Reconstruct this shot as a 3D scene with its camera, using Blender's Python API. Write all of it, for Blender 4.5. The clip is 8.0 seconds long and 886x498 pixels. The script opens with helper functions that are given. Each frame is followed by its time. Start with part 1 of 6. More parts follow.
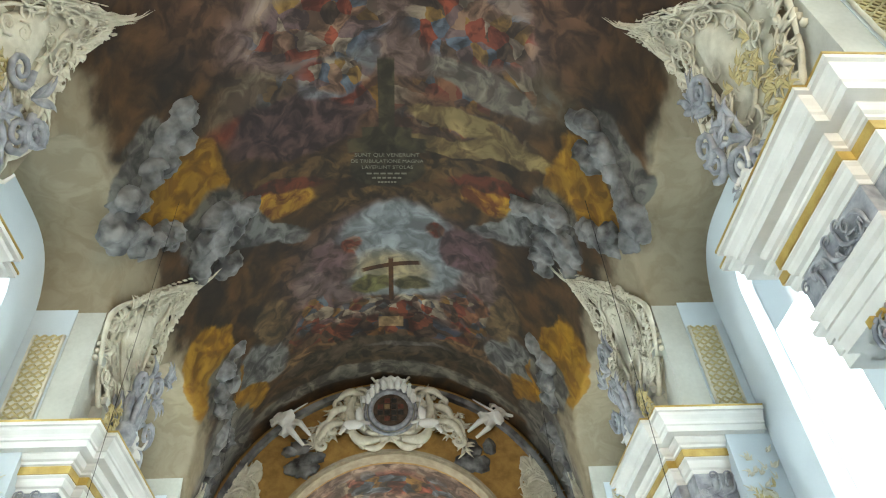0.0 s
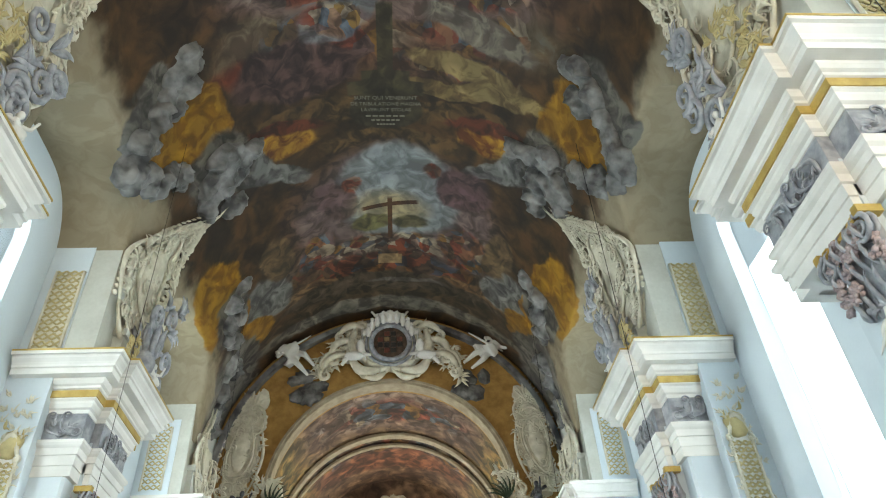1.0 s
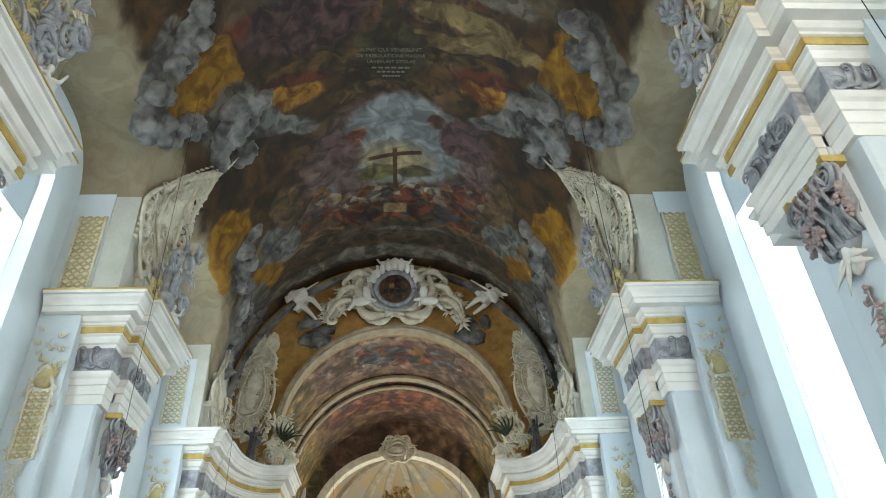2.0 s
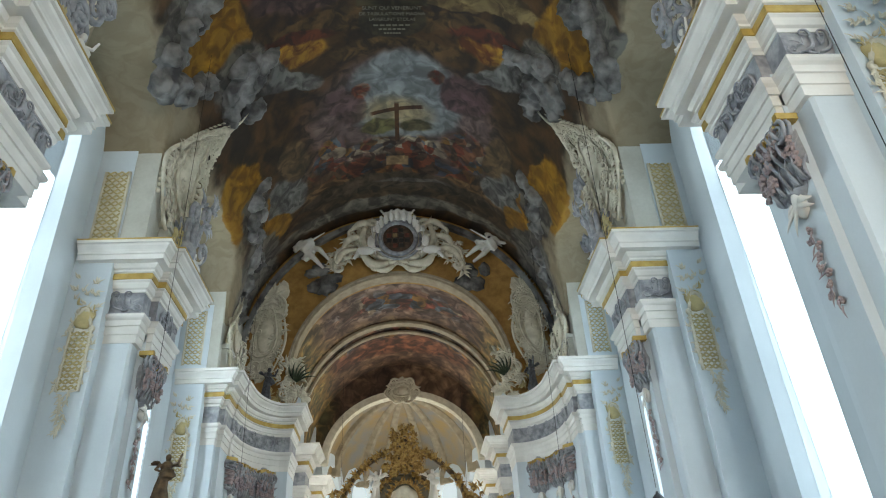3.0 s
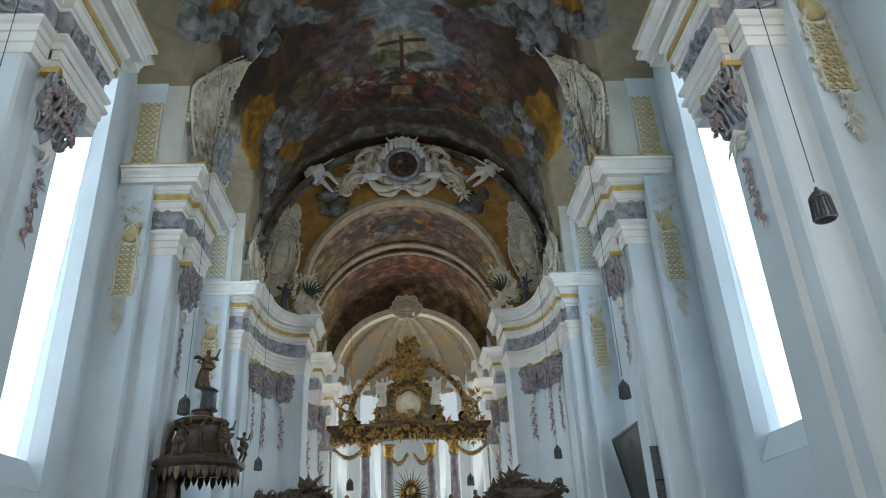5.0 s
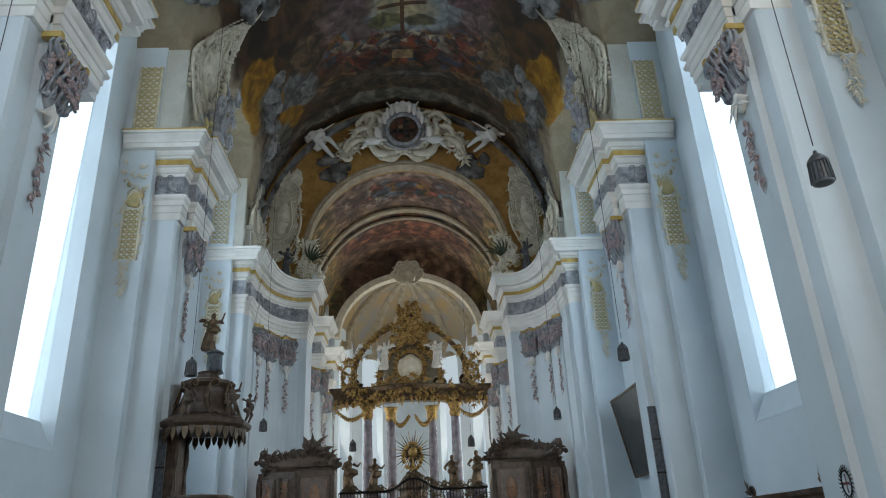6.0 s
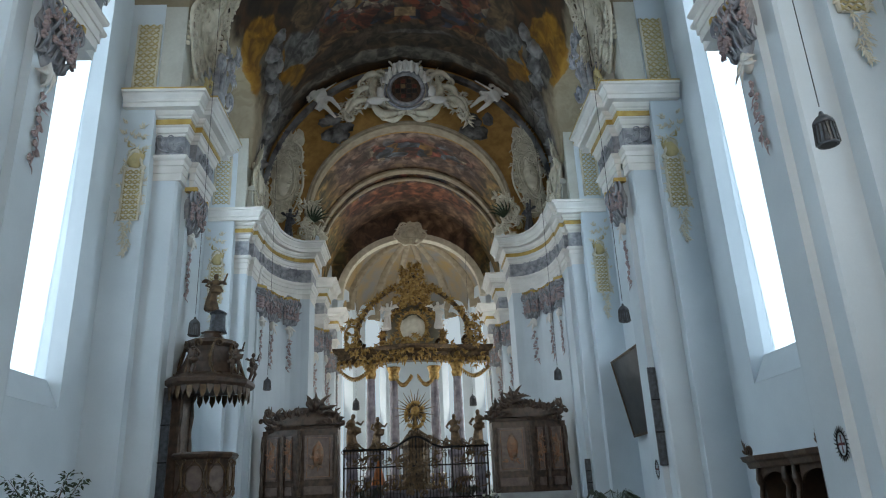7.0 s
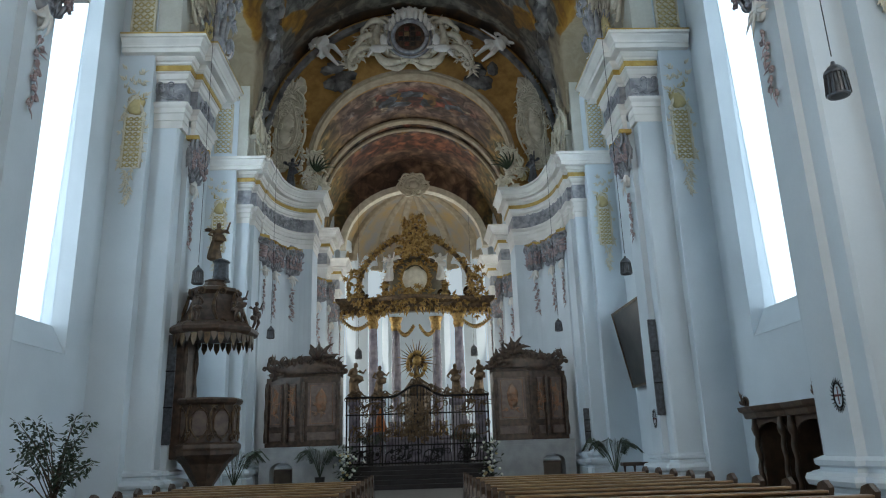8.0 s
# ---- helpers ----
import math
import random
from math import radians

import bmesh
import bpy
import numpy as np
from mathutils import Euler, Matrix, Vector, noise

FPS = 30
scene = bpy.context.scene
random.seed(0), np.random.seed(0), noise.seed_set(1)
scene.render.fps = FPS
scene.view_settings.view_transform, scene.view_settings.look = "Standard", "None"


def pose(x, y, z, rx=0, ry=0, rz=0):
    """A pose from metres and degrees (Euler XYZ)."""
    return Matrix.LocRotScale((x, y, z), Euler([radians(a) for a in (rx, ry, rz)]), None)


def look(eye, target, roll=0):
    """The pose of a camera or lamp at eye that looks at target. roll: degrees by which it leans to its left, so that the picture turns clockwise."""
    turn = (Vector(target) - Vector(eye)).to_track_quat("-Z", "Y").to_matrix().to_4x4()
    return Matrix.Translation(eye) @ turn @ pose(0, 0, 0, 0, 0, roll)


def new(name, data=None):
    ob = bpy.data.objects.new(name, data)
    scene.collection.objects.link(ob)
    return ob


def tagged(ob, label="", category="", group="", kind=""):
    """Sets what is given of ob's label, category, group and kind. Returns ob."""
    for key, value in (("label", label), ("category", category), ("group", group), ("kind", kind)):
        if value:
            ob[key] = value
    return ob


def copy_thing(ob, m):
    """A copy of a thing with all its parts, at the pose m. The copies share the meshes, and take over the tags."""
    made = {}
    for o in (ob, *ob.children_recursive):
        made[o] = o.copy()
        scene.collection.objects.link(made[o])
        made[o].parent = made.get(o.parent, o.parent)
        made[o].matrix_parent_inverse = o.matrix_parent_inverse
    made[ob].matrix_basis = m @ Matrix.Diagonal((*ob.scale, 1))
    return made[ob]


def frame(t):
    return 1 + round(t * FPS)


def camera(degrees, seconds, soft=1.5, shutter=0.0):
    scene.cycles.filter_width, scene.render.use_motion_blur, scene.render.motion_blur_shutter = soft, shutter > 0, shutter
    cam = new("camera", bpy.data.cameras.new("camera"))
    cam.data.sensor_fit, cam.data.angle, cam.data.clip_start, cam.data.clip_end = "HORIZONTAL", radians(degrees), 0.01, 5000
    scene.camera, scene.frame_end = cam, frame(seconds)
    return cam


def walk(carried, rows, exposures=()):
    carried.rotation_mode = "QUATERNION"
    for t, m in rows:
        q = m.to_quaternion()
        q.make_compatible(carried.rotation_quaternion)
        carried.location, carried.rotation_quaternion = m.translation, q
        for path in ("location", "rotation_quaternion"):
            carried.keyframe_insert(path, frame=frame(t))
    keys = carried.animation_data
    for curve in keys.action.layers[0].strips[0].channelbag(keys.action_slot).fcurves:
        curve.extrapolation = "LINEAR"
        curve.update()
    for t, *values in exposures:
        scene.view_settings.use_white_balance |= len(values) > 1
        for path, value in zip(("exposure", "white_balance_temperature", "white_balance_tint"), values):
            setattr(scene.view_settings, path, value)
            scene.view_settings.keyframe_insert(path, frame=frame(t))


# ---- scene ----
cam = camera(64.2, 8.0, soft=1.1)
# seconds, eye x y z, azimuth, elevation, roll (degrees)
ROWS = [
    (0.0, 0.254, 4.804, 5.520, 5.44, 44.39, -4.21),
    (0.5, 0.281, 4.320, 5.107, 5.43, 41.90, -4.37),
    (1.0, 0.257, 3.899, 4.830, 5.08, 39.27, -3.86),
    (1.5, 0.263, 3.598, 4.499, 4.50, 37.36, -3.04),
    (3.0, 0.144, 1.860, 3.145, 3.97, 31.44, -3.39),
    (3.5, 0.133, 1.179, 2.695, 3.78, 29.85, -3.01),
    (4.0, 0.101, 0.537, 2.310, 3.66, 28.30, -3.01),
    (4.5, 0.072, -0.068, 1.935, 3.46, 26.90, -2.86),
    (6.0, -0.030, -0.571, 1.593, 3.22, 22.73, -2.84),
    (6.5, -0.029, -0.563, 1.609, 3.07, 21.35, -2.71),
    (7.0, 0.023, -0.543, 1.604, 2.76, 19.62, -2.49),
    (7.5, 0.015, -0.527, 1.591, 2.58, 17.74, -2.19),
    (8.0, 0.019, -0.510, 1.577, 2.39, 15.74, -1.85),
]


def aim(x, y, z, az, el, roll):
    a, e = radians(az), radians(el)
    way = Vector((math.sin(a) * math.cos(e), math.cos(a) * math.cos(e), math.sin(e)))
    return look((x, y, z), Vector((x, y, z)) + way * 10, roll)


walk(cam, [(t, aim(*row)) for t, *row in ROWS],
     exposures=[(0.0, 0.36, 7350, 5), (1.0, 0.16, 7300, 5), (1.5, 0.04, 7200, 5), (3.0, -0.47, 6900, 6), (4.5, -0.8, 6700, 7), (6.0, -0.95, 6450, 8), (8.0, -0.98, 6400, 8)])

# ---- light ----
world = bpy.data.worlds.new("sky")
scene.world = world
world.use_nodes = True
wn = world.node_tree.nodes
sky = wn.new("ShaderNodeTexSky")
sky.sky_type, sky.sun_disc = "NISHITA", False
sky.sun_elevation, sky.sun_rotation = radians(42), radians(115)
wn["Background"].inputs[1].default_value = 0.15
world.node_tree.links.new(sky.outputs[0], wn["Background"].inputs[0])
sun = new("sun", bpy.data.lights.new("sun", "SUN"))
sun.data.energy, sun.data.angle, sun.data.color = 3.0, radians(0.6), (1.0, 0.93, 0.84)
sun.matrix_world = look((40, -18, 38), (0, 0, 0))


def window_lamp(x, y, z, wide, high, toward, power, colour=(0.72, 0.87, 1.0)):
    lamp = bpy.data.lights.new("window_daylight", "AREA")
    lamp.shape, lamp.size, lamp.size_y, lamp.energy, lamp.color = "RECTANGLE", wide, high, power, colour
    ob = new("window_daylight", lamp)
    ob.matrix_world = look((x, y, z), toward)
    return ob


# ---- materials ----
def material(name, colour, rough=0.6, metal=0.0, other=None, scale=4.0, mix=0.5, bump=0.1, bump_scale=30.0, fine=None, detail=6.0):
    """Two scales of noise between the colour and a second one, with fine relief."""
    m = bpy.data.materials.new(name)
    m.use_nodes = True
    nt = m.node_tree
    n, links = nt.nodes, nt.links
    bsdf = n["Principled BSDF"]
    bsdf.inputs["Roughness"].default_value, bsdf.inputs["Metallic"].default_value = rough, metal
    co = n.new("ShaderNodeTexCoord")
    big = n.new("ShaderNodeTexNoise")
    big.inputs["Scale"].default_value, big.inputs["Detail"].default_value = scale, detail
    links.new(co.outputs["Object"], big.inputs["Vector"])
    ramp = n.new("ShaderNodeValToRGB")
    a, b = colour, other or tuple(c * 0.8 for c in colour)
    ramp.color_ramp.elements[0].position, ramp.color_ramp.elements[1].position = 0.5 - 0.5 * mix * 0.6, 0.5 + 0.5 * mix * 0.6
    ramp.color_ramp.elements[0].color, ramp.color_ramp.elements[1].color = (*b, 1), (*a, 1)
    links.new(big.outputs["Fac"], ramp.inputs["Fac"])
    small = n.new("ShaderNodeTexNoise")
    small.inputs["Scale"].default_value, small.inputs["Detail"].default_value = bump_scale, 4.0
    links.new(co.outputs["Object"], small.inputs["Vector"])
    tint = n.new("ShaderNodeMix")
    tint.data_type, tint.blend_type = "RGBA", "MULTIPLY"
    tint.inputs[0].default_value = 0.35 if fine is None else fine
    links.new(ramp.outputs["Color"], tint.inputs[6])
    links.new(small.outputs["Fac"], tint.inputs[7])
    gain = n.new("ShaderNodeMix")
    gain.data_type, gain.blend_type = "RGBA", "MIX"
    gain.inputs[0].default_value = 0.5
    links.new(tint.outputs[2], gain.inputs[6])
    links.new(ramp.outputs["Color"], gain.inputs[7])
    links.new(gain.outputs[2], bsdf.inputs["Base Color"])
    bp = n.new("ShaderNodeBump")
    bp.inputs["Strength"].default_value, bp.inputs["Distance"].default_value = bump, 0.02
    links.new(small.outputs["Fac"], bp.inputs["Height"])
    links.new(bp.outputs["Normal"], bsdf.inputs["Normal"])
    return m


# white plaster; its blue tint stands in for cool daylight on the walls
PLASTER = material("daylight_blued_white_plaster", (0.68, 0.745, 0.79), 0.75, other=(0.60, 0.665, 0.71), scale=0.5, bump=0.06, bump_scale=18, fine=0.12)
STUCCO = material("cream_stucco", (0.78, 0.73, 0.60), 0.6, other=(0.60, 0.55, 0.43), scale=3, bump=0.2, bump_scale=25, fine=0.25)
WHITE = material("white_moulding", (0.84, 0.82, 0.78), 0.5, other=(0.72, 0.70, 0.66), scale=1.3, bump=0.04, bump_scale=20, fine=0.12)
GREY = material("grey_stucco_marble", (0.46, 0.465, 0.49), 0.45, other=(0.23, 0.24, 0.27), scale=4, bump=0.12, bump_scale=22, fine=0.3)
# grey stucco; pale and dark noise stands in for highlights and shade of relief
CLOUD = material("grey_shade_mottled_stucco", (0.27, 0.27, 0.265), 0.6, other=(0.06, 0.06, 0.062), scale=1.5, bump=0.15, bump_scale=6, fine=0.25)
GOLDP = material("ochre_gold_band", (0.62, 0.44, 0.13), 0.4, 0.3, other=(0.45, 0.29, 0.07), scale=3)
GILT = material("gilding", (0.64, 0.43, 0.16), 0.32, 0.85, other=(0.26, 0.15, 0.05), scale=6, bump=0.3, bump_scale=40)
BRONZE = material("dark_gilt_wood", (0.19, 0.125, 0.065), 0.38, 0.45, other=(0.07, 0.045, 0.028), scale=5, bump=0.3, bump_scale=35)
ROSE = material("rose_stucco_flowers", (0.50, 0.38, 0.36), 0.5, other=(0.33, 0.27, 0.29), scale=7, bump=0.2)
WOOD = material("dark_carved_wood", (0.12, 0.078, 0.052), 0.35, other=(0.045, 0.03, 0.022), scale=5, bump=0.25, bump_scale=45)
INLAY = material("inlaid_wood_panel", (0.21, 0.155, 0.125), 0.35, other=(0.13, 0.09, 0.075), scale=5, bump=0.15, bump_scale=40)
OAK = material("pew_oak", (0.34, 0.22, 0.11), 0.3, other=(0.20, 0.12, 0.06), scale=3, bump=0.15, bump_scale=30)
IRON = material("black_wrought_iron", (0.03, 0.03, 0.032), 0.4, 0.7, other=(0.015, 0.015, 0.015), scale=8)
LEAD = material("grey_lamp_metal", (0.13, 0.14, 0.16), 0.35, 0.6, other=(0.07, 0.075, 0.08), scale=9)
STONE = material("floor_stone", (0.20, 0.175, 0.15), 0.35, other=(0.13, 0.115, 0.10), scale=2, bump=0.08)
BASESTONE = material("grey_white_base_stone", (0.40, 0.42, 0.43), 0.6, other=(0.31, 0.325, 0.335), scale=2, bump=0.08)
DARKSTONE = material("dark_step_stone", (0.035, 0.03, 0.03), 0.8, other=(0.02, 0.017, 0.017), scale=2)
MARBLE = material("grey_violet_marble", (0.34, 0.31, 0.35), 0.2, other=(0.17, 0.15, 0.19), scale=2.5, detail=10)
LEAF = material("green_leaf", (0.045, 0.075, 0.035), 0.45, other=(0.022, 0.04, 0.02), scale=6)
BARK = material("brown_bark", (0.12, 0.09, 0.06), 0.8, scale=10, bump=0.4)
POT = material("black_pot", (0.03, 0.03, 0.03), 0.5)
PETAL = material("white_petals", (0.75, 0.76, 0.70), 0.6, other=(0.55, 0.58, 0.45), scale=12)
OCHRE = material("ochre_mosaic_ground", (0.47, 0.27, 0.075), 0.55, 0.1, other=(0.32, 0.17, 0.045), scale=2.5, bump=0.3, bump_scale=14)
# cream attic plaster; its grey stands in for the shadow on these walls
ATTIC = material("shadow_greyed_cream_attic_plaster", (0.60, 0.60, 0.54), 0.75, other=(0.50, 0.49, 0.43), scale=0.9, bump=0.05, bump_scale=12)
DARKPAINT = material("dark_oil_painting", (0.05, 0.045, 0.04), 0.3, other=(0.02, 0.02, 0.02), scale=2.5)


# ---- building helpers ----
LEAFY = {"fin_ring", "acanthus_fringe", "leaves", "gilt_leaves", "plume", "foliage", "flowers", "flower_drop", "leaf_bell", "leaf_border", "acanthus", "gilt_lambrequin", "frieze_relief", "lattice_bars", "cresting", "scroll_panel", "crown_leaves", "gilt_wreath", "gilt_garland", "gilt_mantle", "gate_rosette", "carved_crest", "marquetry"}


def part(name, bm, mat, parent=None, label="", smooth=False):
    me = bpy.data.meshes.new(name)
    bmesh.ops.recalc_face_normals(bm, faces=bm.faces)
    bm.to_mesh(me)
    bm.free()
    me.materials.append(mat)
    if smooth:
        me.polygons.foreach_set("use_smooth", [True] * len(me.polygons))
    ob = new(name, me)
    if parent is not None:
        ob.parent = parent
        ob.matrix_parent_inverse = parent.matrix_basis.inverted()
    if label:
        ob["label"] = label
    if name == "back_plate":
        soft = ob.modifiers.new("fuse", "REMESH")
        soft.mode, soft.voxel_size, soft.use_smooth_shade = "VOXEL", 0.05, True
    if name in LEAFY:
        ob["kind"] = "stuff"
    return ob


def thing(name, at, label, category, group="", kind=""):
    ob = new(name)
    ob.matrix_basis = Matrix.Translation(at)
    ob.empty_display_size = 0.2
    return tagged(ob, label, category, group, kind)


def box(bm, x0, x1, y0, y1, z0, z1, m=None, bevel=0.0):
    v = [bm.verts.new(((x0, x1)[i & 1], (y0, y1)[i >> 1 & 1], (z0, z1)[i >> 2])) for i in range(8)]
    f = [bm.faces.new([v[k] for k in q]) for q in ((0, 2, 3, 1), (4, 5, 7, 6), (0, 1, 5, 4), (1, 3, 7, 5), (3, 2, 6, 7), (2, 0, 4, 6))]
    if bevel:
        edges = list({e for q in f for e in q.edges})
        r = bmesh.ops.bevel(bm, geom=edges, offset=bevel, segments=1, affect="EDGES")
        v = list({w for q in r["faces"] for w in q.verts} | {w for q in f if q.is_valid for w in q.verts})
    if m is not None:
        bmesh.ops.transform(bm, matrix=m, verts=[w for w in v if w.is_valid])
    return v


def sweep(bm, profile, path, closed=False, m=None):
    """A moulding: profile points (out, z), carried along a plan path; out points to the right of the way."""
    n = len(path)
    rings = []
    for i, p in enumerate(path):
        a = path[i - 1] if (i or closed) else None
        b = path[(i + 1) % n] if (i < n - 1 or closed) else None
        nor = []
        for q, r in ((a, p), (p, b)):
            if q is None or r is None:
                continue
            d = Vector((r[0] - q[0], r[1] - q[1])).normalized()
            nor.append(Vector((d.y, -d.x)))
        k = nor[0] if len(nor) == 1 else (nor[0] + nor[1]) / max(0.3, 1 + nor[0].dot(nor[1]))
        ring = []
        for o, z in profile:
            c = Vector((p[0] + k.x * o, p[1] + k.y * o, z))
            ring.append(bm.verts.new(m @ c if m is not None else c))
        rings.append(ring)
    for i in range(n if closed else n - 1):
        r0, r1 = rings[i], rings[(i + 1) % n]
        for j in range(len(profile) - 1):
            bm.faces.new((r0[j], r1[j], r1[j + 1], r0[j + 1]))
    if not closed:
        for r in (rings[0], rings[-1]):
            bm.faces.new(r)
    return rings


def lathe(bm, profile, seg=16, m=None, squash=1.0):
    """Profile points (radius, z) turned about z."""
    rings = []
    for r, z in profile:
        ring = []
        for k in range(seg):
            a = 2 * math.pi * k / seg
            c = Vector((max(r, 0.001) * math.cos(a), max(r, 0.001) * math.sin(a) * squash, z))
            ring.append(bm.verts.new(m @ c if m is not None else c))
        rings.append(ring)
    for r0, r1 in zip(rings, rings[1:]):
        for k in range(seg):
            bm.faces.new((r0[k], r0[(k + 1) % seg], r1[(k + 1) % seg], r1[k]))
    bm.faces.new(rings[0][::-1])
    bm.faces.new(rings[-1])


def tube(bm, pts, radii, seg=6, flat=1.0):
    """A tapering tube along points."""
    pts = [Vector(p) for p in pts]
    if isinstance(radii, (int, float)):
        radii = [radii] * len(pts)
    rings = []
    side = None
    for i, p in enumerate(pts):
        d = (pts[min(i + 1, len(pts) - 1)] - pts[max(i - 1, 0)]).normalized()
        if side is None:
            side = d.cross(Vector((0.13, 0.31, 0.94)))
            if side.length < 0.1:
                side = d.cross(Vector((1, 0, 0)))
        side = (side - d * side.dot(d)).normalized()
        up = d.cross(side)
        rings.append([bm.verts.new(p + radii[i] * (math.cos(2 * math.pi * k / seg) * side + flat * math.sin(2 * math.pi * k / seg) * up)) for k in range(seg)])
    for r0, r1 in zip(rings, rings[1:]):
        for k in range(seg):
            bm.faces.new((r0[k], r0[(k + 1) % seg], r1[(k + 1) % seg], r1[k]))
    bm.faces.new(rings[0][::-1])
    bm.faces.new(rings[-1])


BALLS = {}


def ball(sub):
    """Unit ball as points and triangles, made once for each fineness."""
    if sub not in BALLS:
        b = bmesh.new()
        bmesh.ops.create_icosphere(b, subdivisions=sub, radius=1.0)
        b.verts.index_update()
        BALLS[sub] = [v.co.copy() for v in b.verts], [[v.index for v in f.verts] for f in b.faces]
        b.free()
    return BALLS[sub]


def blob(bm, c, r, rough=0.25, m=None, sub=2, seed=0.0):
    """A lumpy rounded mass of radii r about c."""
    pts, faces = ball(sub)
    vs = []
    for co in pts:
        k = 1 + rough * noise.noise(co * 1.9 + Vector((seed, seed * 0.7, 3.1)))
        p = Vector((co.x * r[0] * k + c[0], co.y * r[1] * k + c[1], co.z * r[2] * k + c[2]))
        vs.append(bm.verts.new(m @ p if m is not None else p))
    for f in faces:
        bm.faces.new([vs[i] for i in f])


def mirror_side(s):
    """+1: the wall at positive x as built; -1: mirrored to the other side."""
    return Matrix.Diagonal((s, 1, 1, 1))


# ---- the large structure ----
WALL, FRONT, TOP = 9.05, 7.25, 14.25          # niche back wall, attic wall, cornice top
BAYS = [(-5.4, 0.6), (4.9, 9.95), (14.35, 19.25), (23.1, 28.8)]   # window niches between the piers
PIERS = [(1.1, 4.4), (10.55, 13.4), (19.8, 22.5)]
ARCH_Y = 34.6


def flip(bm, s):
    if s < 0:
        bmesh.ops.transform(bm, matrix=mirror_side(-1), verts=bm.verts)
    return bm


def side_name(s):
    return "south" if s > 0 else "north"


def arch_profile(y0, y1, spring, rise, steps=14):
    c, h = (y0 + y1) / 2, (y1 - y0) / 2
    return [(c + h * math.cos(math.pi * (1 - k / steps)), spring + rise * math.sin(math.pi * k / steps)) for k in range(steps + 1)]


def wall_arch_window(bm, x0, x1, y0, y1, z0, z1, wy0, wy1, sill, spring, rise):
    """A wall slab between x0 and x1 with one arched opening that goes through it."""
    box(bm, x0, x1, y0, wy0, z0, z1)
    box(bm, x0, x1, wy1, y1, z0, z1)
    box(bm, x0, x1, wy0, wy1, z0, sill)
    arc = arch_profile(wy0, wy1, spring, rise)
    for (ya, za), (yb, zb) in zip(arc, arc[1:]):
        v = [bm.verts.new(p) for p in ((x0, ya, za), (x0, yb, zb), (x0, yb, z1), (x0, ya, z1), (x1, ya, za), (x1, yb, zb), (x1, yb, z1), (x1, ya, z1))]
        for q in ((0, 1, 2, 3), (4, 7, 6, 5), (0, 4, 5, 1), (3, 2, 6, 7)):
            bm.faces.new([v[k] for k in q])


def leaded_window(s, x, y0, y1, sill, spring, rise, label):
    """Glass with lead bars and a thin iron frame, in the opening."""
    w = thing("window", (s * x, (y0 + y1) / 2, sill), label, "window", "nave windows", "structure")
    bm = bmesh.new()
    arc = arch_profile(y0, y1, spring, rise)
    pts = [(y0, sill)] + arc + [(y1, sill)]
    bm.faces.new([bm.verts.new((x, a, b)) for a, b in pts])
    ext = bmesh.ops.extrude_face_region(bm, geom=bm.faces[:])
    bmesh.ops.translate(bm, vec=(0.012, 0, 0), verts=[v for v in ext["geom"] if isinstance(v, bmesh.types.BMVert)])
    pane = part("pane", flip(bm, s), GLASS, w, "clear daylit leaded glass")
    pane.visible_shadow = False
    bm = bmesh.new()
    z = sill + 0.9
    while z < spring + rise * 0.8:
        box(bm, x - 0.05, x + 0.012, y0, y0 + 0.26, z - 0.02, z + 0.02)
        z += 0.95
    part("lead_bars", flip(bm, s), FRINGEBAR, w, "short glazing bars coloured like the pink fringe of the window glare")
    return w


def glass(name):
    m = bpy.data.materials.new(name)
    m.use_nodes = True
    b = m.node_tree.nodes["Principled BSDF"]
    b.inputs["Base Color"].default_value = (0.93, 0.96, 0.98, 1)
    b.inputs["Roughness"].default_value = 0.25
    b.inputs["Transmission Weight"].default_value = 1.0
    b.inputs["IOR"].default_value = 1.1
    return m


GLASS = glass("window_glass")
# pink put into the bar colour for the fringe along the glaring window edge
FRINGEBAR = material("pink_fringe_glazing_bar", (0.45, 0.22, 0.22), 0.5, scale=8)

# floor, chancel platform and its steps
bm = bmesh.new()
box(bm, -10.4, 10.4, -7.0, 58, -0.4, 0)
tagged(part("floor", bm, STONE), "grey-brown stone slab floor of the nave", "floor", kind="structure")
steps = thing("chancel_steps", (0, 30, 0), "dark stone steps up to the choir grille", "steps", kind="structure")
for k in range(5):
    bm = bmesh.new()
    box(bm, -3.15, 3.15, 29.9 + 0.36 * k, 60 if k == 4 else 30.5 + 0.36 * k, 0.18 * k + (0.003 if k else 0.0), 0.18 * (k + 1), bevel=0.015)
    part("step", bm, DARKSTONE, steps)
bm = bmesh.new()
for s in (-1, 1):
    box(bm, *sorted((s * 3.16, s * 9.0)), 31.5, 58, 0.0, 0.9)
tagged(part("choir_floor", bm, STONE), "raised stone floor of the choir", "floor", kind="structure")

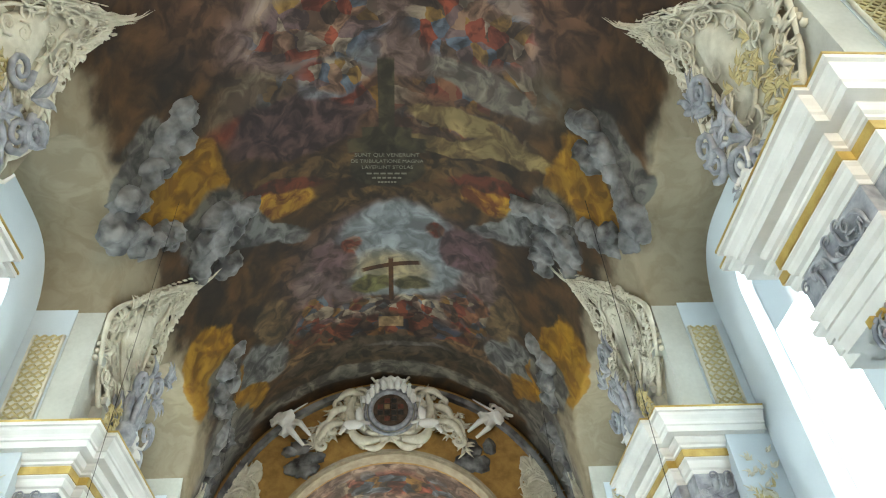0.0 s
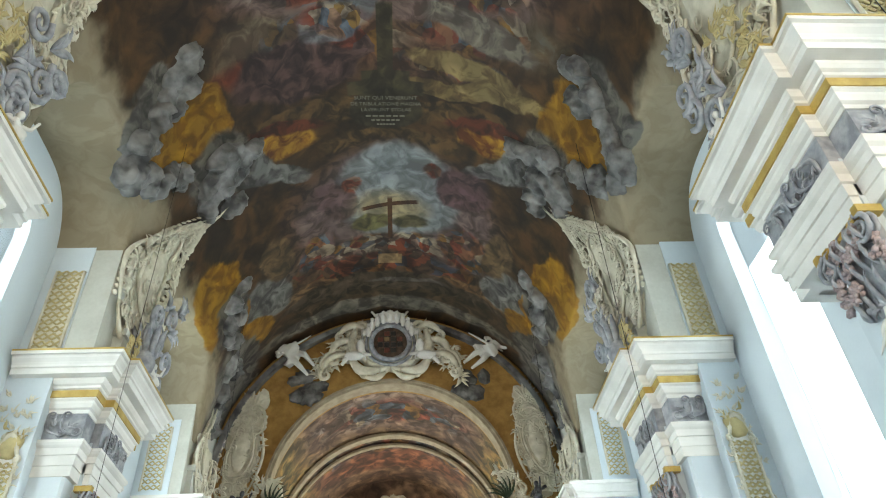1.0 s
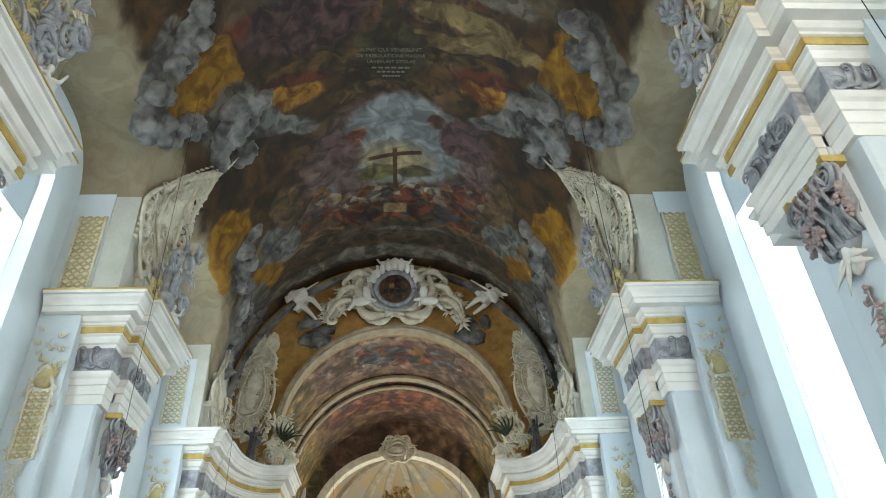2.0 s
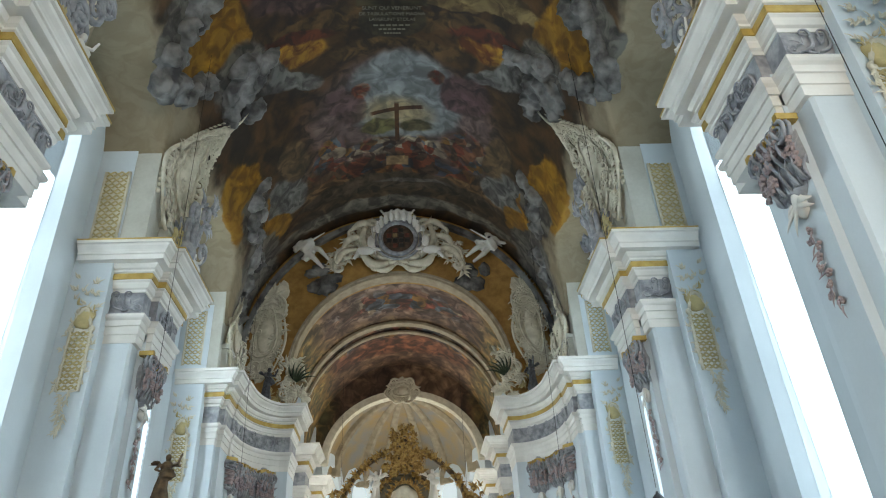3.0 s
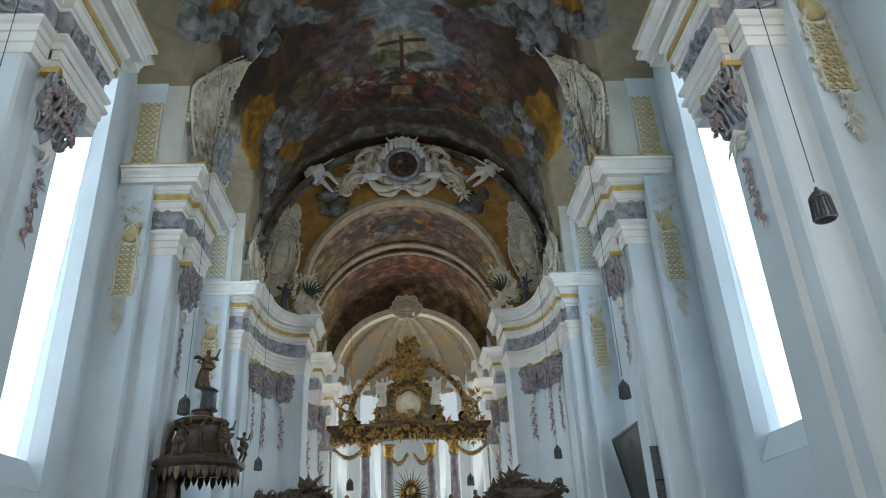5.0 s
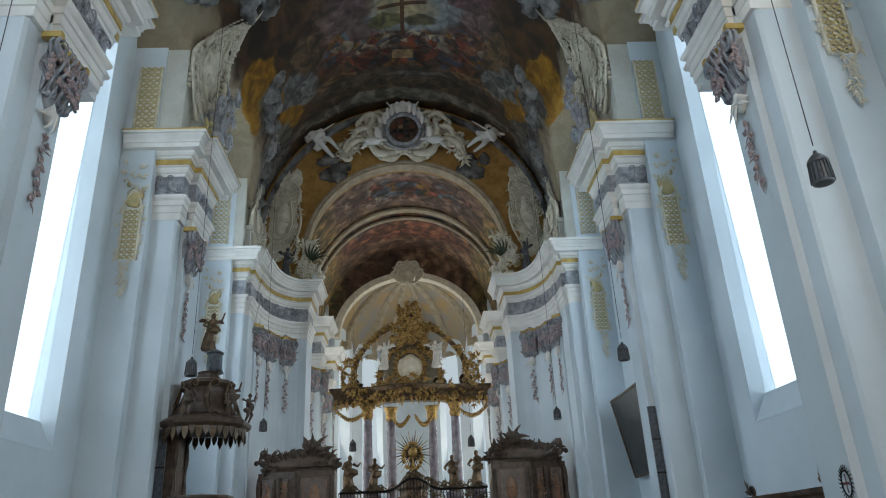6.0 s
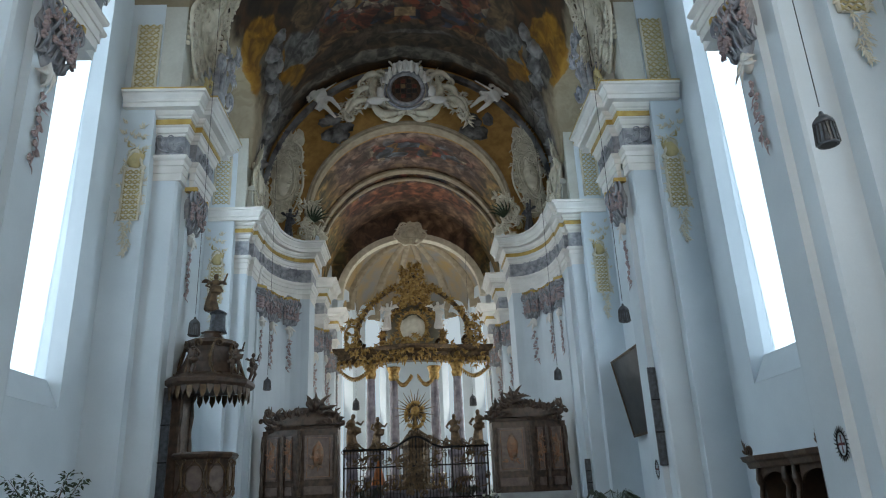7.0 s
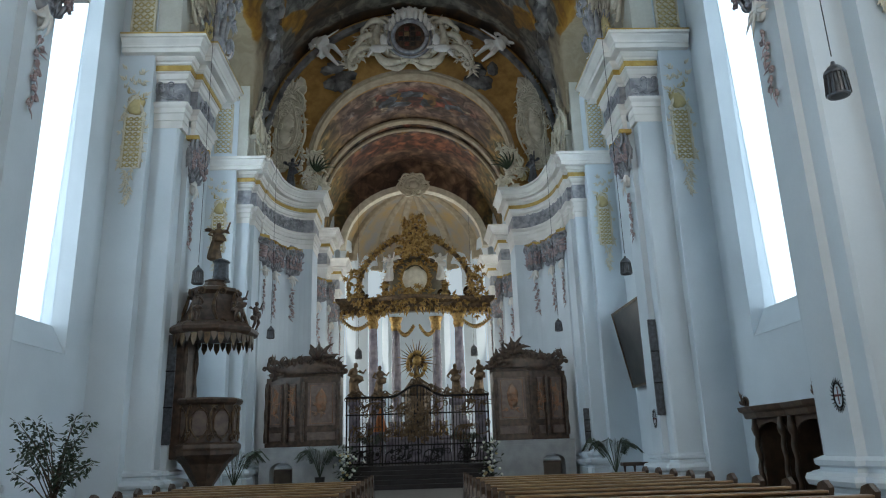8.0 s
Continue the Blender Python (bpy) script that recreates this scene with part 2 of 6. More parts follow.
# outer walls with their tall windows
for s in (-1, 1):
    bm = bmesh.new()
    for y0, y1 in BAYS:
        c = (y0 + y1) / 2
        wall_arch_window(bm, WALL, WALL + 1.25, y0 - 0.6, y1 + 0.6, 0, 22, c - 1.24, c + 1.26, 4.2, 16.9, 1.3)
    ys = [b for q in BAYS for b in (q[0] - 0.6, q[1] + 0.6)]
    for a, b in [(-7.0, ys[0])] + list(zip(ys[1::2], ys[2::2])) + [(ys[-1], 36.0)]:
        box(bm, WALL, WALL + 1.25, a, b, 0, 22)
    tagged(part("wall_" + side_name(s), flip(bm, s), PLASTER), "tall white plastered nave wall with arched windows", "wall", kind="structure")
    for i, (y0, y1) in enumerate(BAYS):
        c = (y0 + y1) / 2
        leaded_window(s, WALL + 0.42, c - 1.24, c + 1.26, 4.85, 16.9, 1.3, "tall round-arched window glowing with daylight")
        bm = bmesh.new()
        a, b = c - 1.235, c + 1.255
        v = [bm.verts.new(p) for p in ((WALL + 0.01, a, 4.21), (WALL + 0.01, b, 4.21), (WALL + 0.40, b, 4.95), (WALL + 0.40, a, 4.95), (WALL + 0.40, a, 4.21), (WALL + 0.40, b, 4.21))]
        for q in ((0, 1, 2, 3), (3, 2, 5, 4), (0, 3, 4), (1, 5, 2), (0, 4, 5, 1)):
            bm.faces.new([v[k] for k in q])
        tagged(part("window_sill", flip(bm, s), PLASTER), "white sloping plaster window sill", "sill", kind="structure")
        window_lamp(s * (WALL + 0.56), c + 0.01, 11.2, 2.45, 12.8, (0, c + 0.01, 10.9), (390 if s > 0 else 430) * (2.2 if y0 > 20 else 1.0))

# daylight beyond the windows: a plain bright backdrop
DAY = bpy.data.materials.new("daylight_haze")
DAY.use_nodes = True
DAY.node_tree.nodes.remove(DAY.node_tree.nodes["Principled BSDF"])
em = DAY.node_tree.nodes.new("ShaderNodeEmission")
em.inputs[0].default_value, em.inputs[1].default_value = (0.78, 0.91, 1.0, 1), 1.2
DAY.node_tree.links.new(em.outputs[0], DAY.node_tree.nodes["Material Output"].inputs[0])
for s in (-1, 1):
    bm = bmesh.new()
    box(bm, *sorted((s * 15.0, s * 15.2)), -8, 66, -1, 26)
    tagged(part("backdrop", bm, DAY), "bright hazy daylight outside the windows", "backdrop", kind="structure")
bm = bmesh.new()
box(bm, -15, 15, 62, 62.2, -1, 26)
tagged(part("backdrop", bm, DAY), "bright hazy daylight behind the apse", "backdrop", kind="structure")

# unseen closing wall behind the camera; its large opening is added for a fill lamp
bm = bmesh.new()
wall_arch_window(bm, 0, 1.0, -9.1, 9.1, 0, 26, 2.6, 6.6, 7.0, 15, 2.0)
bmesh.ops.transform(bm, matrix=Matrix.Translation((0, -6.0, 0)) @ Matrix.Rotation(radians(-90), 4, "Z"), verts=bm.verts)
tagged(part("wall_west", bm, PLASTER), "plain white west wall with an arched window", "wall", kind="structure")
# added warm fill lamp, set to light the west faces of the right-hand piers
window_lamp(4.6, -7.3, 11.5, 4.0, 9.0, (7.0, 14, 9), 2150, (1.0, 0.89, 0.76))

PLINTH = [(0, 0), (0.16, 0), (0.16, 0.62), (0.10, 0.66), (0.12, 0.74), (0.24, 0.78), (0.27, 0.86), (0.24, 0.94), (0.08, 0.99), (0.06, 1.06), (0.13, 1.10), (0.13, 1.18), (0.02, 1.24), (0, 1.24)]
ARCHITRAVE = [(-0.2, 11.38), (0.02, 11.38), (0.02, 11.62), (0.05, 11.63), (0.05, 11.86), (0.09, 11.87), (0.09, 12.03), (0.15, 12.08), (0.18, 12.13), (0.18, 12.2), (-0.2, 12.22)]
FRIEZE = [(-0.1, 12.21), (0.035, 12.21), (0.035, 12.92), (-0.1, 12.92)]
CORNICE = [(-0.3, 12.90), (0.06, 12.90), (0.06, 12.99), (0.12, 13.02), (0.15, 13.12), (0.15, 13.18), (0.20, 13.22), (0.20, 13.45), (0.25, 13.47), (0.25, 13.53), (0.31, 13.56), (0.35, 13.64), (0.35, 13.70), (0.57, 13.70), (0.57, 13.85), (0.61, 13.87), (0.61, 13.93), (0.64, 13.98), (0.71, 14.06), (0.73, 14.12), (0.80, 14.13), (0.80, 14.24), (-0.3, 14.25)]
GOLDEDGE = [(0.76, 14.232), (0.815, 14.205), (0.815, 14.255), (0.76, 14.262)]
GOLDBAND = [(0.10, 13.25), (0.225, 13.25), (0.225, 13.43), (0.10, 13.43)]


def pier_path(w, e, back=WALL - 0.12):
    """Plan of the entablature on the positive side, stepping forward over the pilaster; nave to the right of the way."""
    return [(back, e), (7.12, e), (7.12, e - 0.4), (6.9, e - 0.4), (6.9, w + 0.55), (7.12, w + 0.55), (7.12, w), (back, w)]


def shaft_path(w, e, back=WALL - 0.12):
    """Plan of the shaft with its pilaster."""
    return [(back, e - 0.2), (7.78, e - 0.2), (7.78, e - 0.85), (7.33, e - 0.85), (7.33, w + 1.4), (7.02, w + 1.4), (7.02, w + 0.5), (7.2, w + 0.5), (7.2, w + 0.06), (7.26, w), (back, w)]


def solid(path, z0, z1):
    bm = bmesh.new()
    sweep(bm, [(0, z0), (0, z1)], path, closed=True)
    a = [v for v in bm.verts if abs(v.co.z - z0) < 1e-4]
    b = [v for v in bm.verts if abs(v.co.z - z1) < 1e-4]
    bm.faces.new(a)
    bm.faces.new(b)
    return bm


def pier(s, w, e):
    p = thing("pier", (s * 8.2, (w + e) / 2, 0), "white plastered wall pier with a pilaster and a heavy entablature", "pier", "nave piers", "structure")
    path = pier_path(w, e)
    # deep flank that frames the window niche
    bm = bmesh.new()
    box(bm, 7.98, WALL - 0.002, w - 0.38, e - 0.25, 0, 19.0)
    part("niche_side", flip(bm, s), PLASTER, p)
    part("shaft", flip(solid(shaft_path(w, e), 0.0, 12.4), s), PLASTER, p)
    part("entablature_core", flip(solid(path, 11.42, 14.0), s), WHITE, p)
    for name, prof, mat in (("plinth", PLINTH, PLASTER), ("architrave", ARCHITRAVE, WHITE), ("cornice", CORNICE, WHITE), ("gold_band", GOLDBAND, GOLDP)):
        bm = bmesh.new()
        sweep(bm, prof, shaft_path(w, e) if name == "plinth" else path)
        part(name, flip(bm, s), mat, p)
    bm = bmesh.new()
    sweep(bm, FRIEZE, path)
    part("frieze", flip(bm, s), GREY, p, "marbled grey stucco frieze")
    # attic block above the cornice
    bm = bmesh.new()
    box(bm, FRONT, WALL - 0.004, w - 0.36, e + 0.36, 14.2, 21.5)
    box(bm, FRONT - 0.28, FRONT + 0.3, w + 0.5, e - 0.5, 14.2, 15.55)
    box(bm, FRONT - 0.36, FRONT + 0.3, w + 0.42, e - 0.42, 15.4, 15.6)
    part("attic", flip(bm, s), ATTIC, p)
    bm = bmesh.new()
    sweep(bm, GOLDEDGE, path)
    part("gold_edge", flip(bm, s), GOLDP, p, "thin gilt edge")
    return p


for s in (-1, 1):
    for w, e in PIERS:
        pier(s, w, e)


# third pier: a concave wall that leads to the narrower choir
def concave_path():
    out = [(WALL - 0.12, 29.38), (7.26, 29.38), (7.26, 29.7), (7.08, 29.7), (7.08, 30.9), (7.0, 30.9)]
    c = Vector((7.0 - 0.1, 34.6 - 0.3))
    for k in range(1, 12):
        a = math.pi / 2 * k / 12
        out.append((7.0 - 1.75 * (1 - math.cos(a)), 30.9 + 2.9 * math.sin(a)))
    out += [(5.25, 33.8), (5.1, 33.8), (5.1, 35.6)]
    return out


for s in (-1, 1):
    p = thing("concave_pier", (s * 7.6, 31, 0), "concave white wall pier beside the choir arch", "pier", kind="structure")
    path = concave_path()
    bm = bmesh.new()
    box(bm, 7.8, WALL - 0.002, 28.9, 33, 0, 17.2)
    part("niche_side", flip(bm, s), PLASTER, p)
    part("shaft", flip(solid(path + [(WALL - 0.12, 35.6)], 0, 14.0), s), PLASTER, p)
    for name, prof, mat in (("plinth", PLINTH, PLASTER), ("architrave", ARCHITRAVE, WHITE), ("cornice", CORNICE, WHITE), ("gold_band", GOLDBAND, GOLDP)):
        bm = bmesh.new()
        sweep(bm, prof, path[::-1])
        part(name, flip(bm, s), mat, p)
    bm = bmesh.new()
    sweep(bm, FRIEZE, path[::-1])
    part("frieze", flip(bm, s), GREY, p, "marbled grey stucco frieze")
    bm = bmesh.new()
    box(bm, FRONT + 0.12, WALL - 0.004, 28.93, 30.6, 14.2, 19.4)
    box(bm, FRONT + 0.62, WALL - 0.008, 30.6, ARCH_Y - 0.02, 14.2, 18.9)
    box(bm, FRONT - 0.1, FRONT + 0.4, 29.3, 30.3, 14.2, 15.5)
    box(bm, FRONT - 0.18, FRONT + 0.42, 29.22, 30.38, 15.35, 15.55)
    part("attic", flip(bm, s), ATTIC, p)

# nave vault: a barrel with a lunette over each window niche
SPRING, CROWN, HALF = 16.5, 25.5, 7.26


def half_at(y):
    """Half the vault's width: it opens out towards the choir arch."""
    q = max(0.0, min(1.0, (y - 29.6) / 4.2))
    return HALF + 1.05 * q * q * (3 - 2 * q)


def vault_z(x, y):
    b = SPRING + (CROWN - SPRING) * math.sqrt(max(0.0, 1 - (x / half_at(y)) ** 2))
    for y0, y1 in BAYS:
        h, c = (y1 - y0) / 2 + 0.3, (y0 + y1) / 2
        if abs(y - c) < h:
            b = max(b, 16.6 + 2.9 * math.sqrt(1 - ((y - c) / h) ** 4))
    return b


def vault_mesh(y0, y1, ny):
    bm = bmesh.new()
    nx = 56
    cols = [-WALL - 0.02, -8.2, -7.5] + [-HALF * math.cos(math.pi * k / nx) for k in range(nx + 1)] + [7.5, 8.2, WALL + 0.02]
    grid = [[bm.verts.new((x, y0 + (y1 - y0) * j / ny, vault_z(x, y0 + (y1 - y0) * j / ny))) for x in cols] for j in range(ny + 1)]
    for a, b in zip(grid, grid[1:]):
        for k in range(len(cols) - 1):
            bm.faces.new((a[k], a[k + 1], b[k + 1], b[k]))
    return bm


# ---- painted vaults ----
class Paint:
    """Layers of paint on a vault, in plan coordinates."""

    def __init__(self, name, base_a, base_b, warp=0.5, rough=0.65):
        m = self.m = bpy.data.materials.new(name)
        m.use_nodes = True
        self.n, self.l = m.node_tree.nodes, m.node_tree.links
        self.bsdf = self.n["Principled BSDF"]
        self.bsdf.inputs["Roughness"].default_value = rough
        self.depth = (1.0, 1.0)
        co = self.n.new("ShaderNodeTexCoord").outputs["Object"]
        wob = self.noise(co, 0.7, 4, 0.5)
        sub = self.vec("SUBTRACT", wob.outputs["Color"], (0.5, 0.5, 0.5))
        self.p = self.vec("ADD", co, self.vec("MULTIPLY", sub, (2 * warp, 2 * warp, 2 * warp)))
        self.sym = self.vec("ABSOLUTE", self.p, None)
        self.raw = co
        self.f1 = self.noise(self.p, 0.75, 6, 0.52, 0.6).outputs["Fac"]
        self.f2 = self.noise(self.p, 1.5, 7, 0.52, 0.9).outputs["Fac"]
        self.plain = self.n.new("ShaderNodeValue")
        self.plain.outputs[0].default_value = 0.5
        self.swirl = self.plain.outputs[0]
        self.fine = self.noise(co, 14, 4).outputs["Fac"]
        self.col = self.two(base_a, base_b, self.f1)

    def noise(self, vec, scale, detail, rough=0.5, dist=0.0):
        t = self.n.new("ShaderNodeTexNoise")
        t.inputs["Scale"].default_value, t.inputs["Detail"].default_value = scale, detail
        t.inputs["Roughness"].default_value, t.inputs["Distortion"].default_value = rough, dist
        self.l.new(vec, t.inputs["Vector"])
        return t

    def vec(self, op, a, b, out=0):
        v = self.n.new("ShaderNodeVectorMath")
        v.operation = op
        for k, q in enumerate((a, b)):
            if q is None:
                continue
            if isinstance(q, tuple):
                v.inputs[k].default_value = q
            else:
                self.l.new(q, v.inputs[k])
        return v.outputs["Value"] if op == "LENGTH" else v.outputs["Vector"]

    def two(self, a, b, fac):
        r = self.n.new("ShaderNodeValToRGB")
        r.color_ramp.elements[0].position, r.color_ramp.elements[1].position = 0.40, 0.60
        r.color_ramp.elements[0].color, r.color_ramp.elements[1].color = (*b, 1), (*a, 1)
        self.l.new(fac, r.inputs["Fac"])
        return r.outputs["Color"]

    def over(self, mask, colour):
        x = self.n.new("ShaderNodeMix")
        x.data_type = "RGBA"
        self.l.new(mask, x.inputs[0])
        self.l.new(self.col, x.inputs[6])
        self.l.new(colour, x.inputs[7])
        self.col = x.outputs[2]

    def mask(self, at, radii, soft=0.25, sym=False, box=False, raw=False, turn=0.0):
        mp = self.n.new("ShaderNodeMapping")
        mp.vector_type = "TEXTURE"
        mp.inputs["Location"].default_value = (*at, 0)
        mp.inputs["Rotation"].default_value = (0, 0, radians(turn))
        mp.inputs["Scale"].default_value = (*radii, 1e6)
        self.l.new(self.raw if raw else self.sym if sym else self.p, mp.inputs["Vector"])
        if box:
            a = self.vec("ABSOLUTE", mp.outputs["Vector"], None)
            s = self.n.new("ShaderNodeSeparateXYZ")
            self.l.new(a, s.inputs[0])
            mx = self.n.new("ShaderNodeMath")
            mx.operation = "MAXIMUM"
            self.l.new(s.outputs[0], mx.inputs[0])
            self.l.new(s.outputs[1], mx.inputs[1])
            d = mx.outputs[0]
        else:
            d = self.vec("LENGTH", mp.outputs["Vector"], None)
        r = self.n.new("ShaderNodeMapRange")
        r.interpolation_type = "SMOOTHSTEP"
        r.inputs["From Min"].default_value, r.inputs["From Max"].default_value = 1 - soft, 1 + soft
        r.inputs["To Min"].default_value, r.inputs["To Max"].default_value = 1, 0
        self.l.new(d, r.inputs["Value"])
        return r.outputs["Result"]

    def patch(self, at, radii, a, b, soft=0.25, **kw):
        self.over(self.mask(at, radii, soft, **kw), self.two(a, b, self.f2))

    def crowd(self, at, radii, colours, scale=1.6, soft=0.3, **kw):
        """Groups of small painted shapes in mixed colours."""
        v = self.n.new("ShaderNodeTexVoronoi")
        v.inputs["Scale"].default_value, v.inputs["Randomness"].default_value = scale, 1.0
        self.l.new(self.p, v.inputs["Vector"])
        r = self.n.new("ShaderNodeValToRGB")
        r.color_ramp.interpolation = "CONSTANT"
        e = r.color_ramp.elements
        while len(e) < len(colours):
            e.new(0.5)
        for k, c in enumerate(colours):
            e[k].position, e[k].color = k / len(colours), (*c, 1)
        s = self.n.new("ShaderNodeSeparateColor")
        self.l.new(v.outputs["Color"], s.inputs[0])
        self.l.new(s.outputs[0], r.inputs["Fac"])
        sh = self.n.new("ShaderNodeMix")
        sh.data_type, sh.blend_type = "RGBA", "MULTIPLY"
        sh.inputs[0].default_value = 0.75
        self.l.new(r.outputs["Color"], sh.inputs[6])
        self.l.new(self.two((1.25, 1.2, 1.15), (0.25, 0.2, 0.2), self.f2), sh.inputs[7])
        self.over(self.mask(at, radii, soft, **kw), sh.outputs[2])

    def done(self):
        g = self.n.new("ShaderNodeMix")
        g.data_type, g.blend_type = "RGBA", "MULTIPLY"
        self.l.new(self.swirl, g.inputs[0])
        self.l.new(self.col, g.inputs[6])
        self.l.new(self.two((1.25, 1.25, 1.25), (0.5, 0.48, 0.46), self.f2), g.inputs[7])
        v = self.n.new("ShaderNodeTexVoronoi")
        v.feature = "SMOOTH_F1"
        v.inputs["Scale"].default_value, v.inputs["Smoothness"].default_value = 1.3, 0.12
        self.l.new(self.p, v.inputs["Vector"])
        r = self.n.new("ShaderNodeValToRGB")
        for e, (at, c) in zip(r.color_ramp.elements, ((0.08, (1.35, 1.32, 1.25)), (0.62, (0.45, 0.42, 0.40)))):
            e.position, e.color = at, (*c, 1)
        self.l.new(v.outputs["Distance"], r.inputs["Fac"])
        h = self.n.new("ShaderNodeMix")
        h.data_type, h.blend_type = "RGBA", "MULTIPLY"
        self.l.new(self.swirl, h.inputs[0])
        self.l.new(g.outputs[2], h.inputs[6])
        self.l.new(r.outputs["Color"], h.inputs[7])
        d = self.n.new("ShaderNodeHueSaturation")
        d.inputs["Saturation"].default_value, d.inputs["Value"].default_value = self.depth
        self.l.new(h.outputs[2], d.inputs["Color"])
        self.l.new(d.outputs[0], self.bsdf.inputs["Base Color"])
        b = self.n.new("ShaderNodeBump")
        b.inputs["Strength"].default_value, b.inputs["Distance"].default_value = 0.12, 0.03
        self.l.new(self.fine, b.inputs["Height"])
        self.l.new(b.outputs["Normal"], self.bsdf.inputs["Normal"])
        return self.m


FLESH = [(0.25, 0.13, 0.08), (0.10, 0.13, 0.17), (0.22, 0.07, 0.05), (0.30, 0.26, 0.20), (0.10, 0.065, 0.045), (0.26, 0.15, 0.05), (0.14, 0.09, 0.09)]
DUSK = [(0.13, 0.07, 0.045), (0.06, 0.06, 0.07), (0.17, 0.05, 0.035), (0.16, 0.13, 0.10), (0.06, 0.04, 0.03), (0.11, 0.07, 0.035)]
class Strokes(list):
    """The strokes of one painting in order, kept until they are laid on."""

    def patch(self, at, radii, *more, **kw):
        self.append(("patch", at, radii, more, kw))

    def crowd(self, at, radii, *more, **kw):
        self.append(("crowd", at, radii, more, kw))


def fresco(name, strokes, lo, hi):
    """The part of the painting that lies between lo and hi along the nave."""
    p = Paint(name, (0.113, 0.060, 0.026), (0.029, 0.018, 0.011))
    p.depth = (1.12, 0.72)
    beige = p.mask((8.7, 19.0), (1.95, 60), 0.08, sym=True)
    off = p.n.new("ShaderNodeMath")
    off.operation, off.use_clamp = "SUBTRACT", True
    off.inputs[0].default_value = 0.55
    p.l.new(beige, off.inputs[1])
    p.swirl = off.outputs[0]
    for what, at, radii, more, kw in strokes:
        reach = (radii[1] if not kw.get("turn") else max(radii)) * 1.35 + 0.9
        if at[1] - reach < hi and at[1] + reach > lo:
            (p.patch if what == "patch" else p.crowd)(at, radii, *more, **kw)
    return p.done()


f = Strokes()
f.patch((0, 9), (6.6, 9.5), (0.165, 0.089, 0.056), (0.075, 0.039, 0.025), 0.15)
f.patch((0.5, 14.5), (4.2, 4.6), (0.224, 0.130, 0.086), (0.113, 0.060, 0.043), 0.3)
f.patch((-3.2, 17.2), (2.0, 1.0), (0.245, 0.202, 0.134), (0.165, 0.113, 0.081), 0.4)
f.patch((3.9, 16.6), (1.5, 1.0), (0.180, 0.166, 0.121), (0.224, 0.155, 0.094), 0.4)
f.patch((-4.0, 18.1), (1.6, 0.35), (0.209, 0.060, 0.035), (0.148, 0.035, 0.021), 0.4, turn=20)
f.patch((0.9, 18.8), (1.4, 0.7), (0.119, 0.066, 0.047), (0.067, 0.035, 0.025), 0.4)
f.crowd((-1.6, 17.6), (2.2, 1.2), FLESH)
f.crowd((2.6, 16.4), (2.0, 1.5), FLESH)
f.crowd((2.5, 18.6), (1.9, 0.45), FLESH, 2.4)
f.crowd((0.2, 12.8), (3.6, 2.0), FLESH)
f.crowd((0, 30.1), (4.6, 1.0), DUSK, 1.9, 0.5)
f.crowd((3.5, 27.6), (1.2, 1.8), DUSK, 1.9, 0.5, sym=True)
f.patch((0, 32.6), (6, 1.2), (0.126, 0.086, 0.052), (0.058, 0.042, 0.030), 0.3)
# the painted scene in crisper strokes: dark clouds, sand hills, evening sky, then the open heaven round the cross
GREYC, MAROON, SAND, EARTH = ((0.26, 0.265, 0.26), (0.10, 0.10, 0.10)), ((0.13, 0.075, 0.07), (0.055, 0.03, 0.03)), ((0.34, 0.26, 0.13), (0.20, 0.14, 0.07)), ((0.15, 0.09, 0.04), (0.055, 0.034, 0.018))
for at, r, turn, (a, b) in (
        ((0.0, 15.2), (4.6, 1.9), 0, ((0.27, 0.19, 0.165), (0.14, 0.09, 0.08))), ((-2.2, 15.0), (1.6, 1.2), 20, ((0.42, 0.33, 0.28), (0.24, 0.17, 0.15))), ((2.6, 14.6), (1.5, 1.0), -20, ((0.40, 0.31, 0.27), (0.20, 0.15, 0.14))),
        ((-2.9, 18.6), (2.0, 1.15), 12, MAROON), ((-1.5, 16.9), (1.5, 0.7), -25, ((0.24, 0.25, 0.27), (0.13, 0.12, 0.13))), ((3.0, 17.0), (1.7, 0.6), 15, ((0.30, 0.27, 0.22), (0.17, 0.14, 0.12))),
        ((2.6, 18.55), (1.9, 0.45), 4, SAND), ((3.6, 19.3), (1.7, 0.4), -14, SAND), ((1.9, 19.7), (1.3, 0.35), 5, ((0.26, 0.19, 0.09), (0.15, 0.10, 0.05))),
        ((-2.2, 20.6), (2.6, 0.55), 8, EARTH), ((2.2, 20.7), (2.6, 0.5), -8, EARTH)):
    f.patch(at, r, a, b, 0.10, turn=turn)
LIVELY = [(0.34, 0.22, 0.16), (0.14, 0.18, 0.24), (0.32, 0.10, 0.07), (0.42, 0.36, 0.29), (0.12, 0.08, 0.06), (0.34, 0.22, 0.09), (0.20, 0.14, 0.14)]
f.crowd((-2.0, 15.3), (1.9, 1.1), LIVELY, 1.9, 0.2)
f.crowd((2.4, 15.2), (1.9, 1.1), LIVELY, 1.9, 0.2)
f.crowd((-1.6, 17.0), (1.1, 0.55), LIVELY, 2.3, 0.2)
f.patch((3.95, 21.35), (1.35, 0.62), (0.50, 0.29, 0.075), (0.22, 0.075, 0.03), 0.16, sym=True, turn=-18)
f.patch((3.7, 20.75), (1.5, 0.32), (0.17, 0.05, 0.03), (0.08, 0.03, 0.02), 0.2, sym=True, turn=-18)
f.patch((5.0, 21.6), (0.55, 1.7), *GREYC, 0.10, sym=True, turn=35)
f.patch((3.9, 22.7), (0.4, 1.3), *GREYC, 0.10, sym=True, turn=55)
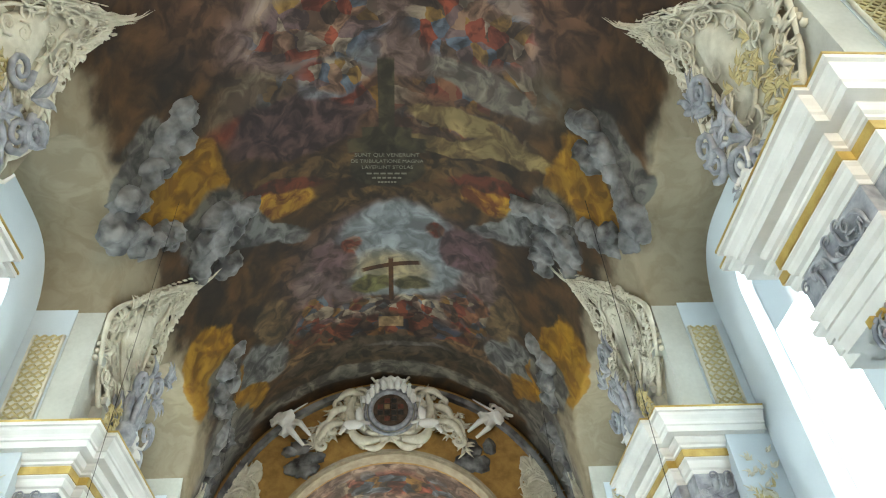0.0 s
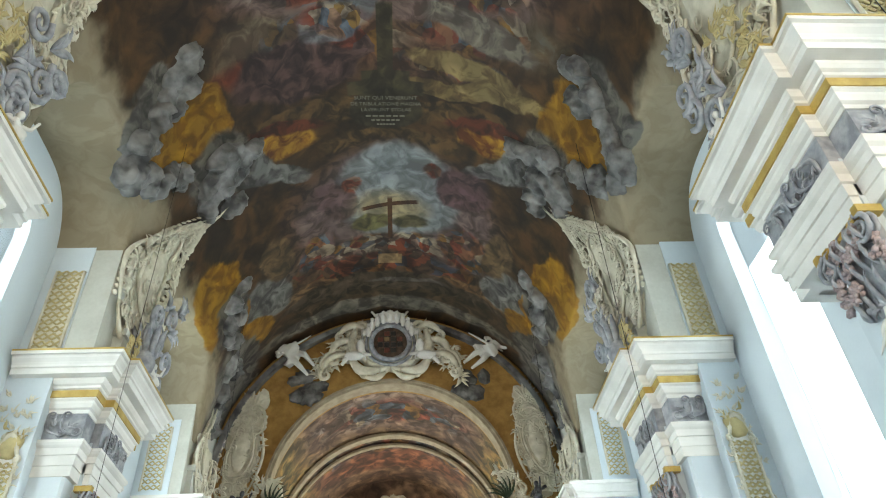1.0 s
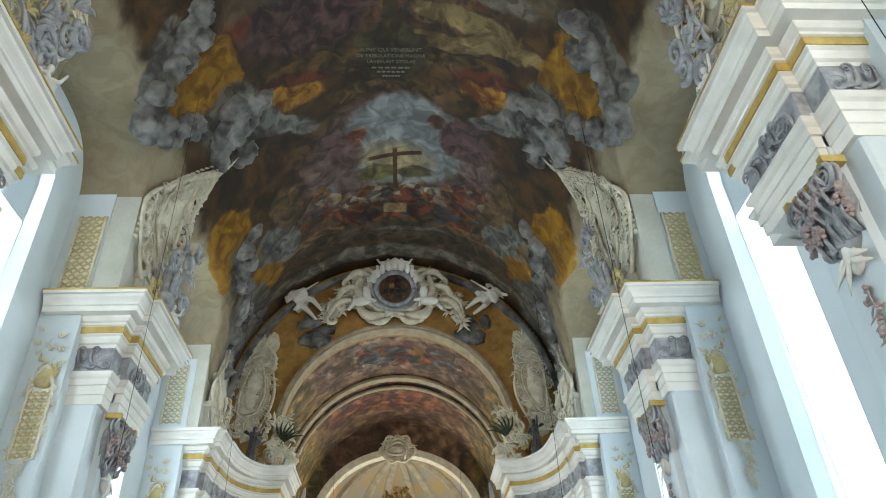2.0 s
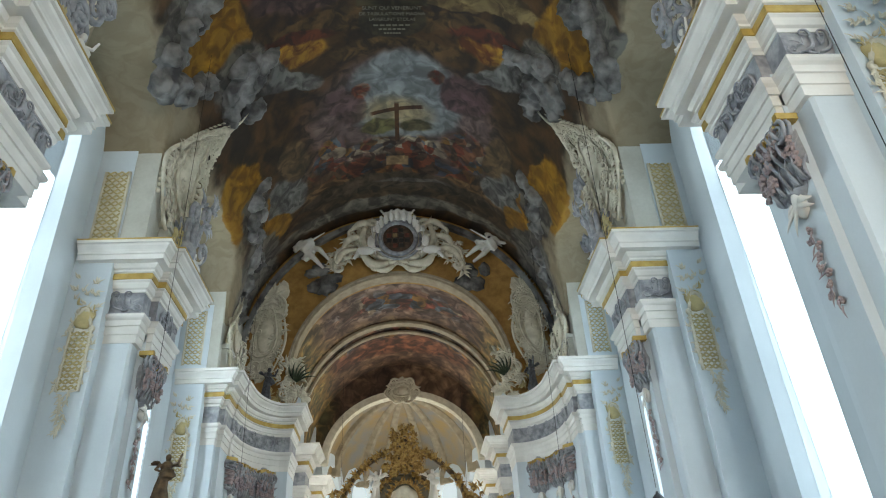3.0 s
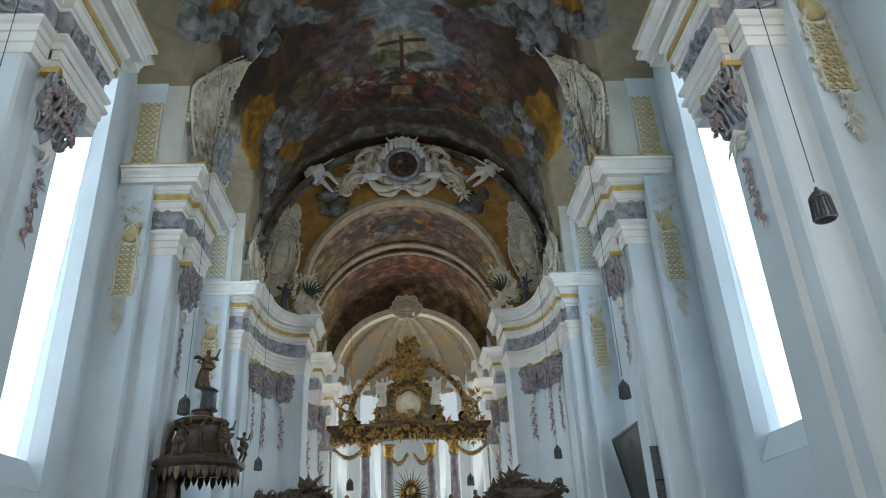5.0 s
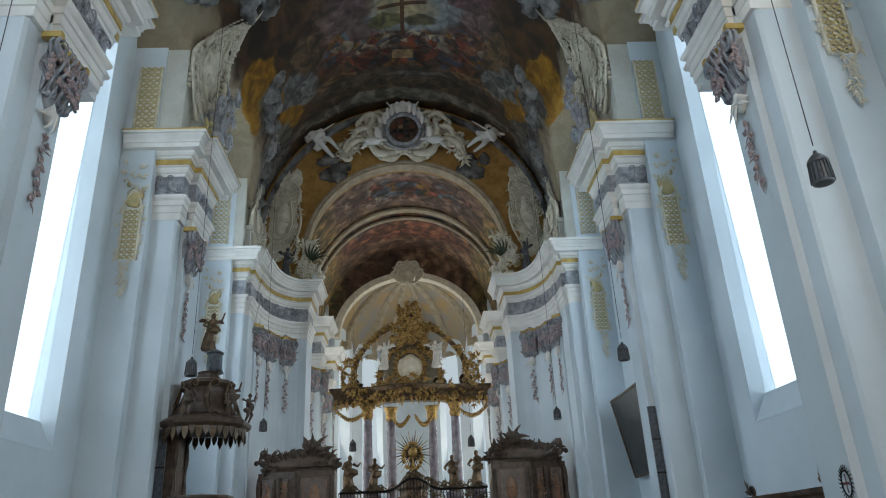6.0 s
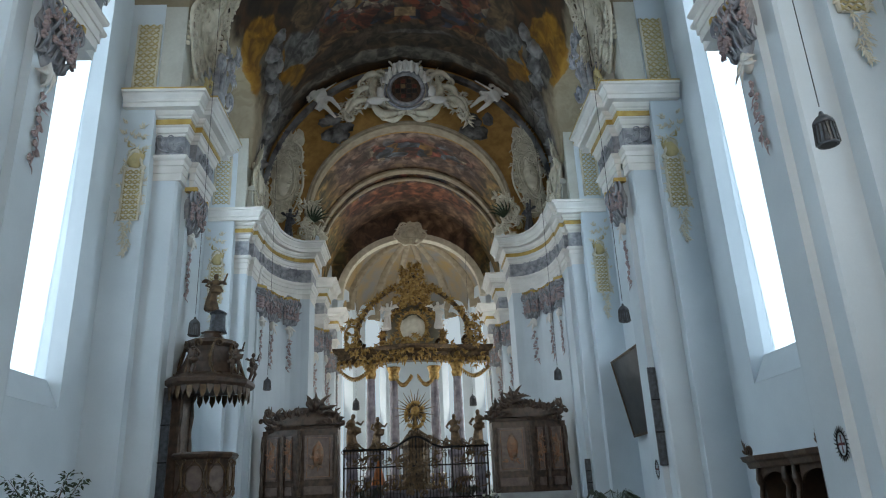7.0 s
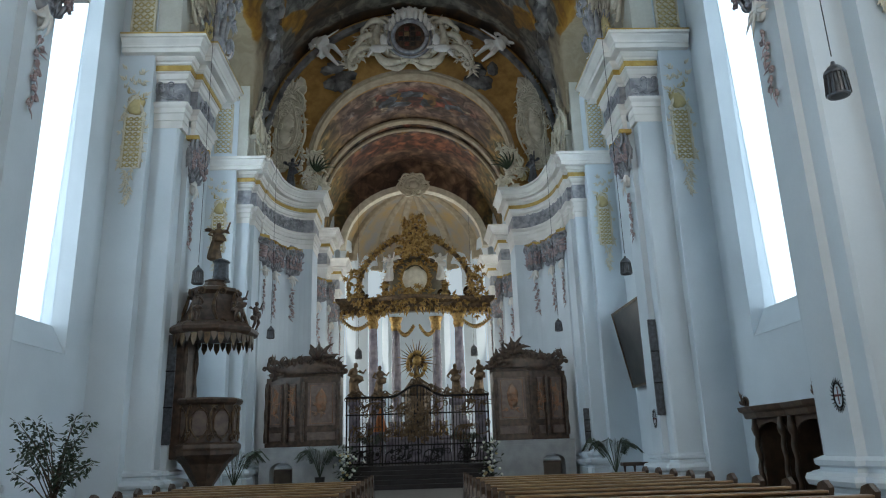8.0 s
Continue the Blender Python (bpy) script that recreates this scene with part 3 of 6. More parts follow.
f.patch((0.1, 22.3), (2.7, 0.55), *EARTH, 0.10)
f.patch((0.15, 26.7), (4.7, 4.4), (0.12, 0.07, 0.045), (0.05, 0.03, 0.022), 0.06)
f.patch((0.3, 26.6), (4.0, 3.9), (0.21, 0.155, 0.145), (0.115, 0.08, 0.075), 0.10)
f.patch((0.45, 25.3), (2.55, 2.75), (0.33, 0.37, 0.39), (0.27, 0.30, 0.32), 0.10)
f.patch((-2.2, 25.4), (0.75, 1.3), (0.17, 0.11, 0.11), (0.09, 0.055, 0.055), 0.14, turn=-25)
f.patch((3.0, 24.4), (1.0, 1.2), (0.15, 0.09, 0.095), (0.075, 0.045, 0.05), 0.12, turn=20)
f.patch((0.05, 26.1), (1.45, 0.85), (0.50, 0.42, 0.27), (0.40, 0.36, 0.26), 0.45)
f.patch((-0.75, 27.1), (0.8, 0.5), (0.20, 0.19, 0.085), (0.11, 0.10, 0.05), 0.15)
f.patch((0.95, 27.0), (0.8, 0.5), (0.20, 0.18, 0.10), (0.10, 0.09, 0.05), 0.15)
f.crowd((0.0, 28.6), (2.9, 0.8), [(0.30, 0.22, 0.18), (0.13, 0.14, 0.16), (0.26, 0.08, 0.05), (0.38, 0.34, 0.27), (0.10, 0.06, 0.05), (0.22, 0.13, 0.06)], 2.6, 0.2)
f.crowd((-2.9, 28.4), (0.9, 1.2), FLESH, 2.4, 0.2)
f.crowd((3.3, 28.1), (1.0, 1.4), FLESH, 2.4, 0.2)
f.crowd((0.0, 29.9), (4.3, 0.75), [(0.20, 0.07, 0.045), (0.05, 0.06, 0.09), (0.12, 0.08, 0.05), (0.07, 0.045, 0.035), (0.24, 0.12, 0.05)], 1.9, 0.2)
f.crowd((-1.5, 24.8), (0.35, 0.5), [(0.33, 0.12, 0.08), (0.30, 0.20, 0.15)], 3.2, 0.2)
f.crowd((1.75, 23.9), (0.38, 0.42), [(0.34, 0.11, 0.07), (0.30, 0.17, 0.12)], 3.2, 0.2)
f.patch((3.4, 30.9), (1.9, 0.75), (0.25, 0.155, 0.08), (0.10, 0.06, 0.035), 0.10, sym=True, turn=-20)
f.patch((5.1, 29.2), (0.75, 1.5), *GREYC, 0.10, sym=True, turn=15)
f.patch((4.6, 27.2), (0.55, 1.3), (0.22, 0.15, 0.08), (0.10, 0.07, 0.045), 0.12, sym=True)
f.patch((0.0, 33.2), (6.4, 0.55), (0.30, 0.28, 0.24), (0.15, 0.14, 0.12), 0.15)
f.patch((0.0, 31.3), (5.2, 0.7), (0.11, 0.085, 0.06), (0.045, 0.033, 0.024), 0.10)
f.patch((0.8, 31.2), (1.8, 0.16), (0.22, 0.21, 0.19), (0.12, 0.11, 0.10), 0.3)
f.patch((8.7, 19.0), (1.95, 60), (0.41, 0.345, 0.245), (0.34, 0.28, 0.19), 0.08, sym=True)
f.patch((7.5, 33.2), (1.1, 3.4), (0.24, 0.22, 0.19), (0.10, 0.09, 0.08), 0.12, sym=True)
for at, r in (((5.8, 18.9), (0.75, 1.7)), ((6.72, 18.4), (0.28, 0.8)), ((6.45, 26.2), (0.6, 2.0)), ((6.0, 30.6), (0.75, 1.3)), ((6.0, 28.6), (0.35, 0.8)), ((6.0, 8.6), (0.7, 1.7))):
    f.patch(at, r, (0.40, 0.225, 0.055), (0.31, 0.15, 0.03), 0.07, sym=True)
for at, r in (((5.45, 20.9), (0.8, 1.5)), ((6.72, 17.3), (0.35, 0.9)), ((6.2, 16.6), (0.45, 0.8)), ((6.25, 28.0), (0.5, 1.3)), ((6.5, 31.5), (0.6, 2.2))):
    f.patch(at, r, (0.20, 0.19, 0.17), (0.07, 0.065, 0.06), 0.1, sym=True)
STONEP, WOODP = ((0.082, 0.066, 0.036), (0.052, 0.041, 0.024)), ((0.113, 0.049, 0.017), (0.075, 0.029, 0.013))
f.patch((0, 18.1), (0.27, 1.6), *STONEP, 0.06, box=True, raw=True)
f.patch((0, 19.35), (0.85, 0.22), *STONEP, 0.06, box=True, raw=True)
f.patch((0, 19.85), (1.35, 0.3), *STONEP, 0.06, box=True, raw=True)
f.patch((0, 20.85), (1.35, 0.95), (0.063, 0.050, 0.030), (0.041, 0.032, 0.020), 0.06, raw=True)
f.patch((0.08, 26.0), (1.2, 0.12), *WOODP, 0.08, box=True, raw=True, turn=-11)
f.patch((0.08, 26.9), (0.10, 1.3), *WOODP, 0.08, box=True, raw=True)
f.patch((0.05, 29.7), (0.55, 0.35), (0.372, 0.267, 0.155), (0.298, 0.213, 0.121), 0.06, box=True, raw=True)
SEAMS = (-6.0, 19.6, 24.3, 28.9, 36.0)
FRESCOES = [fresco("nave_fresco", f, a, b) for a, b in zip(SEAMS, SEAMS[1:])]

g = Paint("choir_fresco", (0.29, 0.19, 0.13), (0.13, 0.08, 0.06))
g.patch((0, 37.3), (4.6, 2.0), (0.33, 0.25, 0.215), (0.20, 0.125, 0.10), 0.3)
g.crowd((0.3, 37.6), (3.6, 1.3), FLESH, 1.5, 0.5)
g.crowd((0, 42), (4.4, 1.3), FLESH, 1.5, 0.5)
g.patch((0, 43.6), (4.4, 1.2), (0.29, 0.12, 0.07), (0.15, 0.065, 0.045), 0.4)
g.patch((0, 40.2), (9, 0.5), (0.34, 0.24, 0.15), (0.22, 0.14, 0.09), 0.2)
g.patch((6.1, 40), (1.6, 20), (0.35, 0.23, 0.10), (0.19, 0.18, 0.10), 0.4, sym=True)
g.plain.outputs[0].default_value, g.depth = 0.85, (1.1, 0.95)
FRESCO2 = g.done()



APSEPAINT = material("faded_ochre_and_grey_vault_paint", (0.40, 0.27, 0.11), 0.6, other=(0.27, 0.26, 0.24), scale=0.8, bump=0.1)
DULL = material("dull_cream_brown_stucco", (0.45, 0.38, 0.27), 0.6, other=(0.32, 0.26, 0.18), scale=2.5, bump=0.15)


def ring_arch(bm, y0, y1, r_in, r_out, zc, x_scale=1.0, steps=32, extra=0.0):
    """A half-ring between two planes, as a solid."""
    rings = []
    for k in range(steps + 1):
        a = math.pi * k / steps
        c, q = math.cos(a) * x_scale, math.sin(a)
        rings.append([bm.verts.new(p) for p in ((r_in * c, y0, zc + r_in * q), (r_out * c, y0, zc + r_out * q), (r_out * c, y1, zc + r_out * q), (r_in * c, y1, zc + r_in * q))])
    for r0, r1 in zip(rings, rings[1:]):
        for k in range(4):
            bm.faces.new((r0[k], r0[(k + 1) % 4], r1[(k + 1) % 4], r1[k]))
    bm.faces.new(rings[0])
    bm.faces.new(rings[-1][::-1])


# choir arch wall, between the nave vault and the lower choir vault
ARCH_R, ARCH_Z = 5.43, 16.2
bm = bmesh.new()
n = 40
for k in range(n):
    a0, a1 = math.pi * k / n, math.pi * (k + 1) / n
    q = []
    for y in (ARCH_Y, ARCH_Y + 0.9):
        for a in (a0, a1):
            q.append(bm.verts.new((ARCH_R * math.cos(a), y, ARCH_Z + ARCH_R * math.sin(a))))
        for a in (a1, a0):
            q.append(bm.verts.new((9.3 * math.cos(a), y, ARCH_Z + 11 * math.sin(a))))
    for f in ((0, 1, 2, 3), (4, 7, 6, 5), (0, 4, 5, 1)):
        bm.faces.new([q[i] for i in f])
for s in (-1, 1):
    box(bm, *sorted((s * ARCH_R, s * 9.2)), ARCH_Y, ARCH_Y + 0.9, 13.9, ARCH_Z)
bmesh.ops.remove_doubles(bm, verts=bm.verts, dist=0.0005)
tagged(part("wall_choir_arch", bm, OCHRE), "ochre-gold wall above the choir arch", "wall", kind="structure")
bm = bmesh.new()
ring_arch(bm, ARCH_Y - 0.12, ARCH_Y + 0.6, ARCH_R - 0.08, ARCH_R + 0.05, ARCH_Z)
ring_arch(bm, ARCH_Y - 0.18, ARCH_Y + 0.1, ARCH_R + 0.05, ARCH_R + 0.17, ARCH_Z)
tagged(part("choir_arch_moulding", bm, DULL), "cream stucco moulding round the choir arch", "moulding", kind="structure")
bm = bmesh.new()
ring_arch(bm, ARCH_Y - 0.35, ARCH_Y + 0.05, 0.935, 0.965, SPRING, x_scale=half_at(ARCH_Y))
for v in bm.verts:
    v.co.z = SPRING + (v.co.z - SPRING) * (CROWN - SPRING)
tagged(part("vault_edge_moulding", bm, CLOUD), "dark painted moulding where the vault meets the arch wall", "moulding", kind="structure")

# choir: walls, piers, vault, apse
CH, CHOIR_END = 6.35, 48.5
for s in (-1, 1):
    bm = bmesh.new()
    wall_arch_window(bm, CH, CH + 1.0, 35.5, 39.8, 0, 20, 36.6, 38.8, 4.2, 15.0, 1.1)
    wall_arch_window(bm, CH, CH + 1.0, 39.8, 47.2, 0, 20, 42.4, 45.6, 4.2, 15.0, 1.5)
    tagged(part("wall_choir_" + side_name(s), flip(bm, s), PLASTER), "white choir wall with tall windows", "wall", kind="structure")
    leaded_window(s, CH + 0.6, 36.6, 38.8, 4.2, 15.0, 1.1, "tall arched choir window full of daylight")
    leaded_window(s, CH + 0.6, 42.4, 45.6, 4.2, 15.0, 1.5, "tall arched choir window full of daylight")
    window_lamp(s * (CH + 1.4), 37.7, 9.6, 2.0, 11, (0, 37.0, 12), 360, (1.0, 0.97, 0.92))
    window_lamp(s * (CH + 1.4), 44.0, 9.6, 3.0, 11, (0, 44.0, 10), 470, (1.0, 0.97, 0.91))
    for w, e, f in ((40.0, 41.5, 5.2), (46.8, 48.3, 5.26)):
        p = thing("choir_pier", (s * 6, w, 0), "white choir pier with a projecting entablature", "pier", "choir piers", "structure")
        path = [(CH + 0.1, e), (f, e), (f, w), (CH + 0.1, w)]
        part("shaft", flip(solid(path, 0, 14.0), s), PLASTER, p)
        for name, prof, mat in (("plinth", PLINTH, PLASTER), ("architrave", ARCHITRAVE, WHITE), ("cornice", CORNICE, WHITE), ("gold_band", GOLDBAND, GOLDP)):
            bm = bmesh.new()
            sweep(bm, prof, path)
            part(name, flip(bm, s), mat, p)
        bm = bmesh.new()
        sweep(bm, FRIEZE, path)
        part("frieze", flip(bm, s), GREY, p, "marbled grey stucco frieze")
        bm = bmesh.new()
        box(bm, f + 0.35, CH + 0.1, w, e, 14.2, 17.5)
        part("attic", flip(bm, s), PLASTER, p)


def barrel(y0, y1, half, spring, rise, nx=48, ny=24, outer=None):
    bm = bmesh.new()
    cols = [-half * math.cos(math.pi * k / nx) for k in range(nx + 1)]
    grid = [[bm.verts.new((x, y0 + (y1 - y0) * j / ny, spring + rise * math.sqrt(max(0, 1 - (x / half) ** 2)))) for x in cols] for j in range(ny + 1)]
    for a, b in zip(grid, grid[1:]):
        for k in range(nx):
            bm.faces.new((a[k], a[k + 1], b[k + 1], b[k]))
    return bm


# apse arch wall, ribbed half dome and windows
APSE_Y, APSE_HALF, APSE_SPRING, APSE_RISE = 47.2, 5.0, 15.2, 4.4
bm = bmesh.new()
for k in range(40):
    a0, a1 = math.pi * k / 40, math.pi * (k + 1) / 40
    q = []
    for y in (APSE_Y, APSE_Y + 0.5):
        for a in (a0, a1):
            q.append(bm.verts.new((APSE_HALF * math.cos(a), y, APSE_SPRING + APSE_RISE * math.sin(a))))
        for a in (a1, a0):
            q.append(bm.verts.new((7.2 * math.cos(a), y, APSE_SPRING + 7.4 * math.sin(a))))
    for f in ((0, 1, 2, 3), (4, 7, 6, 5), (0, 4, 5, 1)):
        bm.faces.new([q[i] for i in f])
tagged(part("wall_apse_arch", bm, FRESCO2), "frescoed arch wall before the apse", "wall", kind="structure")
bm = bmesh.new()
rings = []
for j in range(9):
    e = math.pi / 2 * j / 8
    rings.append([bm.verts.new((5.2 * math.cos(e) * math.cos(a), 47.6 + 7.6 * math.cos(e) * math.sin(a), APSE_SPRING + 4.5 * math.sin(e))) for a in (math.pi * k / 24 for k in range(25))])
for r0, r1 in zip(rings, rings[1:]):
    for k in range(24):
        bm.faces.new((r0[k], r0[k + 1], r1[k + 1], r1[k]))
tagged(part("apse_vault", bm, APSEPAINT, smooth=True), "ochre-painted half dome of the apse", "vault", kind="structure")
ribs = thing("apse_ribs", (0, 50, 15), "pale stucco ribs across the apse dome", "ribs", kind="structure")
for a in (0.12, 0.3, 0.42, 0.58, 0.7, 0.88):
    bm = bmesh.new()
    a *= math.pi
    tube(bm, [(5.1 * math.cos(e) * math.cos(a), 47.6 + 7.5 * math.cos(e) * math.sin(a), APSE_SPRING + 4.4 * math.sin(e)) for e in (math.pi / 2 * j / 12 for j in range(12))], [0.5 - 0.03 * j for j in range(12)], 6, 0.4)
    part("rib", bm, DULL, ribs)
APSE = [(5.2 * math.cos(a), 47.6 + 7.6 * math.sin(a)) for a in (math.pi * k / 5 for k in range(6))]
for i, (p, q) in enumerate(zip(APSE, APSE[1:])):
    d = Vector((q[0] - p[0], q[1] - p[1], 0))
    bm = bmesh.new()
    if i == 2:
        box(bm, 0, 0.7, 0, d.length, 0, 19.8)
    else:
        wall_arch_window(bm, 0, 0.7, 0, d.length, 0, 19.8, d.length * 0.22, d.length * 0.78, 2.5, 14.5, d.length * 0.28)
    m = Matrix.Translation((p[0], p[1], 0)) @ Matrix.Rotation(math.atan2(d.y, d.x) - math.pi / 2, 4, "Z")
    bmesh.ops.transform(bm, matrix=m, verts=bm.verts)
    tagged(part("wall_apse_%d" % (i + 1), bm, PLASTER), "white apse wall with a tall window", "wall", kind="structure")
    c = m @ Vector((1.2, d.length / 2, 8.5))
    if i != 2:
        window_lamp(c.x, c.y, c.z, d.length * 0.5, 12, (0, 46, 11), 430, (1.0, 0.96, 0.88))

bm = vault_mesh(-6.0, ARCH_Y + 0.05, 260)
vault = part("ceiling", bm, FRESCOES[0], smooth=True)
for paint in FRESCOES[1:]:
    vault.data.materials.append(paint)
for face in vault.data.polygons:
    face.material_index = sum(face.center.y > y for y in SEAMS[1:-1])
tagged(vault, "dark frescoed barrel vault with painted clouds and figures", "ceiling", kind="structure")
bm = barrel(ARCH_Y + 0.5, APSE_Y + 0.1, 6.0, 15.4, 6.3)
tagged(part("choir_ceiling", bm, FRESCO2, smooth=True), "reddish-brown frescoed barrel vault over the choir", "ceiling", kind="structure")
for y, r, t in ((40.1, 0.99, 0.25), (41.4, 0.985, 0.14)):
    bm = bmesh.new()
    ring_arch(bm, y, y + t * 2, 0.965, r, 0, 1.0)
    for v in bm.verts:
        v.co.x, v.co.z = v.co.x * 6.0, 15.4 + v.co.z * 6.3
    tagged(part("choir_arch_rib", bm, DULL), "ochre and cream transverse rib of the choir vault", "rib", kind="structure")
bm = bmesh.new()
ring_arch(bm, APSE_Y - 0.15, APSE_Y + 0.55, 0.965, 1.06, 0, 1.0)
for v in bm.verts:
    v.co.x, v.co.z = v.co.x * APSE_HALF, APSE_SPRING + v.co.z * APSE_RISE
tagged(part("apse_arch_moulding", bm, STUCCO), "cream stucco moulding round the apse arch", "moulding", kind="structure")


# ---- ornament, modelled flat (u right, v up, w out) and then bent onto its surface ----
RNG = random.Random(7)


def spiral(bm, c, r, turns, start, way=1, thick=0.05, w=0.05, steps=18):
    pts, rad = [], []
    for k in range(steps + 1):
        q = k / steps
        a = start + way * 2 * math.pi * turns * q
        rr = r * (1 - 0.86 * q)
        pts.append((c[0] + rr * math.cos(a), c[1] + rr * math.sin(a), w))
        rad.append(thick * (1.0 - 0.55 * q))
    tube(bm, pts, rad, 5)


def s_scroll(bm, a, b, bulge, thick=0.06, w=0.06, curl=0.16):
    """A C-scroll from a to b, bowed out to one side, with a curl at each end."""
    a, b = Vector(a), Vector(b)
    d = b - a
    nor = Vector((-d.y, d.x)).normalized()
    pts = []
    for k in range(13):
        q = k / 12
        p = a + d * q + nor * bulge * math.sin(math.pi * q)
        pts.append((p.x, p.y, w + 0.3 * thick * math.sin(math.pi * q)))
    tube(bm, pts, [thick * (0.7 + 0.6 * math.sin(math.pi * k / 12)) for k in range(13)], 6)
    ang = math.atan2(d.y, d.x)
    sg = 1 if bulge > 0 else -1
    L = d.length * curl
    for p, st, way in ((a, ang + sg * math.pi / 2, sg), (b, ang + sg * math.pi / 2, -sg)):
        c = p - nor * sg * L
        spiral(bm, (c.x, c.y), L, 1.3, st, way, thick * 0.85, w)


def leaf(bm, p, ang, length, width, w=0.04, bend=0.5, lift=0.1):
    pts, rad = [], []
    for k in range(6):
        q = k / 5
        a = ang + bend * q
        pts.append((p[0] + length * q * math.cos(a), p[1] + length * q * math.sin(a), w + lift * math.sin(math.pi * q * 0.8)))
        rad.append(width * (0.35, 0.9, 1.0, 0.75, 0.45, 0.1)[k])
    tube(bm, pts, rad, 5, 0.45)


def tuft(bm, p, ang, size, n=5, spread=1.5, rng=RNG):
    for k in range(n):
        a = ang + spread * (k / max(1, n - 1) - 0.5)
        leaf(bm, p, a, size * (1 - 0.35 * abs(k / max(1, n - 1) - 0.5) * 2) * rng.uniform(0.8, 1.15), size * 0.13, 0.04, rng.uniform(-0.7, 0.7), size * 0.18)


def beads(bm, pts, r):
    for p in pts:
        blob(bm, (p[0], p[1], r * 0.6), (r, r, r), 0.0, sub=1)


def bend(bm, f):
    for v in bm.verts:
        v.co = f(v.co.x, v.co.y, v.co.z)
    return bm


def on_vault(s, yc):
    """u along the nave, v the height, w off the surface of wall and vault."""
    def f(u, v, w):
        y = yc + u
        if v <= SPRING + 0.25:
            x, nx, nz = FRONT, -1.0, 0.0
        else:
            q = min(0.995, (v - SPRING) / (CROWN - SPRING))
            half = half_at(y)
            x = half * math.sqrt(1 - q * q)
            n = Vector((x / half ** 2, (v - SPRING) / (CROWN - SPRING) ** 2)).normalized()
            nx, nz = -n.x, -n.y
        return Vector((s * (x + nx * w), y, v + nz * w))
    return f


def on_front(s, x, yc):
    return lambda u, v, w: Vector((s * (x - w), yc + u, v))


def on_west(s, y, xc):
    return lambda u, v, w: Vector((s * (xc + u), y - w, v))


def cartouche_parts(own, f, w, h, v0, seed, lean=0.0, mats=None, dense=1.0):
    """Shield, rim, scrolls, crest and fringe of a rocaille cartouche, on the surface given by f."""
    rng = random.Random(seed)
    mats = mats or (STUCCO, STUCCO)
    if lean:
        flat = f

        def f(u, v, off):
            q = max(0.0, min(1.1, (v - v0) / h))
            mid = lean * q * w
            return flat(mid + (u - mid) * (1.08 - 0.85 * max(0.0, q - 0.3) / 0.7) - 0.32 * math.sin(math.pi * q), v, off)
    at = lambda u, v: (u * w + lean * v * w, v0 + v * h)
    bm = bmesh.new()
    c = at(0, 0.45)
    blob(bm, (c[0], c[1], 0.05), (w * 0.22, h * 0.24, 0.22), 0.12, sub=3, seed=seed)
    part("shield", bend(bm, f), mats[1], own, smooth=True)
    bm = bmesh.new()
    for j in range(9):
        q = at(rng.uniform(-0.2, 0.2), j / 8)
        blob(bm, (q[0], q[1], 0), (w * (0.24 + 0.2 * math.sin(math.pi * j / 8)), h * 0.14, 0.10), 0.6, sub=3, seed=seed + j)
    part("back_plate", bend(bm, f), mats[0], own, smooth=True)
    bm = bmesh.new()
    pts = []
    for k in range(29):
        a = 2 * math.pi * k / 28
        r = 1 + 0.10 * math.sin(3 * a + seed)
        pts.append((c[0] + w * 0.30 * r * math.cos(a), c[1] + h * 0.31 * r * math.sin(a), 0.16))
    tube(bm, pts, 0.055, 6)
    pts = [(c[0] + (p[0] - c[0]) * 1.17, c[1] + (p[1] - c[1]) * 1.13, 0.08) for p in pts]
    tube(bm, pts, 0.03, 5)
    part("rim", bend(bm, f), mats[0], own, smooth=True)
    bm = bmesh.new()
    for a, b, g in (((-0.42, 0.05), (-0.46, 0.62), 0.14), ((0.42, 0.05), (0.46, 0.62), -0.14), ((-0.42, 0.70), (-0.05, 0.98), 0.16), ((0.42, 0.70), (0.05, 0.98), -0.16),
                    ((-0.36, 0.0), (-0.02, -0.08), -0.10), ((0.36, 0.0), (0.02, -0.08), 0.10), ((-0.2, 0.82), (0.2, 0.82), 0.1)):
        s_scroll(bm, at(*a), at(*b), g * w, 0.06, 0.16, 0.2)
    part("scrollwork", bend(bm, f), mats[0], own, smooth=True)
    bm = bmesh.new()
    n = int(34 * dense)
    for k in range(n):
        a = 2 * math.pi * (k + rng.random()) / n
        p = at(0.44 * math.cos(a), 0.45 + 0.47 * math.sin(a))
        tuft(bm, p, a + rng.uniform(-0.5, 0.5), rng.uniform(0.4, 0.8) * min(w, h) * 0.25 + 0.12, 4, 1.4, rng)
    for k in range(int(40 * dense)):
        p = at(rng.uniform(-0.36, 0.36), rng.uniform(-0.05, 1.0))
        if rng.random() < 0.3:
            spiral(bm, p, 0.05 * h, 1.4, rng.uniform(0, 6), rng.choice((-1, 1)), 0.035, 0.16, 10)
        else:
            tuft(bm, (p[0], p[1]), rng.uniform(0, 6.3), 0.07 * h, 3, 1.3, rng)
    bmesh.ops.translate(bm, vec=(0, 0, 0.09), verts=bm.verts)
    part("acanthus_fringe", bend(bm, f), mats[0], own, smooth=True)
    if lean:
        bm = bmesh.new()
        for sg in (-1, 1):
            beads(bm, [at(sg * 0.47, 0.08 + 0.9 * k / 22) for k in range(23)], 0.085)
        part("beading", bend(bm, f), mats[0], own, "row of small stucco beads", smooth=True)["kind"] = "stuff"
    bm = bmesh.new()
    t = at(0.0, 0.93)
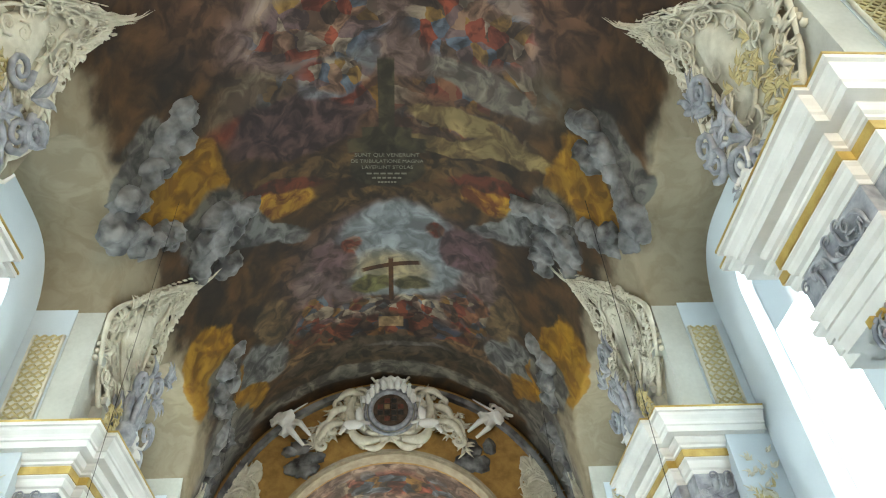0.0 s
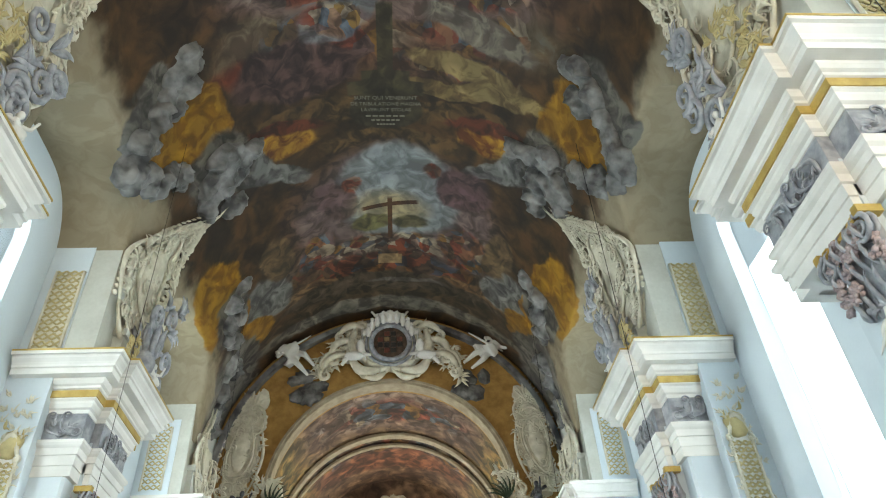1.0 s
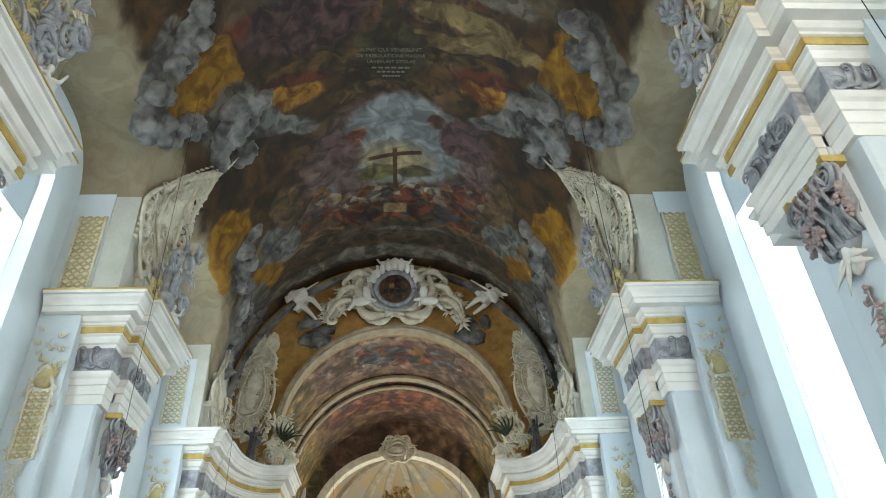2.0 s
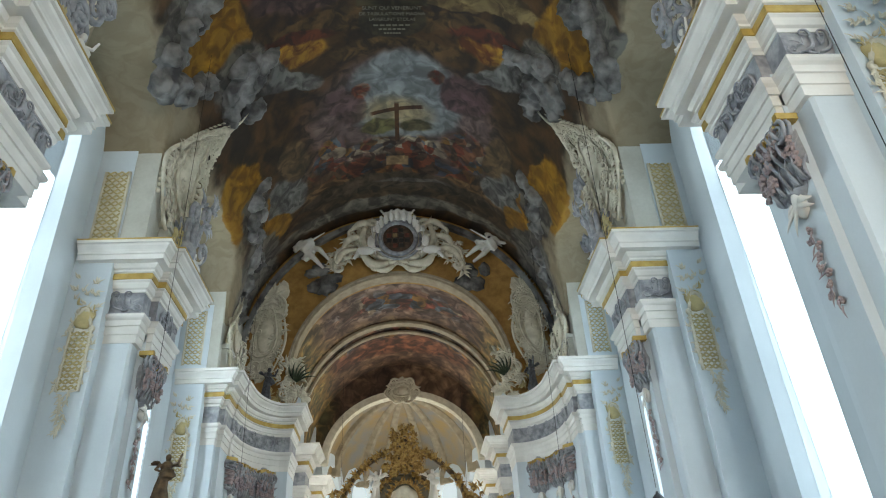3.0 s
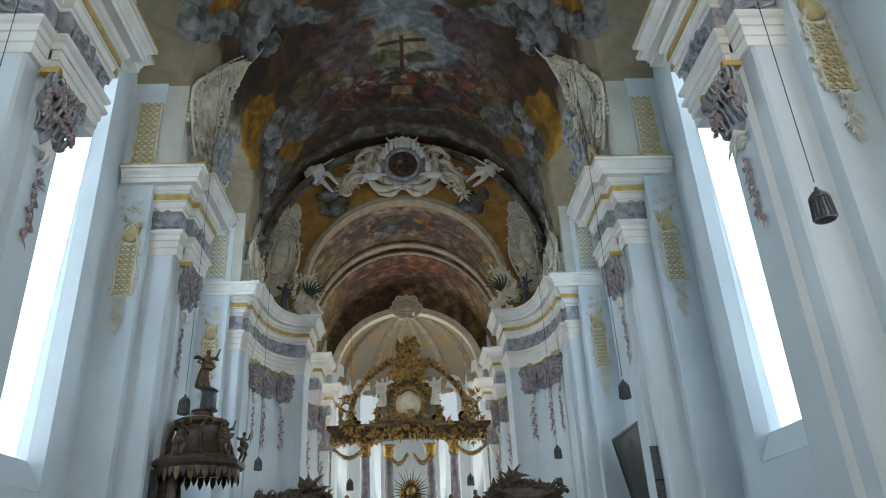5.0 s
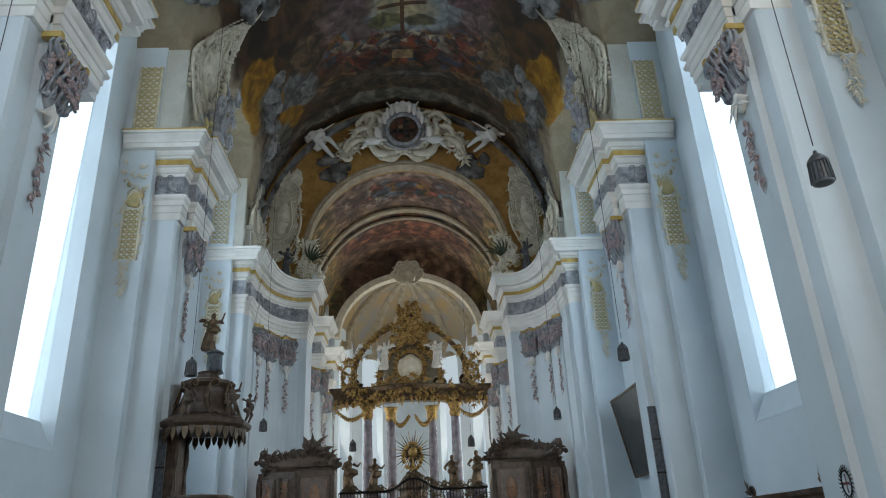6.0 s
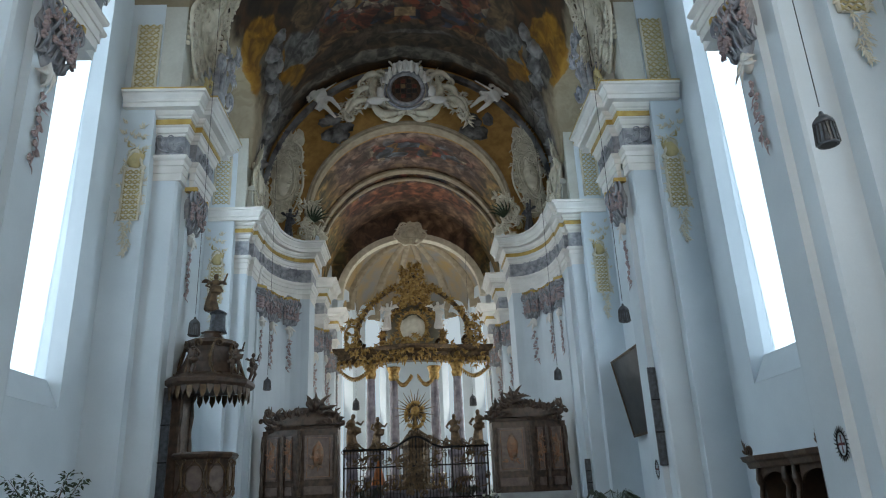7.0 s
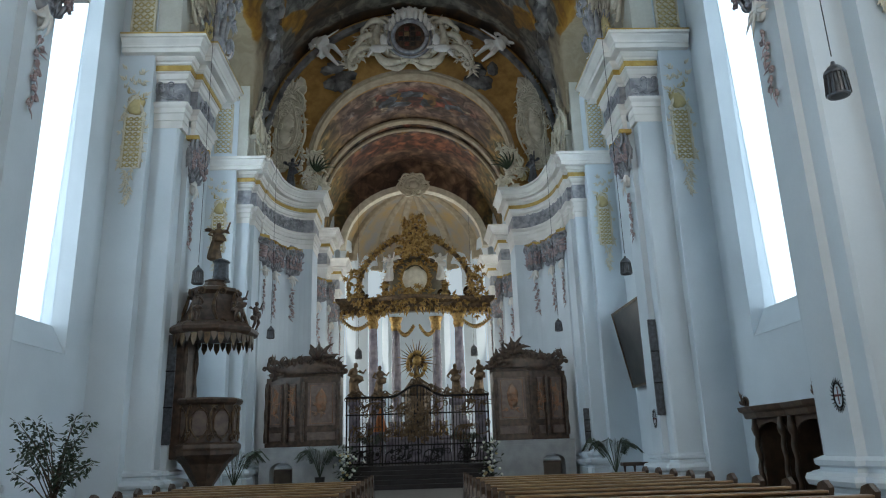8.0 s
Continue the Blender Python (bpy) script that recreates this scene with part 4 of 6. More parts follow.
    for k in range(7):
        leaf(bm, t, math.pi / 2 + (k - 3) * 0.24 - math.atan(lean), h * (0.28 - 0.03 * abs(k - 3)), 0.10, 0.1, rng.uniform(-0.3, 0.3), 0.1)
    beads(bm, [(t[0] + w * 0.3 * math.cos(a), t[1] - 0.12 * h + h * 0.12 * math.sin(a)) for a in (math.pi * k / 10 for k in range(11))], 0.07)
    part("crest", bend(bm, f), mats[0], own, smooth=True)


def figure(bm, height=1.6, wings=0.0, seed=0, sit=False, arm=1.0, robe=True):
    """A stone or stucco figure in one plain mesh, standing at the origin."""
    rng = random.Random(seed)
    h = height
    k = h / 1.7
    if robe:
        lathe(bm, [(0.26 * k, 0), (0.30 * k, 0.1 * k), (0.23 * k, 0.5 * k), (0.19 * k, 0.85 * k), (0.16 * k, 1.0 * k), (0.21 * k, 1.25 * k), (0.18 * k, 1.38 * k), (0.07 * k, 1.45 * k)], 12, squash=0.75)
        for v in bm.verts:
            a = math.atan2(v.co.y, v.co.x)
            q = 1 + 0.16 * math.sin(5 * a + seed + v.co.z * 2.2 / k) * (1 if v.co.z < 1.1 * k else 0.3)
            v.co.x, v.co.y = v.co.x * q + 0.07 * k * math.sin(v.co.z / k * 2 + seed), v.co.y * q
    else:
        blob(bm, (0, 0, 1.1 * k), (0.2 * k, 0.16 * k, 0.34 * k), 0.1, seed=seed)
        tube(bm, [(0.08 * k, 0, 0.9 * k), (0.2 * k, -0.12 * k, 0.5 * k), (0.14 * k, 0.05 * k, 0.05 * k)], [0.12 * k, 0.1 * k, 0.05 * k], 6)
        tube(bm, [(-0.08 * k, 0, 0.9 * k), (-0.16 * k, -0.05 * k, 0.45 * k), (-0.2 * k, 0.12 * k, 0.02 * k)], [0.12 * k, 0.1 * k, 0.05 * k], 6)
        blob(bm, (-0.12 * k, 0.05 * k, 0.75 * k), (0.32 * k, 0.18 * k, 0.16 * k), 0.5, seed=seed + 3)
    blob(bm, (0.03 * k, -0.03 * k, 1.56 * k), (0.105 * k, 0.115 * k, 0.14 * k), 0.08, seed=seed)
    tube(bm, [(0.2 * k, 0, 1.32 * k), (0.36 * k, -0.14 * k, (1.12 + 0.2 * arm) * k), (0.48 * k, -0.2 * k, (1.16 + 0.55 * arm) * k)], [0.075 * k, 0.06 * k, 0.04 * k], 6)
    tube(bm, [(-0.2 * k, 0, 1.32 * k), (-0.36 * k, -0.1 * k, 1.1 * k), (-0.2 * k, -0.26 * k, 1.0 * k)], [0.075 * k, 0.06 * k, 0.05 * k], 6)
    blob(bm, (0.1 * k, -0.12 * k, 0.95 * k), (0.28 * k, 0.12 * k, 0.2 * k), 0.6, seed=seed + 9)
    if wings:
        for sg in (-1, 1):
            for j in range(6):
                a = (0.45 + 0.22 * j)
                L = wings * k * (1.0 - 0.1 * j)
                tube(bm, [(sg * 0.1 * k, 0.14 * k, 1.25 * k), (sg * (0.1 * k + L * 0.5 * math.cos(a - 0.9)), 0.25 * k, 1.25 * k + L * 0.6 * math.sin(a)), (sg * (0.1 * k + L * math.cos(a - 0.6)), 0.22 * k, 1.25 * k + L * math.sin(a - 0.35))], [0.05 * k, 0.11 * k, 0.02 * k], 5, 0.35)


def statue(name, m, mat, label, category="statue", group="", **kw):
    bm = bmesh.new()
    figure(bm, **kw)
    ob = part(name, bm, mat, smooth=True)
    ob.matrix_basis = m
    soft = ob.modifiers.new("fuse", "REMESH")
    soft.mode, soft.voxel_size, soft.use_smooth_shade = "VOXEL", kw.get("height", 1.6) * 0.015, True
    return tagged(ob, label, category, group)


def flowers(bm, pts, r, seed=0):
    rng = random.Random(seed)
    for p in pts:
        for k in range(5):
            a = 2 * math.pi * k / 5 + rng.random()
            blob(bm, (p[0] + 0.6 * r * math.cos(a), p[1] + 0.6 * r * math.sin(a), (p[2] if len(p) > 2 else 0.06) + rng.uniform(0, 0.4) * r), (r * 0.55, r * 0.55, r * 0.45), 0.3, sub=1, seed=rng.random() * 9)
        blob(bm, (p[0], p[1], (p[2] if len(p) > 2 else 0.06) + 0.5 * r), (r * 0.4, r * 0.4, r * 0.4), 0.2, sub=1)


def capital(own, f, wide, z0=9.95, z1=11.38, seed=1):
    """Leafy grey capital with volutes and rosy flowers, on a face given by f."""
    rng = random.Random(seed)
    h = z1 - z0
    bm = bmesh.new()
    blob(bm, (0, z0 + h * 0.5, 0), (wide * 0.5, h * 0.6, 0.2), 0.15, sub=3, seed=seed)
    n = max(5, int(wide / 0.28))
    for row, (v, L, out) in enumerate(((0.02, 0.42, 0.16), (0.30, 0.40, 0.24), (0.55, 0.34, 0.3))):
        for k in range(n):
            u = wide * (0.96 - 0.06 * row) * ((k + 0.5 * (row % 2)) / (n - 0.5) - 0.5)
            tuft(bm, (u, z0 + h * v), math.pi / 2 + rng.uniform(-0.2, 0.2), h * L * 0.9, 5, 1.5, rng)
            leaf(bm, (u, z0 + h * v), math.pi / 2, h * L, 0.06, 0.1, 0.0, out)
    part("leaf_bell", bend(bm, f), GREY, own, "grey stucco acanthus leaves", smooth=True)
    for sg in (-1, 1):
        bm = bmesh.new()
        spiral(bm, (sg * wide * 0.46, z1 - h * 0.3), h * 0.17, 1.9, math.pi / 2, -sg, 0.045, 0.30)
        spiral(bm, (sg * wide * 0.46, z1 - h * 0.3), h * 0.165, 1.9, math.pi / 2, -sg, 0.045, 0.18)
        part("volute", bend(bm, f), GREY, own, smooth=True)
    bm = bmesh.new()
    n = 9
    for k in range(n):
        q = k / (n - 1) - 0.5
        box(bm, wide * 1.16 * (q - 0.5 / n), wide * 1.16 * (q + 0.5 / n) + 0.004, z1 - 0.16 + 0.14 * math.cos(q * math.pi * 2) * 0.5, z1 - 0.03 + 0.07 * math.cos(q * math.pi * 2), -0.05, 0.34 - 0.22 * math.cos(q * math.pi))
    part("abacus", bend(bm, f), GOLDP, own, "gilt-edged abacus")
    bm = bmesh.new()
    flowers(bm, [(rng.uniform(-0.5, 0.5) * wide, z0 + h * rng.uniform(0.2, 0.85), 0.28) for k in range(24)] + [(sg * wide * 0.55, z1 - h * 0.45 - 0.16 * k, 0.2) for sg in (-1, 1) for k in range(4)], 0.095, seed)
    part("flowers", bend(bm, f), ROSE, own, "rosy stucco flowers", smooth=True)
    bm = bmesh.new()
    blob(bm, (0, z0 - 0.2, 0.06), (0.16, 0.25, 0.12), 0.4, seed=seed)
    tuft(bm, (0, z0 - 0.05), -math.pi / 2, 0.7, 5, 1.6, rng)
    part("shell", bend(bm, f), WHITE, own, "white stucco shell", smooth=True)
    bm = bmesh.new()
    flowers(bm, [(0.09 * math.sin(k * 2.1), z0 - 0.7 - 0.17 * k, 0.05) for k in range(9)], 0.075, seed + 4)
    for k in range(12):
        leaf(bm, (0.05 * math.sin(k), z0 - 0.7 - 0.13 * k), -math.pi / 2 + rng.uniform(-1.1, 1.1), 0.24, 0.035, 0.03, 0.4, 0.06)
    part("flower_drop", bend(bm, f), ROSE, own, "hanging rosy flower festoon", smooth=True)


def lattice(own, f, wide, z0, z1, leafy=True, seed=3, pale=False):
    rng = random.Random(seed)
    bm = bmesh.new()
    box(bm, -wide / 2, wide / 2, z0, z1, -0.02, 0.012)
    part("lattice_ground", bend(bm, f), WHITE if leafy else STUCCO, own, "pale stucco panel")
    bm = bmesh.new()
    step = wide / 3.0
    v = z0
    while v < z1 - step * 0.9:
        for k in range(3):
            u = -wide / 2 + step * (k + 0.5)
            for sg in (-1, 1):
                tube(bm, [(u - sg * step * 0.46, v + 0.04, 0.03), (u, v + step * 0.5, 0.045), (u + sg * step * 0.46, v + step * 0.96, 0.03)], 0.028, 4)
        v += step
    part("lattice_bars", bend(bm, f), GILTPALE, own, "pale gold lattice")
    bm = bmesh.new()
    for sg in (-1, 1):
        tube(bm, [(sg * wide * 0.54, z0 + (z1 - z0) * k / 8, 0.03 + 0.01 * (k & 1)) for k in range(9)], 0.045, 5)
    if leafy:
        s_scroll(bm, (-wide * 0.5, z1), (wide * 0.5, z1), -0.0 + 0.5, 0.06, 0.05)
        for k in range(22):
            tuft(bm, (rng.uniform(-0.4, 0.4), z1 + rng.uniform(0.1, 1.6)), rng.uniform(0.3, 2.8), 0.24, 3, 1.2, rng)
            tuft(bm, (rng.choice((-1, 1)) * rng.uniform(0.26, 0.38), rng.uniform(z0, z1)), rng.uniform(0, 6.3), 0.2, 3, 1.2, rng)
            tuft(bm, (rng.uniform(-0.2, 0.2) * (1 - k / 22), z0 - 1.1 * k / 22), -math.pi / 2 + rng.uniform(-1.1, 1.1), 0.24, 3, 1.0, rng)
    part("leaf_border", bend(bm, f), STUCCO, own, "cream leafy stucco border", smooth=True)
    if leafy:
        bm = bmesh.new()
        blob(bm, (0, z1 + 0.28, 0.03), (0.26, 0.36, 0.12), 0.35, seed=seed)
        for k in range(6):
            tuft(bm, (rng.uniform(-0.25, 0.25), z1 + rng.uniform(0.0, 0.7)), rng.uniform(0.5, 2.6), 0.25, 3, 1.2, rng)
        part("gilt_flower", bend(bm, f), GILTPALE, own, "ochre gilt flower", smooth=True)


GILTPALE = material("pale_gilding", (0.62, 0.51, 0.25), 0.5, 0.15, other=(0.50, 0.41, 0.20), scale=5, bump=0.2)


def frieze_relief(own, f, u0, u1, seed):
    rng = random.Random(seed)
    bm = bmesh.new()
    u = u0 + 0.12
    while u < u1 - 0.1:
        s_scroll(bm, (u, 12.36), (u + 0.3, 12.76), rng.choice((-0.12, 0.12)), 0.03, 0.05, 0.25)
        tuft(bm, (u + 0.12, 12.56), rng.uniform(0, 6), 0.26, 3, 1.4, rng)
        u += 0.34
    part("frieze_relief", bend(bm, f), GREY, own, smooth=True)


# on every nave pier: capital, lattice panel, frieze relief
for ob in [o for o in scene.objects if o.name.split(".")[0] == "pier"]:
    s = 1 if ob.location.x > 0 else -1
    w, e = min(PIERS, key=lambda q: abs((q[0] + q[1]) / 2 - ob.location.y))
    if w < 5:
        continue
    c = (w + e) / 2
    capital(ob, on_front(s, 7.02, w + 0.95), 1.0, seed=int(w) + s)
    lattice(ob, on_west(s, w - 0.385, 8.42), 0.5, 9.9, 11.7, True, 3)
    lattice(ob, on_west(s, w - 0.385, 8.42), 0.66, 14.5, 16.9, False, 4)
    frieze_relief(ob, on_front(s, 6.87, c), -(e - w) / 2 + 0.6, (e - w) / 2 - 0.6, 5)
    frieze_relief(ob, on_west(s, w - 0.03, 7.55), -0.36, 0.36, 6)
for ob in [o for o in scene.objects if o.name.split(".")[0] == "concave_pier"]:
    s = 1 if ob.location.x > 0 else -1
    path = concave_path()[4:-2]

    def along(s=s, path=path):
        cum = [0.0]
        for a, b in zip(path, path[1:]):
            cum.append(cum[-1] + math.dist(a, b))

        def f(u, v, w):
            u = max(0, min(cum[-1] - 1e-4, u))
            i = max(k for k in range(len(path) - 1) if cum[k] <= u)
            q = (u - cum[i]) / max(1e-6, cum[i + 1] - cum[i])
            a, b = Vector(path[i]), Vector(path[i + 1])
            d = (b - a).normalized()
            p = a.lerp(b, q) + Vector((-d.y, d.x)) * w
            return Vector((s * p.x, p.y, v))
        return f
    F = along()
    frieze_relief(ob, F, 0.1, 3.4, 8)
    for k, u in enumerate((0.55, 1.7, 2.9)):
        capital(ob, (lambda u0: lambda a, v, w: F(a + u0, v, w))(u), 0.75, seed=20 + k + s)
    lattice(ob, on_west(s, 28.895, 8.42), 0.5, 9.9, 11.7, True, 3)
    lattice(ob, on_west(s, 28.925, 8.42), 0.66, 14.5, 16.9, False, 4)
for ob in [o for o in scene.objects if o.name.split(".")[0] == "choir_pier"]:
    s = 1 if ob.location.x > 0 else -1
    w, fx, L = (40.0, 5.2, 1.5) if ob.location.y < 44 else (46.8, 5.26, 1.5)
    capital(ob, on_front(s, fx, w + L / 2), L * 0.8, seed=31)
    capital(ob, on_west(s, w, fx + 0.45), 0.7, seed=32)

# cartouches over the piers
for s in (-1, 1):
    for k, (w, e) in enumerate(PIERS[1:]):
        t = thing("cartouche", (s * FRONT, (w + e) / 2, 15.6), "large cream rocaille cartouche curling up from the pier to the vault", "ornament", "vault cartouches")
        cartouche_parts(t, on_vault(s, (w + e) / 2 - 0.1), 3.0, 5.2, 15.9, 11 + k + s, lean=0.38, dense=2.4)
    t = thing("cartouche", (s * 6.2, ARCH_Y - 0.1, 15), "white rocaille cartouche on the spandrel of the choir arch", "ornament")
    cartouche_parts(t, (lambda q: lambda u, v, w: Vector((q * (6.95 + u - 0.10 * (v - 16)), ARCH_Y - 0.05 - w, v)))(s), 1.8, 4.3, 16.4, 17 + s, dense=0.9)
    t = thing("cartouche", (s * FRONT, 30.9, 15.6), "cream rocaille cartouche above the curved cornice", "ornament", "vault cartouches")
    cartouche_parts(t, on_vault(s, 30.6), 2.4, 3.6, 15.0, 27 + s, lean=0.4, dense=1.1)
    t = thing("gilt_foliage", (s * 6.2, ARCH_Y - 0.2, 14.6), "gilded leaf bunch under the spandrel cartouche", "ornament")
    bm = bmesh.new()
    for k in range(14):
        tuft(bm, (RNG.uniform(-0.35, 0.35), RNG.uniform(14.3, 16.0)), RNG.uniform(0, 6.3), 0.5, 4)
    part("leaves", bend(bm, (lambda q: lambda u, v, w: Vector((q * (6.1 + u), ARCH_Y - 0.25 - w, v)))(s)), GILTPALE, t, smooth=True)

# stucco clouds that spill over the edge of the fresco
def cloud(s, pts, seed, label="dark grey stucco cloud bank on the vault"):
    bm = bmesh.new()
    rng = random.Random(seed)
    for u, v, r in pts:
        for k in range(4):
            blob(bm, (u + rng.uniform(-0.6, 0.6) * r, v + rng.uniform(-0.6, 0.6) * r, 0.0), (r * rng.uniform(0.45, 0.8), r * rng.uniform(0.5, 1.0), rng.uniform(0.2, 0.5)), 0.6, sub=3, seed=rng.random() * 20)
    ob = tagged(part("stucco_cloud", bend(bm, on_vault(s, 0)), CLOUD, smooth=True), label, "cloud relief", "stucco clouds")
    soft = ob.modifiers.new("fuse", "REMESH")
    soft.mode, soft.voxel_size, soft.use_smooth_shade = "VOXEL", 0.06, True


for s in (-1, 1):
    cloud(s, [(20.4, 22.5, 0.55), (21.1, 22.1, 0.6), (21.6, 21.5, 0.5), (20.9, 23.2, 0.45), (21.8, 22.6, 0.5), (22.5, 22.4, 0.45)], 3 + s)
    cloud(s, [(17.5, 20.0, 0.5), (17.9, 19.3, 0.5), (18.6, 19.6, 0.45), (19.3, 20.2, 0.5), (19.8, 20.9, 0.45), (17.2, 20.8, 0.4)], 5 + s)
    cloud(s, [(16.7, 21.4, 0.5), (16.4, 22.2, 0.45), (17.3, 22.0, 0.35), (17.6, 21.5, 0.4)], 9 + s)
    cloud(s, [(27.3, 21.2, 0.45), (28.0, 21.0, 0.5), (28.8, 20.7, 0.45), (27.0, 22.0, 0.35)], 12 + s)
    cloud(s, [(30.4, 20.2, 0.5), (31.5, 19.6, 0.55), (32.6, 19.4, 0.5), (31.2, 20.6, 0.4), (33.4, 19.0, 0.5)], 15 + s)

# groups on the cornices: grey rocaille plume, gilt bunch or vase, small figure
for s in (-1, 1):
    for k, (w, e) in enumerate(PIERS[1:]):
        c = (w + e) / 2
        t = thing("rocaille_plume", (s * 6.9, c, 14.3), "blue-grey stucco plume with scrolls above the cornice", "ornament", "cornice plumes")
        bm = bmesh.new()
        for j in range(9):
            tuft(bm, (RNG.uniform(-0.1, 1.5), 15.0 + RNG.uniform(0, 2.6)), RNG.uniform(0.2, 2.9), 0.75, 5, 1.8)
        lift = (lambda q, yc: lambda u, v, w: Vector((q * (FRONT - 0.28 - 0.16 * (v - 14.6) - w), yc + u, v)))(s, c - 0.1)
        part("plume", bend(bm, lift), GREY, t, smooth=True)
        for j in range(6):
            bm = bmesh.new()
            spiral(bm, (RNG.uniform(-0.2, 1.6), 14.9 + RNG.uniform(0, 2.6)), 0.36, 1.7, RNG.uniform(0, 6), RNG.choice((-1, 1)), 0.08, 0.2)
            part("scroll", bend(bm, lift), GREY, t, smooth=True)
        t = thing("gilt_bunch" if k == 0 else "stucco_vase", (s * 6.75, c - 0.2, 14.25), "gilded leaf bunch spilling over the cornice" if k == 0 else "blue-white stucco vase with gilt leaves", "ornament")
        bm = bmesh.new()
        for j in range(26):
            tuft(bm, (RNG.uniform(-0.5, 0.5), 14.6 + RNG.uniform(0.0, 2.2) * (1.0 if k == 0 else 0.4)), RNG.uniform(0, 6.3), 0.4, 4)
        part("gilt_leaves", bend(bm, (lambda q, yc: lambda u, v, w: Vector((q * (6.85 - 0.1 * (v - 14.5) - w), yc + u, v)))(s, c - 0.6)), GILTPALE, t, smooth=True)
        bm = bmesh.new()
        m = Matrix.Translation((s * 6.62, c - 0.1, 14.25))
        if k == 0:
            bm.free()
        else:
            lathe(bm, [(0.2, 0), (0.24, 0.06), (0.12, 0.16), (0.1, 0.3), (0.3, 0.55), (0.34, 0.8), (0.26, 0.95), (0.3, 1.0), (0.3, 1.05)], 14, m)
            vase = part("vase", bm, GREY, t, smooth=True)
            for j in range(10):
                a = 2 * math.pi * j / 10
                bm = bmesh.new()
                tube(bm, [m @ Vector((0.24 * math.cos(a), 0.24 * math.sin(a), 1.0)), m @ Vector((0.34 * math.cos(a), 0.34 * math.sin(a), 1.5)), m @ Vector((0.46 * math.cos(a), 0.46 * math.sin(a), 1.8))], [0.1, 0.1, 0.03], 5)
                part("feather", bm, GREY, vase, smooth=True)
        statue("putto", Matrix.Translation((s * 6.62, c + 0.75, 14.24)) @ Matrix.Rotation(-s * 1.3, 4, "Z"), WHITE, "small white stucco putto sitting on the cornice edge", "statue", "cornice putti", height=1.25, wings=0.5, seed=k * 3 + s, robe=False)
    statue("putto", Matrix.Translation((s * 6.0, 32.4, 14.24)) @ Matrix.Rotation(-s * 1.0, 4, "Z"), LEAD, "dark stucco figure on the curved cornice", "statue", height=1.5, wings=0.4, seed=5 + s)
    statue("putto", Matrix.Translation((s * 4.75, 35.0, 14.24)) @ Matrix.Rotation(-s * 0.6, 4, "Z"), STUCCO, "cream stucco figure beside the choir arch", "statue", height=1.5, wings=0.5, seed=8 + s)
    t = thing("choir_garland", (s * 5.2, 36.2, 15), "cream stucco foliage with green palm at the choir vault foot", "ornament")
    bm = bmesh.new()
    for j in range(40):
        tuft(bm, (RNG.uniform(-0.5, 0.5), 14.3 + RNG.uniform(0, 2.6)), RNG.uniform(0, 6.3), 0.55, 4)
    for j in range(6):
        spiral(bm, (RNG.uniform(-0.4, 0.4), 14.6 + RNG.uniform(0, 2.2)), 0.3, 1.6, RNG.uniform(0, 6), 1, 0.07, 0.1)
    part("foliage", bend(bm, (lambda q: lambda u, v, w: Vector((q * (5.35 + u - 0.05 * (v - 14)), ARCH_Y - 0.45 - w, v)))(s)), STUCCO, t, smooth=True)
    bm = bmesh.new()
    for j in range(7):
        leaf(bm, (0.0, 15.6), 1.57 + 0.3 * (j - 3), 1.0, 0.06, 0.1, 0.5, 0.2)
    part("palm", bend(bm, (lambda q: lambda u, v, w: Vector((q * (4.95 + u), ARCH_Y - 0.5 - w, v)))(s)), LEAF, t, "green palm fronds", smooth=True)

# coat of arms over the choir arch
crest = thing("coat_of_arms", (0, ARCH_Y - 0.2, 22), "white stucco coat of arms with crown above the choir arch", "coat of arms")
CF = lambda u, v, w: Vector((u - 0.0, ARCH_Y - 0.22 - w, v))
CZ = 23.5
bm = bmesh.new()
blob(bm, (0, CZ, 0.1), (1.75, 1.45, 0.35), 0.12, sub=3, seed=4)
part("scroll_field", bend(bm, CF), STUCCO, crest, smooth=True)
bm = bmesh.new()
tube(bm, [(0.95 * math.cos(a), CZ + 0.98 * math.sin(a), 0.5) for a in (2 * math.pi * k / 28 for k in range(29))], 0.13, 6)
tube(bm, [(1.2 * math.cos(a), CZ + 1.22 * math.sin(a), 0.42) for a in (2 * math.pi * k / 28 for k in range(29))], 0.08, 6)
part("oval_rim", bend(bm, CF), GREY, crest, smooth=True)
bm = bmesh.new()
lathe(bm, [(0.001, 0.42), (0.9, 0.42), (0.9, 0.52), (0.001, 0.56)], 28)
bmesh.ops.translate(bm, vec=(0, CZ, 0), verts=bm.verts)
part("oval_field", bend(bm, CF), WOOD, crest, "dark heraldic oval")
RUST = material("rusty_heraldic_red", (0.22, 0.07, 0.045), 0.5, other=(0.12, 0.04, 0.03), scale=6)
TAN = material("dull_heraldic_ochre", (0.30, 0.21, 0.10), 0.5, other=(0.18, 0.12, 0.06), scale=6)
cols = (RUST, TAN, DARKPAINT, RUST)
for i in range(4):
    for j in range(4):
        if (i in (0, 3)) and (j in (0, 3)):
            continue
        bm = bmesh.new()
        box(bm, -0.62 + 0.32 * i, -0.36 + 0.32 * i, CZ - 0.62 + 0.32 * j, CZ - 0.36 + 0.32 * j, 0.55, 0.60, bevel=0.02)
        part("quartering", bend(bm, CF), cols[(i * 3 + j * 2 + i * j) % 4], crest)
bm = bmesh.new()
